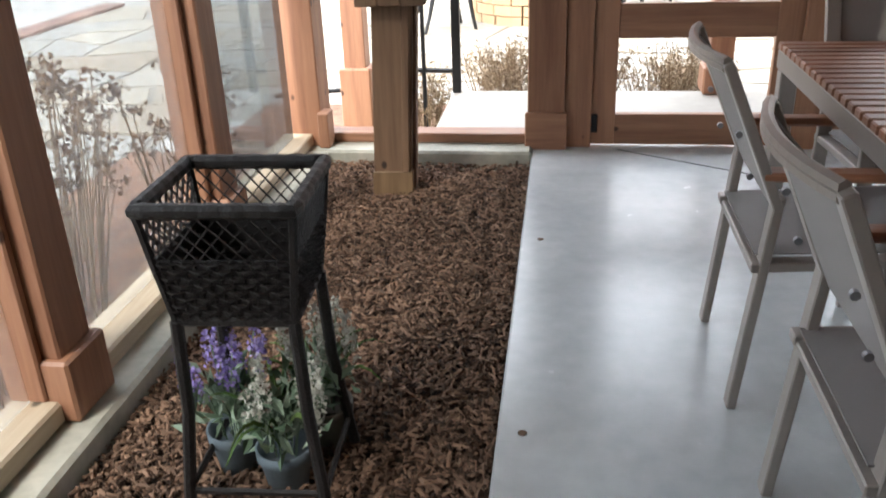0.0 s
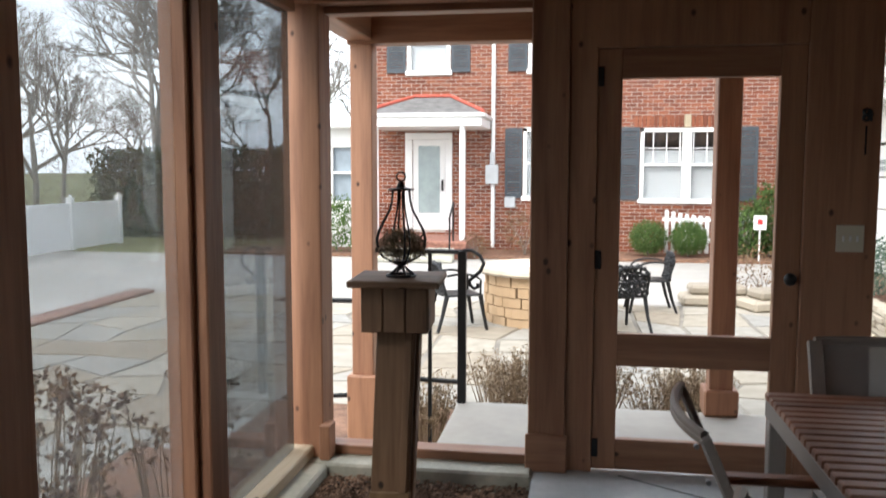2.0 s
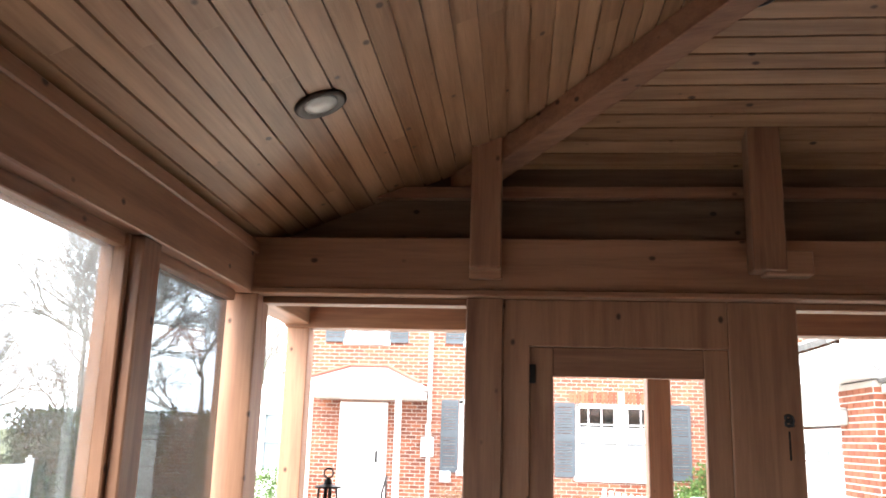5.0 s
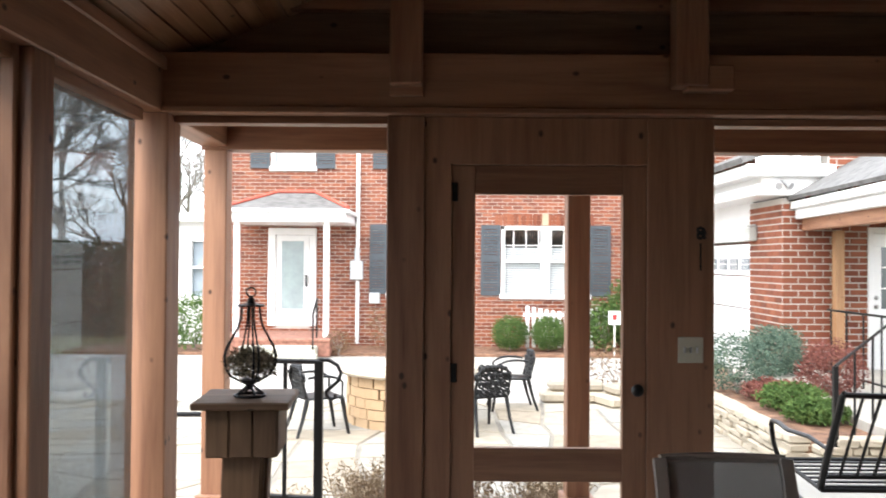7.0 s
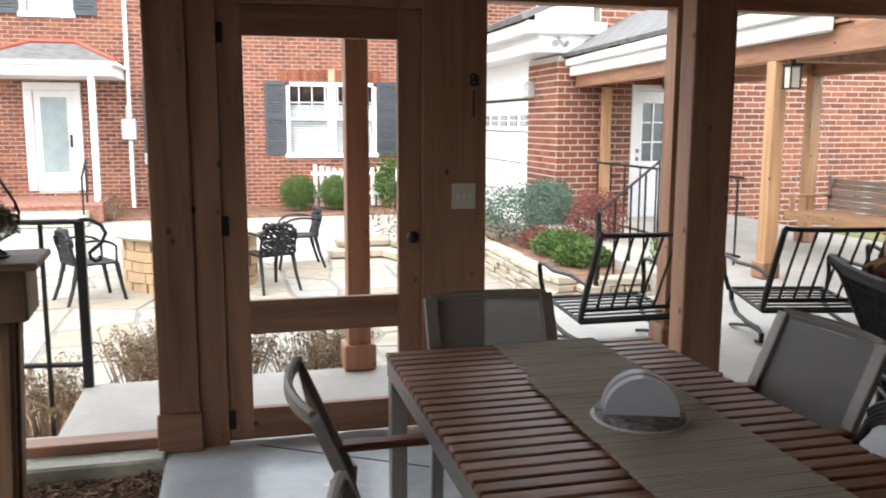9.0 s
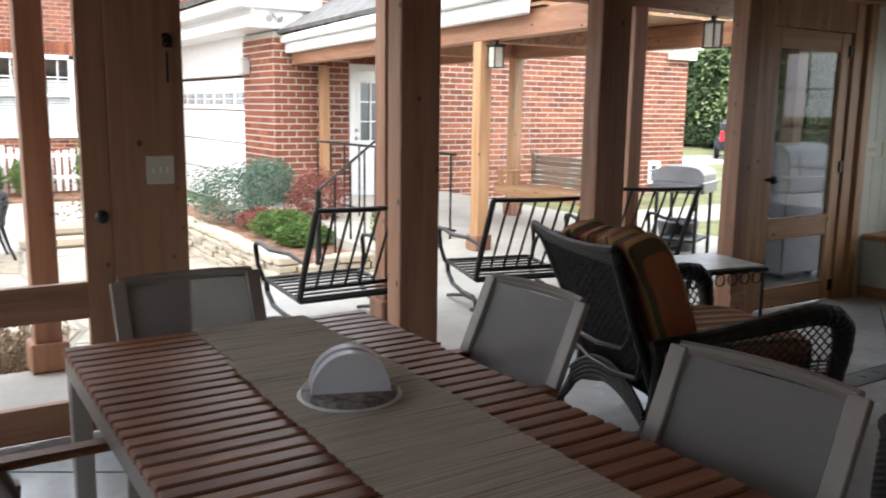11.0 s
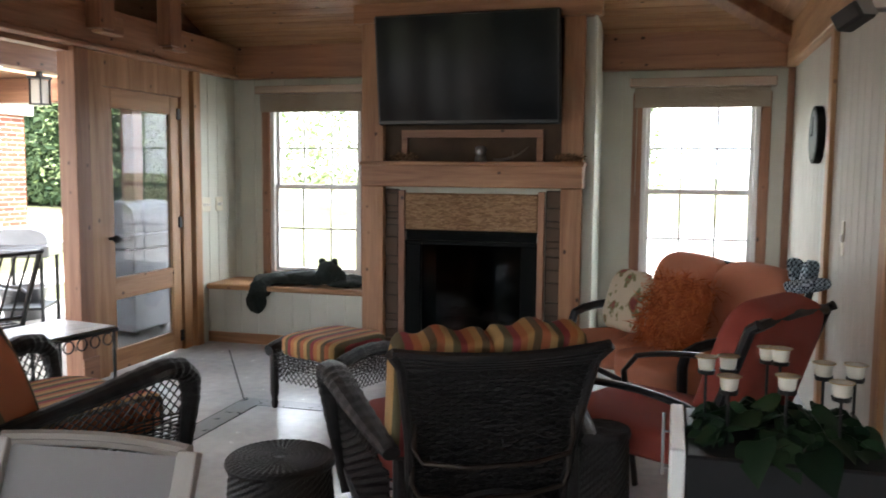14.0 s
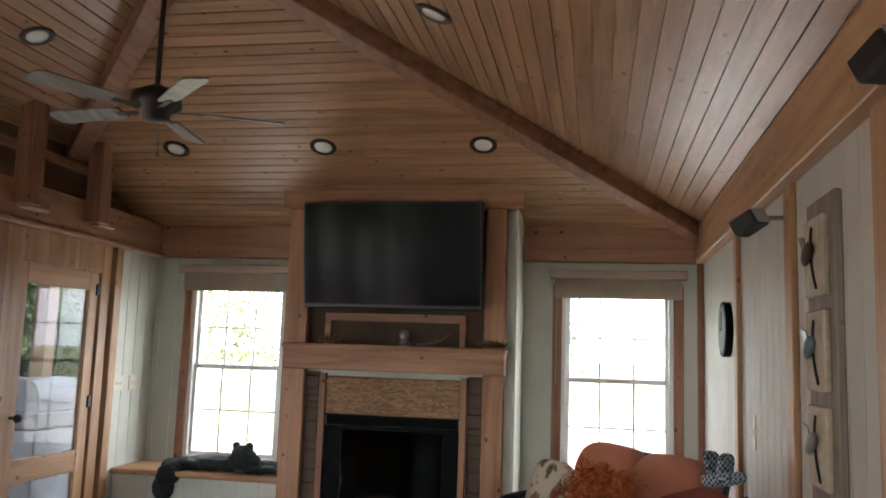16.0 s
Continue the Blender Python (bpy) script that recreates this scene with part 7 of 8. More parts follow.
        part("back_brace", bm, brace_metal, e, "bent bronze tube brace")
    bm = bmesh.new()
    rounded(bm, -0.30, -0.375, 0.30, 0.46, 0.375, 0.485, 6.0, 10)
    part("seat_cushion", bm, seat_mat, e, "", True)
    ang = math.degrees(math.atan2(lean, zt - zb_))
    tilt = Matrix.Translation((xb + 0.05, 0, zb_ + 0.14)) @ pose(0, 0, 0, 0, -ang, 0)
    hgt = (zt - zb_) - 0.085
    for s in (-1, 1):
        bm = bmesh.new()
        rounded(bm, -0.02, -0.012 if s > 0 else -W - 0.03, 0.02, 0.17, W + 0.03 if s > 0 else 0.012, hgt + (0.018 if s < 0 else 0.0), 5.2, 14, tilt, sag=lambda u: (0.012 * math.sin(u.y * 9) * (u.z > 0.3) - 0.055 * max(0, u.z) ** 3, 0, 0.012 * math.sin(u.y * 7 + 1) * (u.z > 0)))
        part("back_cushion", bm, stripe_y, e, "striped rust and gold back cushion", True)
    return e


brace_metal = plain("aged_bronze_tube", (0.045, 0.033, 0.026), 0.35, 0.7, vary=0.2)
wicker_armchair((3.55, 3.03, 0), -15, "dark wicker armchair with striped cushions by the screens", stripe_y, 0.25, 0.905)
wicker_armchair((3.85, 1.20, 0), 29, "dark wicker armchair with a striped back and red seat", red_cloth, 0.15, 0.865)

ot = thing("wicker_ottoman", "dark wicker ottoman with a striped cushion", "ottoman", (5.42, 2.42, 0), -20)
for x in (-0.24, 0.24):
    for y in (-0.28, 0.28):
        bm = bmesh.new()
        turned(bm, [(0.014, 0.0), (0.024, 0.03), (0.018, 0.06), (0.028, 0.10), (0.028, 0.34)], 10, (x, y, 0))
        part("leg", bm, wicker_dark, ot)
for a, b in (((-0.25, -0.29), (0.25, -0.29)), ((0.25, -0.29), (0.25, 0.29)), ((0.25, 0.29), (-0.25, 0.29)), ((-0.25, 0.29), (-0.25, -0.29))):
    bm = bmesh.new()
    weave_panel(bm, (*a, 0.26), (*b, 0.26), (*a, 0.38), (*b, 0.38), 14, 7, 0.005)
    part("side_panel", bm, wicker_dark, ot)
    bm = bmesh.new()
    weave_panel(bm, (*a, 0.18), (*b, 0.18), (*a, 0.26), (*b, 0.26), 14, 2, 0.004, True)
    part("lattice", bm, wicker_dark, ot)
for y in (-0.29, 0.29):
    bm = bmesh.new()
    tube(bm, arc((-0.27, y * 1.02, 0.36), (0, y * 1.06, 0.45), (0.27, y * 1.02, 0.36), 10), [0.04 + 0.003 * (q % 2) for q in range(11)], 10)
    part("rolled_end", bm, wicker_dark, ot)
bm = bmesh.new()
rounded(bm, -0.27, -0.25, 0.33, 0.27, 0.25, 0.475, 5.0, 14)
part("cushion", bm, stripe_y, ot, "striped rust and gold cushion", True)


def wicker_stool(at, r, h, label):
    e = thing("wicker_stool", label, "stool", at, 0, "wicker drum stools")
    bm = bmesh.new()
    n, rows = 96, 34
    rings = []
    for j in range(rows + 1):
        z = 0.012 + (h - 0.035) * j / rows
        q = r * (0.93 + 0.07 * math.sin(math.pi * min(1, 0.25 + 0.75 * j / rows)))
        rings.append([bm.verts.new(((q + 0.0022 * (-1) ** (j + k // 2)) * math.cos(2 * math.pi * k / n), (q + 0.0022 * (-1) ** (j + k // 2)) * math.sin(2 * math.pi * k / n), z)) for k in range(n)])
    for a, b in zip(rings, rings[1:]):
        for k in range(n):
            bm.faces.new((a[k], a[(k + 1) % n], b[(k + 1) % n], b[k]))
    bm.faces.new(rings[0][::-1])
    part("body", bm, wicker_dark, e, "tight woven drum side")
    bm = bmesh.new()
    rings = []
    steps = [(1.0, -0.03), (1.015, -0.018), (0.99, -0.006)] + [(0.94 - 0.05 * j, 0.0015 * (-1) ** j) for j in range(18)]
    for j, (q, z) in enumerate(steps):
        rings.append([bm.verts.new((q * r * math.cos(2 * math.pi * k / n), q * r * math.sin(2 * math.pi * k / n), h + z + 0.0016 * (-1) ** (j + k) * q)) for k in range(n)])
    for a, b in zip(rings, rings[1:]):
        for k in range(n):
            bm.faces.new((a[k], a[(k + 1) % n], b[(k + 1) % n], b[k]))
    bm.faces.new(rings[-1])
    part("top", bm, wicker_dark, e, "woven round top")
    bm = bmesh.new()
    tube(bm, [(r * 0.985 * math.cos(t), r * 0.985 * math.sin(t), 0.014) for t in [i * math.pi / 24 for i in range(48)]], 0.014, 6, True)
    part("base_rim", bm, wicker_dark, e)


wicker_stool((3.31, 1.745, 0), 0.195, 0.45, "round dark wicker drum stool beside the armchair")
wicker_stool((3.765, 0.645, 0), 0.112, 0.52, "round dark wicker side stool by the red chair")

sd = thing("side_table", "small black iron side table with a pale stone top", "side table", (4.69, 3.93, 0), -9)
part("top", boxes((-0.30, -0.24, 0.515, 0.30, 0.24, 0.53), bevel=0.004), plain("speckled_stone", (0.42, 0.41, 0.39), 0.35, vary=0.3, scale=90), sd, "pale speckled stone top")
part("frame", boxes((-0.31, -0.25, 0.495, 0.31, -0.235, 0.515), (-0.31, 0.235, 0.495, 0.31, 0.25, 0.515), (-0.31, -0.235, 0.495, -0.295, 0.235, 0.515), (0.295, -0.235, 0.495, 0.31, 0.235, 0.515)), black_metal, sd)
for x in (-0.29, 0.29):
    for y in (-0.23, 0.23):
        bm = bmesh.new()
        tube(bm, [(x, y, 0.5), (x, y, 0.1), (x * 1.05, y * 1.05, 0)], 0.011, 6)
        part("leg", bm, black_metal, sd)
bm = bmesh.new()
for y in (-0.23, 0.23):
    for k in range(6):
        c = Vector((-0.24 + k * 0.096, y, 0.455))
        tube(bm, [c + Vector((0.036 * math.cos(t), 0, 0.036 * math.sin(t))) for t in [q * math.pi / 5 for q in range(10)]], 0.005, 4, True)
part("scrollwork", bm, black_metal, sd, "row of iron rings")

# ---- fireplace ----
fp = struct("chimney_breast", boxes((6.97, 1.00, 0.0, XR, 1.52, 3.02), (6.97, 2.32, 0.0, XR, 2.80, 3.02), (6.97, 1.52, 0.92, XR, 2.32, 3.02), (6.97, 1.52, 0.0, XR, 2.32, 0.16), (7.38, 1.52, 0.16, XR, 2.32, 0.92)), siding, "boxed chimney breast at the far wall", "wall")
hearth_z = wood("stained_fir_z", (0.19, 0.080, 0.036), (0.44, 0.232, 0.12), "Z")
hearth_y = wood("stained_fir_y", (0.19, 0.080, 0.036), (0.44, 0.232, 0.12), "Y")
fire = thing("fireplace", "stone fireplace with a cedar surround and mantel", "fireplace", (6.97, 0, 0))
for y0, y1 in ((2.62, 2.80), (1.06, 1.22)):
    part("pilaster", boxes((-0.07, y0, 0.0, 0.0, y1, 2.62), bevel=0.006), hearth_z, fire, "fir pilaster board")
part("top_board", boxes((-0.10, 0.94, 2.62, 0.02, 2.86, 2.80), bevel=0.008), hearth_y, fire, "fir header board")
part("side_board", boxes((-0.05, 0.975, 0.0, 0.53, 0.998, 2.62), bevel=0.003), siding, fire)
part("mantel", boxes((-0.24, 1.04, 1.36, 0.0, 2.74, 1.54), (-0.25, 1.03, 1.52, 0.0, 2.75, 1.555), bevel=0.008), hearth_y, fire, "thick fir mantel shelf")
part("niche_frame", boxes((-0.04, 1.36, 1.74, 0.0, 2.48, 1.80), (-0.04, 1.36, 1.556, 0.0, 1.41, 1.74), (-0.04, 2.43, 1.556, 0.0, 2.48, 1.74), bevel=0.004), cedar_y, fire)
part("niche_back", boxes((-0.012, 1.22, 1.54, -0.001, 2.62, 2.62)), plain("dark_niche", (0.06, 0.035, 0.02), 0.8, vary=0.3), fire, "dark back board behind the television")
for y0, y1 in ((2.45, 2.50), (1.34, 1.39)):
    part("inner_frame", boxes((-0.05, y0, 0.0, 0.0, y1, 1.33), bevel=0.004), cedar_z, fire)
carved, cn, cl, cb_ = material("carved_stone", 0.85)
cno = cn.new("ShaderNodeTexNoise")
cno.inputs["Scale"].default_value, cno.inputs["Detail"].default_value, cno.inputs["Distortion"].default_value = 14, 6, 1.2
ccr = ramp(cn, [(0.4, (0.22, 0.12, 0.06)), (0.6, (0.40, 0.25, 0.14))])
cbp = cn.new("ShaderNodeBump")
cbp.inputs["Distance"].default_value = 0.02
cl.new(cno.outputs["Fac"], ccr.inputs[0]), cl.new(ccr.outputs[0], cb_.inputs["Base Color"]), cl.new(cno.outputs["Fac"], cbp.inputs["Height"]), cl.new(cbp.outputs[0], cb_.inputs["Normal"])
part("lintel_stone", boxes((-0.04, 1.39, 1.02, 0.0, 2.45, 1.31), bevel=0.01), carved, fire, "rough tan stone lintel")
rng = random.Random(44)
slate_bed = plain("dark_mortar", (0.03, 0.026, 0.023), 0.9)
slate = brick_material("slate_stone", (0.018, 0.017, 0.018), (0.085, 0.055, 0.038), (0.20, 0.155, 0.115))
for y0, y1 in ((1.22, 1.335), (2.505, 2.62)):
    part("mortar_bed", boxes((-0.006, y0 + 0.001, 0.0, -0.001, y1 - 0.001, 1.34)), slate_bed, fire, "dark mortar bed")
    z = 0.0
    while z < 1.33:
        h = min(rng.choice((0.05, 0.07, 0.10, 0.15)), 1.34 - z)
        d = rng.uniform(0.01, 0.035)
        part("stone", boxes((-d, y0 + 0.003, z, 0.0, y1 - 0.003, z + h - 0.006), bevel=0.005), slate, fire, "")
        z += h
black_matte = plain("firebox_black", (0.007, 0.008, 0.008), 0.7, 0.0, vary=0.2, spec=0.06)
fb = part("firebox", boxes((-0.03, 1.39, 0.905, 0.0, 2.45, 0.935), (-0.03, 1.39, 0.06, 0.0, 1.52, 0.905), (-0.03, 2.32, 0.06, 0.0, 2.45, 0.905), (-0.03, 1.52, 0.06, 0.0, 2.32, 0.16), (-0.03, 1.39, 1.008, 0.0, 2.45, 1.02), bevel=0.004), black_matte, fire, "black gas firebox frame")
part("lining", boxes((0.395, 1.53, 0.17, 0.405, 2.31, 0.91), (0.0, 1.522, 0.162, 0.405, 1.53, 0.918), (0.0, 2.31, 0.162, 0.405, 2.318, 0.918), (0.0, 1.53, 0.91, 0.405, 2.31, 0.918), (0.0, 1.53, 0.162, 0.405, 2.31, 0.17)), black_matte, fb)
gp = part("glass_front", boxes((-0.012, 1.525, 0.162, -0.008, 2.315, 0.903)), glass("smoked_fire_glass", (0.35, 0.35, 0.35), 0.0, -0.02), fb)
gp.visible_shadow = False
part("louvre_backing", boxes((-0.006, 1.40, 0.936, -0.001, 2.44, 1.007)), black_matte, fb)
for k in range(4):
    part("louvre", boxes((-0.042, 1.41, 0.943 + k * 0.017, -0.012, 2.43, 0.952 + k * 0.017)), black_matte, fb)
log_mat = plain("charred_log", (0.10, 0.075, 0.055), 0.9, vary=0.6, scale=60, bump=0.8)
for a, b, r in (((0.18, 1.66, 0.23), (0.14, 2.18, 0.26), 0.05), ((0.10, 1.74, 0.32), (0.24, 2.02, 0.30), 0.04), ((0.2, 2.12, 0.34), (0.1, 1.86, 0.36), 0.035)):
    bm = bmesh.new()
    tube(bm, arc(a, (Vector(a) + Vector(b)) / 2 + Vector((0.02, 0, 0.03)), b, 6), [r, r * 1.1, r * 0.95, r, r * 1.08, r * 0.95, r * 0.9], 10)
    part("log", bm, log_mat, fb, "charred gas log")
part("hearth_edge", boxes((-0.08, 1.22, 0.0, -0.0301, 2.62, 0.05), bevel=0.005), slate, fire)
tv = thing("television", "large black flat television over the mantel", "television", (6.78, 1.925, 2.24))
tvm = pose(0, 0, 0, 0, -7.5, -2)
bm = bmesh.new()
box(bm, -0.03, -0.71, -0.41, 0.03, 0.71, 0.41, 0.012, tvm)
part("case", bm, plain("tv_plastic", (0.012, 0.012, 0.013), 0.3), tv)
bm = bmesh.new()
box(bm, -0.034, -0.69, -0.375, -0.0305, 0.69, 0.395, 0, tvm)
part("screen", bm, plain("tv_screen", (0.006, 0.007, 0.009), 0.12, spec=0.1, vary=0.05), tv, "glossy dark screen")
part("wall_bracket", boxes((0.0, -0.15, -0.15, 0.178, 0.15, 0.15)), black_metal, tv)
for y, r, h, lb, mt in ((1.82, 0.045, 0.12, "small chrome snow globe ornament", steel), ):
    o = thing("ornament", lb + " on the mantel", "ornament", (6.84, y, 1.555))
    bm = bmesh.new()
    turned(bm, [(r, 0), (r * 0.9, h * 0.35), (r * 0.6, h * 0.4), (r * 0.95, h * 0.6), (r * 0.9, h * 0.9), (0.01, h)], 18)
    part("body", bm, mt, o, "", True)
rng = random.Random(15)
for y in (2.42, 1.15):
    o = thing("pinecone_cluster", "dark pine cone and twig cluster on the mantel", "decoration", (6.84, y, 1.555), 0, "mantel clusters")
    lm = new("scales", leaves_mesh("scales", 260, in_blob(0.06, 0.11, 0.03, 0.3, 0.3), 0.025, dry_leaf, rng))
    lm.parent = o
an = thing("antler", "dark curved antler lying on the mantel", "antler", (6.84, 1.60, 1.556))
bm = bmesh.new()
tube(bm, arc((0, 0.12, 0.01), (0.0, -0.05, 0.01), (0, -0.14, 0.11), 8), [0.012, 0.012, 0.011, 0.01, 0.009, 0.008, 0.006, 0.005, 0.002], 6)
tube(bm, [(0, -0.02, 0.02), (0.0, -0.03, 0.08)], [0.008, 0.002], 6)
part("beam", bm, plain("antler_bone", (0.10, 0.07, 0.05), 0.5), an)

# ---- bench with a plush throw ----
bn = thing("window_bench", "built in window bench with a fir seat", "bench", (7.0, 3.535, 0))
for k in range(9):
    part("board", boxes((0.0, -0.71 + k * 0.158 + 0.002, 0.09, 0.03, -0.71 + (k + 1) * 0.158 - 0.002, 0.46)), siding, bn)
part("base_trim", boxes((-0.015, -0.715, 0.0, 0.02, 0.71, 0.09), bevel=0.004), fir_y, bn)
part("body", boxes((0.03, -0.71, 0.0, 0.495, 0.70, 0.46)), siding, bn)
part("seat", boxes((-0.04, -0.72, 0.46, 0.497, 0.712, 0.505), bevel=0.01), fir_y, bn, "fir bench seat")
fur = plain("black_fur", (0.012, 0.018, 0.014), 0.95, vary=0.5, scale=200, bump=1.0)
pl = thing("plush_bear", "black furry plush bear lying on the bench", "plush toy", (7.10, 3.34, 0.505))
bm = bmesh.new()
for c, s in (((0.08, 0.08, 0.06), (0.13, 0.26, 0.065)), ((0.04, 0.30, 0.045), (0.12, 0.17, 0.05)), ((-0.02, 0.40, 0.03), (0.09, 0.12, 0.05)), ((-0.105, 0.41, -0.03), (0.055, 0.11, 0.08)), ((-0.115, 0.44, -0.13), (0.045, 0.09, 0.11)), ((0.22, 0.42, 0.03), (0.07, 0.22, 0.04)), ((0.02, -0.16, 0.11), (0.10, 0.11, 0.105)), ((0.0, -0.25, 0.085), (0.06, 0.07, 0.055)), ((0.04, -0.10, 0.205), (0.025, 0.032, 0.03)), ((0.04, -0.21, 0.205), (0.025, 0.032, 0.03)), ((0.0, -0.30, 0.035), (0.06, 0.17, 0.035)), ((0.14, -0.38, 0.045), (0.07, 0.14, 0.05))):
    bmesh.ops.create_icosphere(bm, subdivisions=4, radius=1, matrix=Matrix.Translation(c) @ Matrix.Diagonal((*s, 1)))
for v in bm.verts:
    v.co += Vector((noise.noise(v.co * 40), noise.noise(v.co * 40 + Vector((5, 0, 0))), noise.noise(v.co * 40 + Vector((0, 7, 0))))) * 0.008
    v.co += Vector((noise.noise(v.co * 11), noise.noise(v.co * 11 + Vector((5, 0, 0))), noise.noise(v.co * 11 + Vector((0, 7, 0))))) * 0.016
part("body", bm, fur, pl, "", True)

# ---- blinds over the windows ----
shade_mat = plain("bamboo_blind", (0.36, 0.30, 0.23), 0.8, vary=0.15)
valance_mat = wood("limed_wood", (0.34, 0.25, 0.19), (0.50, 0.39, 0.31), "Y", 0.3, False)
for k, (a, b) in enumerate(((3.03, 3.90), (-0.22, 0.66))):
    e = thing("roll_blind", "rolled up tan woven blind above the window", "blind", (7.455, 0, 0), 0, "window blinds")
    part("valance", boxes((-0.06, a - 0.10, 2.145, 0.02, b + 0.10, 2.215), bevel=0.006), valance_mat, e, "pale wood blind valance")
    bm = bmesh.new()
    for i in range(10):
        box(bm, -0.03 - 0.004 * (i % 2), a - 0.06, 1.99 + i * 0.0155, 0.0, b + 0.06, 2.003 + i * 0.0155)
    part("slats", bm, shade_mat, e)
    bm = bmesh.new()
    tube(bm, [(-0.04, b + 0.04, 2.1), (-0.04, b + 0.04, 1.3)], 0.004, 5)
    part("cord", bm, shade_mat, e)

# ---- ceiling fan and downlights ----
fan = thing("ceiling_fan", "dark bronze ceiling fan with five blades", "ceiling fan", (4.46, 2.63, 2.67), 0)
fan_metal = plain("dark_bronze", (0.035, 0.025, 0.02), 0.35, 0.6, vary=0.1)
bm = bmesh.new()
tube(bm, [(0, 0, 0.14), (0, 0, RZ - 2.67 - 0.08)], 0.014, 8)
part("rod", bm, fan_metal, fan)
bm = bmesh.new()
turned(bm, [(0.02, -0.03), (0.07, -0.02), (0.08, 0.02), (0.13, 0.05), (0.13, 0.11), (0.06, 0.15), (0.02, 0.17)], 24)
part("motor", bm, fan_metal, fan, "", True)
blade_m = wood("fan_blade", (0.06, 0.052, 0.045), (0.24, 0.235, 0.21), "X", 0.3, False)
for k in range(5):
    a = 72 * k + 9
    m = pose(0, 0, 0.035, 0, 0, a) @ pose(0, 0, 0, 12, 0, 0)
    bm = bmesh.new()
    outline = [(0.20, -0.045), (0.24, -0.055), (0.61, -0.068), (0.642, -0.060), (0.655, -0.03), (0.655, 0.03), (0.642, 0.060), (0.61, 0.068), (0.24, 0.055), (0.20, 0.045)]
    lo_, hi_ = ([bm.verts.new(m @ Vector((x, y, z))) for x, y in outline] for z in (-0.004, 0.004))
    bm.faces.new(lo_[::-1]), bm.faces.new(hi_)
    for q in range(len(outline)):
        r_ = (q + 1) % len(outline)
        bm.faces.new((lo_[q], lo_[r_], hi_[r_], hi_[q]))
    part("blade", bm, blade_m, fan)
    bm = bmesh.new()
    box(bm, 0.09, -0.02, -0.008, 0.24, 0.02, -0.0045, 0.002, m)
    part("blade_iron", bm, fan_metal, fan)
bm = bmesh.new()
tube(bm, [(0.05, 0, -0.02), (0.05, 0, -0.18)], 0.002, 4)
bmesh.ops.create_uvsphere(bm, u_segments=8, v_segments=6, radius=0.01, matrix=Matrix.Translation((0.05, 0, -0.19)))
part("pull_chain", bm, steel, fan)
lens_m = plain("frosted_lamp_lens", (0.75, 0.74, 0.70), 0.25, vary=0.05)


def downlight(axis, x, y):
    if axis in "LR":
        u = x - XE0 if axis == "L" else XE1 - x
        tilt = (0, -math.degrees(math.atan(PITCH)), 0) if axis == "L" else (0, math.degrees(math.atan(PITCH)), 0)
    else:
        u = y - YE0 if axis == "B" else YO - y
        tilt = (math.degrees(math.atan(PITCH)), 0, 0) if axis == "B" else (-math.degrees(math.atan(PITCH)), 0, 0)
    e = thing("downlight", "round recessed downlight with a bronze trim ring", "downlight", (0, 0, 0), 0, "ceiling downlights")
    e.matrix_basis = pose(x, y, EAVE + PITCH * u, *tilt)
    bm = bmesh.new()
    turned(bm, [(0.062, -0.001), (0.085, -0.016), (0.098, -0.010), (0.10, 0.004), (0.062, 0.004)], 28)
    part("trim_ring", bm, fan_metal, e, "", True)
    bm = bmesh.new()
    turned(bm, [(0.066, 0.0), (0.060, -0.012), (0.03, -0.02), (0.002, -0.022)], 24)
    part("lens", bm, lens_m, e, "", True)


for row in (("L", -0.46, 3.02), ("L", -0.49, 1.2), ("F", 1.22, 3.30), ("F", 4.80, 3.62), ("R", 6.32, 3.52), ("R", 6.32, 2.36), ("R", 6.32, 1.18), ("B", 4.55, 1.20)):
    downlight(*row)

# ---- back wall things ----
# the grille grey is lightened to carry the glare on its face
speaker_black, speaker_glare_grey = plain("speaker_black", (0.015, 0.015, 0.016), 0.4), plain("speaker_grille", (0.30, 0.31, 0.31), 0.5)
for at, yaw in (((4.36, -0.25, 2.10), 35), ((2.60, -0.25, 2.20), 20)):
    sp = thing("wall_speaker", "black loudspeaker on a swivel wall bracket", "speaker", at, 0, "wall speakers")
    sp.matrix_basis = pose(*at) @ Matrix.Diagonal((0.72, 1, 0.72, 1))
    tilt = pose(0, 0, 0, 0, 28, yaw)
    bm = bmesh.new()
    box(bm, -0.10, -0.042, -0.055, 0.06, 0.042, 0.055, 0.014, tilt)
    part("case", bm, speaker_black, sp)
    bm = bmesh.new()
    box(bm, -0.108, -0.037, -0.049, -0.1005, 0.037, 0.049, 0.004, tilt)
    part("grille", bm, speaker_glare_grey, sp, "speaker grille with glare painted into its grey")
    bm = bmesh.new()
    tube(bm, [(0.06, -0.02, 0.04), (0.10, -0.08, 0.06), (0.10, -0.20, 0.06)], 0.014, 6)
    part("bracket", bm, steel, sp)
ck = thing("wall_clock", "round black wall clock on the grey wall", "clock", (6.20, YB, 1.72))
bm = bmesh.new()
tube(bm, [(0, 0.0, 0), (0, 0.045, 0)], 0.175, 36)
part("case", bm, black_matte, ck)
bm = bmesh.new()
tube(bm, [(0, 0.0455, 0), (0, 0.048, 0)], 0.15, 36)
part("dial", bm, plain("dark_dial", (0.03, 0.032, 0.032), 0.5, spec=0.2), ck, "dark clock dial")
bm = bmesh.new()
box(bm, -0.006, 0.048, 0, 0.006, 0.052, 0.11)
box(bm, 0, 0.048, -0.006, 0.08, 0.052, 0.006)
part("pointer", bm, black_matte, ck)
sw1 = thing("light_switch", "narrow white wall switch plate", "switch", (5.34, YB, 1.15))
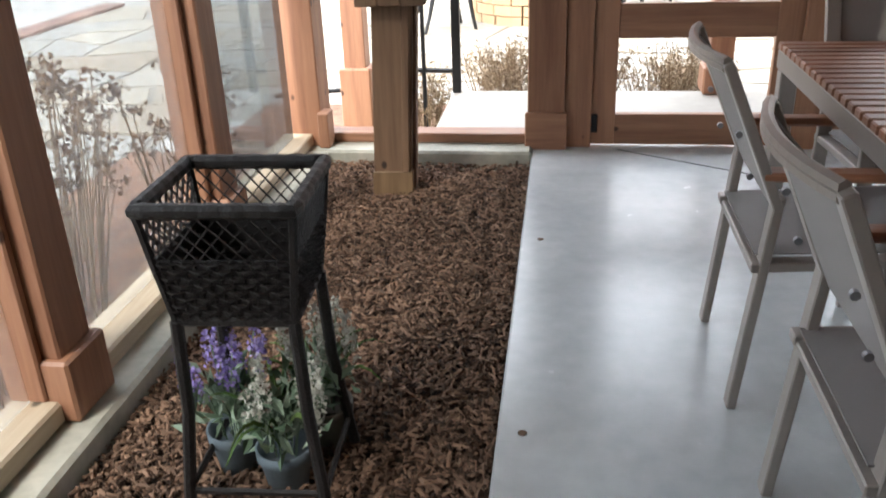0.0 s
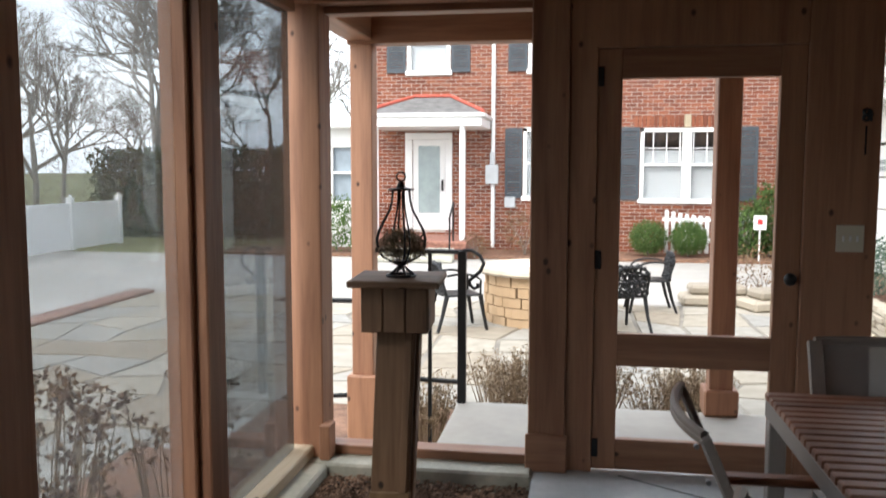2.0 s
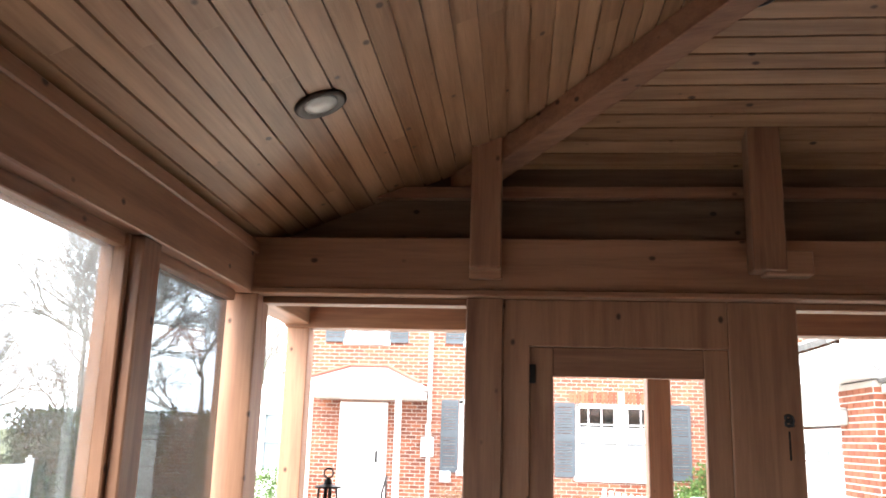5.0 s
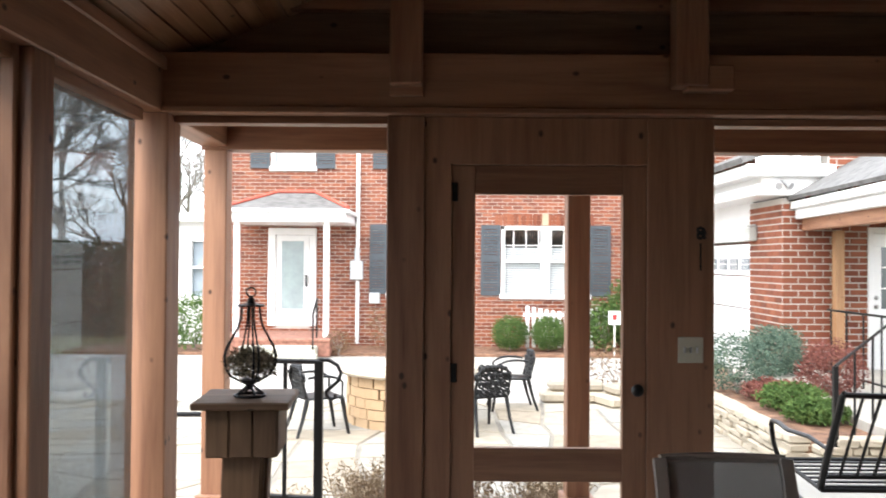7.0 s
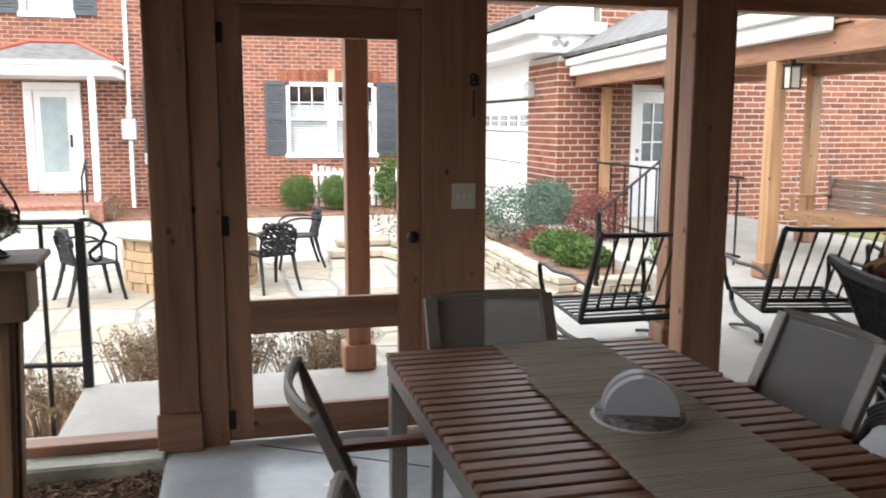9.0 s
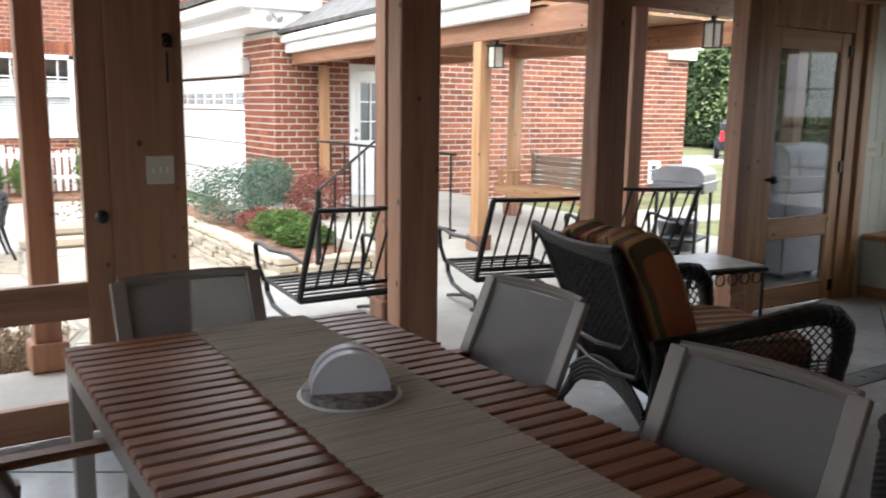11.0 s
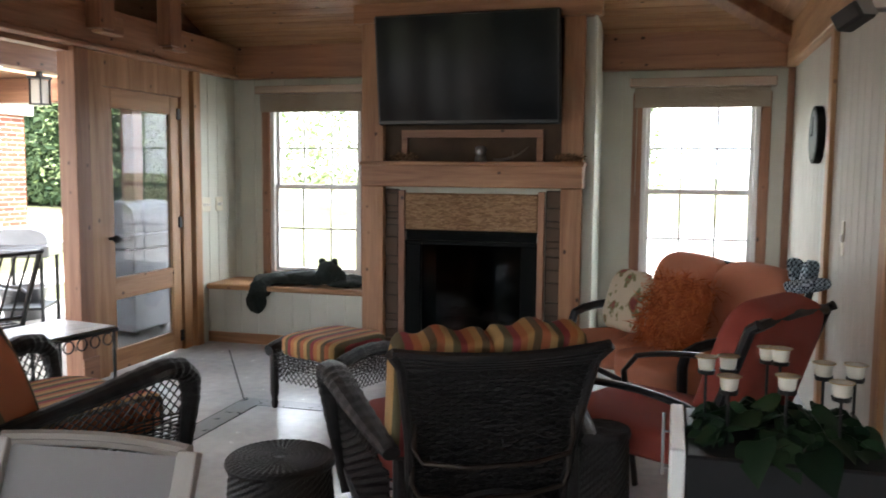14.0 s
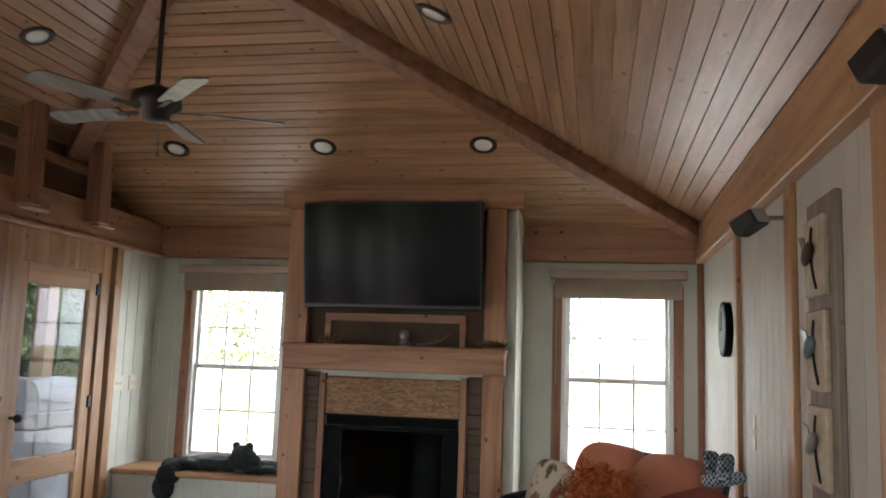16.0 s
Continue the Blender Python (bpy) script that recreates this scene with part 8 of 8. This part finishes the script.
part("plate", boxes((-0.025, 0, -0.09, 0.025, 0.008, 0.09), bevel=0.003), plain("ivory_plate", (0.62, 0.58, 0.48), 0.4, vary=0.03), sw1)
part("toggle", boxes((-0.008, 0.008, -0.02, 0.008, 0.016, 0.02), bevel=0.002), white_paint, sw1)
grey_wood = wood("grey_barn_wood", (0.12, 0.09, 0.07), (0.30, 0.25, 0.20), "Z", 0.8)
art = thing("wall_art", "tall barn wood plaque with three metal birds", "wall art", (3.84, YB, 1.56))
part("plaque", boxes((-0.19, 0.0, -0.56, 0.19, 0.03, 0.56), bevel=0.006), grey_wood, art)
tile_m = plain("pale_art_tile", (0.42, 0.36, 0.26), 0.7, vary=0.25, scale=60)
for k, z in enumerate((0.34, 0.0, -0.34)):
    t = part("tile", boxes((-0.13, 0.03, z - 0.145, 0.13, 0.055, z + 0.145), bevel=0.006), tile_m, art, "pale square tile")
    bm = bmesh.new()
    tube(bm, arc((-0.05, 0.058, z - 0.12), (0.02, 0.068, z), (0.0, 0.058, z + 0.11), 6), 0.005, 5)
    part("twig", bm, black_metal, t)
    bm = bmesh.new()
    bmesh.ops.create_uvsphere(bm, u_segments=12, v_segments=8, radius=1, matrix=Matrix.Translation((0.0, 0.075, z + 0.01)) @ pose(0, 0, 0, 0, 40, 0) @ Matrix.Diagonal((0.06, 0.02, 0.026, 1)))
    sheet(bm, (0.02, 0.07, z + 0.01), (0.09, 0.07, z + 0.03), (0.0, 0.085, z + 0.07), (0.06, 0.09, z + 0.08), 0.004)
    part("bird", bm, plain("patina_metal_%d" % k, ((0.10, 0.06, 0.04), (0.20, 0.26, 0.26), (0.30, 0.29, 0.27))[k], 0.4, 0.7), t, "patinated metal bird")
for x, y, z, w, lb in ((1.475, 4.25, 1.17, 0.06, "ivory switch plate on the cedar jamb"), (6.98, 4.25, 1.18, 0.075, "ivory switch plate with four toggles"), (7.20, 4.25, 1.18, 0.06, "ivory switch plate with toggles")):
    e = thing("light_switch", lb, "switch", (x, y, z), 0, "switch plates")
    part("plate", boxes((-w, -0.008, -0.062, w, 0, 0.062), bevel=0.003), plain("ivory_plate_%d" % round(x * 10), (0.60, 0.56, 0.44), 0.4, vary=0.03), e)
    for i in range(3):
        part("toggle", boxes((-w * 0.5 + i * w * 0.5 - 0.005, -0.016, -0.014, -w * 0.5 + i * w * 0.5 + 0.005, -0.008, 0.014), bevel=0.002), white_paint, e)
ho = thing("wall_hook", "dark iron coil hook with hanging keys", "hook", (1.52, 4.25, 1.70))
bm = bmesh.new()
tube(bm, [(0.018 * math.cos(t * 0.9), -0.02, 0.018 * math.sin(t * 0.9) + 0.004 * t) for t in range(14)], 0.008, 5)
tube(bm, [(0, -0.015, -0.02), (0, -0.015, -0.15)], 0.005, 5)
part("coil", bm, black_metal, ho)

# ---- sofa group ----
so = thing("loveseat", "rust orange cushioned iron loveseat near the window", "sofa", (5.78, 0.42, 0), 122)
for s in (-1, 1):
    bm = bmesh.new()
    rounded(bm, -0.30, min(0, s * 0.62) + 0.003, 0.29, 0.40, max(0, s * 0.62) - 0.003, 0.465, 6.0, 12)
    part("seat_cushion", bm, orange_cloth, so, "rust orange seat cushion", True)
    bm = bmesh.new()
    rounded(bm, -0.13, min(0, s * 0.64), 0.0, 0.12, max(0, s * 0.64), 0.55, 4.2, 14, Matrix.Translation((-0.28, 0, 0.43)) @ pose(0, 0, 0, 0, -12, 0), sag=lambda u: (-0.03 * max(0, u.z) ** 2, 0, -0.03 * abs(u.y) ** 3 * max(0, u.z)))
    part("back_cushion", bm, orange_cloth, so, "plump rust orange back cushion", True)
    bm = bmesh.new()
    y = s * 0.66
    tube(bm, arc((-0.38, y, 0.58), (-0.05, y * 1.03, 0.64), (0.22, y, 0.58), 8) + [Vector((0.29, y, 0.55)), Vector((0.31, y, 0.48)), Vector((0.30, y, 0.0))], 0.028, 8)
    part("arm", bm, black_metal, so, "black iron arm")
    bm = bmesh.new()
    tube(bm, [(-0.34, y, 0.0), (-0.34, y, 0.4), (-0.48, y, 0.92)], 0.02, 8)
    part("rear_leg", bm, black_metal, so)
bm = bmesh.new()
tube(bm, [(-0.36, -0.66, 0.28), (0.36, -0.66, 0.28), (0.36, 0.66, 0.28), (-0.36, 0.66, 0.28)], 0.018, 6, True)
tube(bm, [(-0.48, -0.66, 0.92), (-0.48, 0.66, 0.92)], 0.02, 8)
for k in range(9):
    y = -0.56 + k * 0.14
    tube(bm, [(-0.36, y, 0.28), (-0.48, y, 0.92)], 0.008, 5)
part("frame", bm, black_metal, so)
th = thing("throw_pillow", "cream pillow printed with brown flowers", "pillow", (6.13, 0.72, 0.46), 128)
floral, pn, pl_, pb = material("floral_print", 0.9)
pc, pv, pw = pn.new("ShaderNodeTexCoord"), pn.new("ShaderNodeTexVoronoi"), pn.new("ShaderNodeTexNoise")
pv.inputs["Scale"].default_value, pw.inputs["Scale"].default_value = 7.0, 17.0
pw.inputs["Detail"].default_value = 5
pa, pd = pn.new("ShaderNodeMath"), pn.new("ShaderNodeMath")
pa.operation, pd.operation = "MULTIPLY_ADD", "SUBTRACT"
pa.inputs[1].default_value = 1.5
pr = ramp(pn, [(0.18, (0.16, 0.035, 0.03)), (0.34, (0.25, 0.10, 0.07)), (0.37, (0.14, 0.15, 0.07)), (0.47, (0.20, 0.20, 0.10)), (0.50, (0.50, 0.45, 0.34))])
pl_.new(pc.outputs["Object"], pv.inputs["Vector"]), pl_.new(pc.outputs["Object"], pw.inputs["Vector"])
pl_.new(pw.outputs["Fac"], pa.inputs[0]), pl_.new(pv.outputs["Distance"], pa.inputs[2])
pl_.new(pa.outputs[0], pd.inputs[0])
pd.inputs[1].default_value = 0.62
pl_.new(pd.outputs[0], pr.inputs[0]), pl_.new(pr.outputs[0], pb.inputs["Base Color"])
bm = bmesh.new()
rounded(bm, -0.075, -0.20, 0.0, 0.075, 0.20, 0.40, 2.6, 12, pose(0, 0, 0, 0, -18, 0), 0.35)
part("pad", bm, floral, th, "", True)
sh = thing("shaggy_pillow", "shaggy burnt orange throw pillow", "pillow", (5.60, 0.42, 0.46), 122)
bm = bmesh.new()
rounded(bm, -0.08, -0.24, 0.0, 0.08, 0.24, 0.42, 2.8, 12, pose(0, 0, 0, 0, -20, 0), 0.3)
shag = leaf_material("burnt_orange_shag", (0.26, 0.06, 0.02), (0.60, 0.20, 0.08), 0.9)
part("pad", bm, shag, sh, "", True)
rng = random.Random(61)
PM = pose(0, 0, 0, 0, -20, 0)


def on_pad(rng):
    return PM @ Vector((rng.uniform(-0.04, 0.12), rng.uniform(-0.25, 0.25), rng.uniform(0.0, 0.42)))


o = new("shag", leaves_mesh("shag", 4500, on_pad, 0.075, shag, rng, -0.3, 0.08))
o.parent = sh
bl = thing("folded_blanket", "blue and white checked blanket over the sofa back", "blanket", (5.50, -0.27, 0.86), 32)
chk, kn, kl, kb = material("blue_check", 0.9)
kt = kn.new("ShaderNodeTexChecker")
kt.inputs["Scale"].default_value = 62
kt.inputs["Color1"].default_value, kt.inputs["Color2"].default_value = (0.012, 0.022, 0.04, 1), (0.42, 0.52, 0.60, 1)
kc = kn.new("ShaderNodeTexCoord")
kl.new(kc.outputs["Object"], kt.inputs["Vector"]), kl.new(kt.outputs[0], kb.inputs["Base Color"])
bm = bmesh.new()
rounded(bm, -0.17, -0.11, -0.03, 0.15, 0.11, 0.045, 3.5, 10, pose(0, 0, 0, 0, 14, 0))
for x, y, tilt in ((0.03, -0.02, 16), (-0.07, 0.01, -8)):
    rounded(bm, -0.022, -0.085, -0.02, 0.022, 0.085, 0.135, 3.2, 10, pose(x, y, 0.03, 8, tilt, 25))
part("fold", bm, chk, bl, "", True)


ic = thing("iron_armchair", "black iron armchair with red cushions", "armchair", (4.14, 0.41, 0), 60)
for s in (-1, 1):
    bm = bmesh.new()
    y = s * 0.33
    tube(bm, arc((-0.34, y, 0.62), (0.0, y * 1.1, 0.72), (0.36, y * 1.05, 0.62), 8) + [Vector((0.42, y, 0.54)), Vector((0.34, y, 0.0))], 0.02, 8, flat=0.7)
    part("arm", bm, black_metal, ic)
    bm = bmesh.new()
    tube(bm, [(-0.30, y, 0.0), (-0.30, y, 0.4), (-0.50, y, 0.95), (-0.53, y, 0.97)], 0.02, 8)
    part("back_post", bm, black_metal, ic)
bm = bmesh.new()
tube(bm, arc((-0.50, -0.33, 0.95), (-0.54, 0, 0.99), (-0.50, 0.33, 0.95), 6), 0.02, 8)
for k in range(5):
    y = -0.22 + k * 0.11
    tube(bm, [(-0.30, y, 0.34), (-0.50, y, 0.96)], 0.009, 6)
part("back_rail", bm, black_metal, ic)
bm = bmesh.new()
rounded(bm, -0.30, -0.31, 0.375, 0.40, 0.31, 0.515, 6.0, 12)
part("seat_cushion", bm, red_cloth, ic, "terracotta seat cushion", True)
bm = bmesh.new()
rounded(bm, -0.08, -0.30, 0.0, 0.11, 0.30, 0.60, 5.0, 12, Matrix.Translation((-0.30, 0, 0.44)) @ pose(0, 0, 0, 0, -18, 0))
part("back_cushion", bm, red_cloth, ic, "terracotta back cushion", True)

# ---- candle planter on a white box stand ----
cs = thing("planter_box", "white and dark planter box of trailing leaves", "planter", (2.76, 0.14, 0))
part("white_end", boxes((-0.205, 0.223, 0.0, 0.19, 0.258, 0.852), bevel=0.004), white_paint, cs, "white end panel")
bm = bmesh.new()
tube(bm, [(-0.04, 0.258, 0.842), (-0.04, 0.274, 0.842)], 0.003, 6)
tube(bm, [(-0.04, 0.258, 0.752), (-0.04, 0.274, 0.752)], 0.003, 6)
tube(bm, [(-0.04, 0.274, 0.888), (-0.04, 0.274, 0.732)], 0.0045, 8)
part("handle", bm, steel, cs, "slim steel bar handle")
part("body", boxes((-0.205, -0.22, 0.0, 0.205, 0.2225, 0.84), bevel=0.006), plain("dark_planter", (0.009, 0.009, 0.010), 0.5, spec=0.2), cs)
rng = random.Random(71)
big_leaf = leaf_material("dark_glossy_leaves", (0.005, 0.014, 0.007), (0.022, 0.046, 0.021), 0.4)


def heart_leaves(name, count, rng):
    """Broad pointed leaves, each folded along its midrib, hanging outwards from the box."""
    rim = [(0.0, 0.0), (-0.09, 0.22), (-0.05, 0.38), (0.12, 0.47), (0.34, 0.45), (0.58, 0.32), (0.80, 0.15), (1.0, 0.0)]
    verts, faces = [], []
    for _ in range(count):
        a, q = rng.uniform(0, 6.28), math.sqrt(rng.random())
        base = Vector((0.19 * q * math.cos(a), 0.20 * q * math.sin(a), 0.848 + 0.05 * (1 - q) + rng.uniform(-0.005, 0.025)))
        m = Matrix.Translation(base) @ pose(0, 0, 0, 0, 0, math.degrees(a) + rng.gauss(0, 35)) @ pose(0, 0, 0, rng.gauss(0, 22), 8 + 34 * q + rng.gauss(0, 18), 0)
        size = rng.uniform(0.05, 0.115)
        i = len(verts)
        for x, y in rim:
            verts.append(m @ (Vector((x, 0, -0.25 * x * x)) * size))
            verts.append(m @ (Vector((x, y, 0.22 * y - 0.25 * x * x)) * size))
            verts.append(m @ (Vector((x, -y, 0.22 * y - 0.25 * x * x)) * size))
        for k in range(len(rim) - 1):
            c, d = i + 3 * k, i + 3 * k + 3
            faces += [(c, d, d + 1, c + 1), (c, c + 2, d + 2, d)]
    me = bpy.data.meshes.new(name)
    me.from_pydata([tuple(v) for v in verts], [], faces)
    me.materials.append(big_leaf)
    me.polygons.foreach_set("use_smooth", [True] * len(me.polygons))
    return me


o = new("leaves", heart_leaves("pothos", 120, rng))
o.parent = cs
gold_wire = plain("gold_wire", (0.45, 0.33, 0.16), 0.3, 1.0)
ivory = plain("ivory_wax", (0.66, 0.62, 0.54), 0.5, vary=0.05)
for x, y, z in ((2.78, 0.316, 0.99), (2.85, 0.26, 0.98), (2.66, 0.269, 0.972), (2.92, 0.158, 0.995), (2.84, 0.137, 1.01), (2.66, 0.142, 0.982), (2.84, 0.036, 0.98), (2.84, -0.036, 0.98), (2.66, 0.027, 0.975)):
    e = thing("tealight", "white glass tealight cup on a thin dark stem", "candle", (x, y, z), 0, "tealights in the planter")
    bm = bmesh.new()
    turned(bm, [(0.017, 0), (0.020, 0.010), (0.0215, 0.027), (0.026, 0.033), (0.024, 0.034), (0.018, 0.028), (0.002, 0.025)], 18)
    part("cup", bm, ivory, e, "", True)
    bm = bmesh.new()
    tube(bm, [(0.027 * math.cos(t), 0.027 * math.sin(t), 0.033) for t in [k * math.pi / 10 for k in range(20)]], 0.0016, 5, True)
    part("wire_ring", bm, gold_wire, e, "thin gold wire ring")
    bm = bmesh.new()
    turned(bm, [(0.020, -0.010), (0.022, 0.0), (0.004, 0.001)], 14)
    tube(bm, [(0, 0, -0.008), (0, 0, -0.26)], 0.004, 5)
    part("holder", bm, black_metal, e)

# ---- overhead wires beyond the road ----
wire_black = plain("wire_black", (0.02, 0.02, 0.022), 0.6, vary=0.05)
for a, b in (((-18.63, 26.23, 9.72), (-15.13, 26.23, 8.82)), ((-18.48, 26.23, 7.80), (-13.18, 26.23, 6.56))):
    a, b = Vector(a), Vector(b)
    e = thing("overhead_wire", "thin black utility wire beyond the road", "wire", (0, 0, 0), 0, "overhead wires")
    bm = bmesh.new()
    far, near = a + (a - b) * 2.2, b + (b - a) * 1.3
    tube(bm, [far.lerp(near, k / 16) for k in range(17)], 0.014, 5)
    part("cable", bm, wire_black, e)
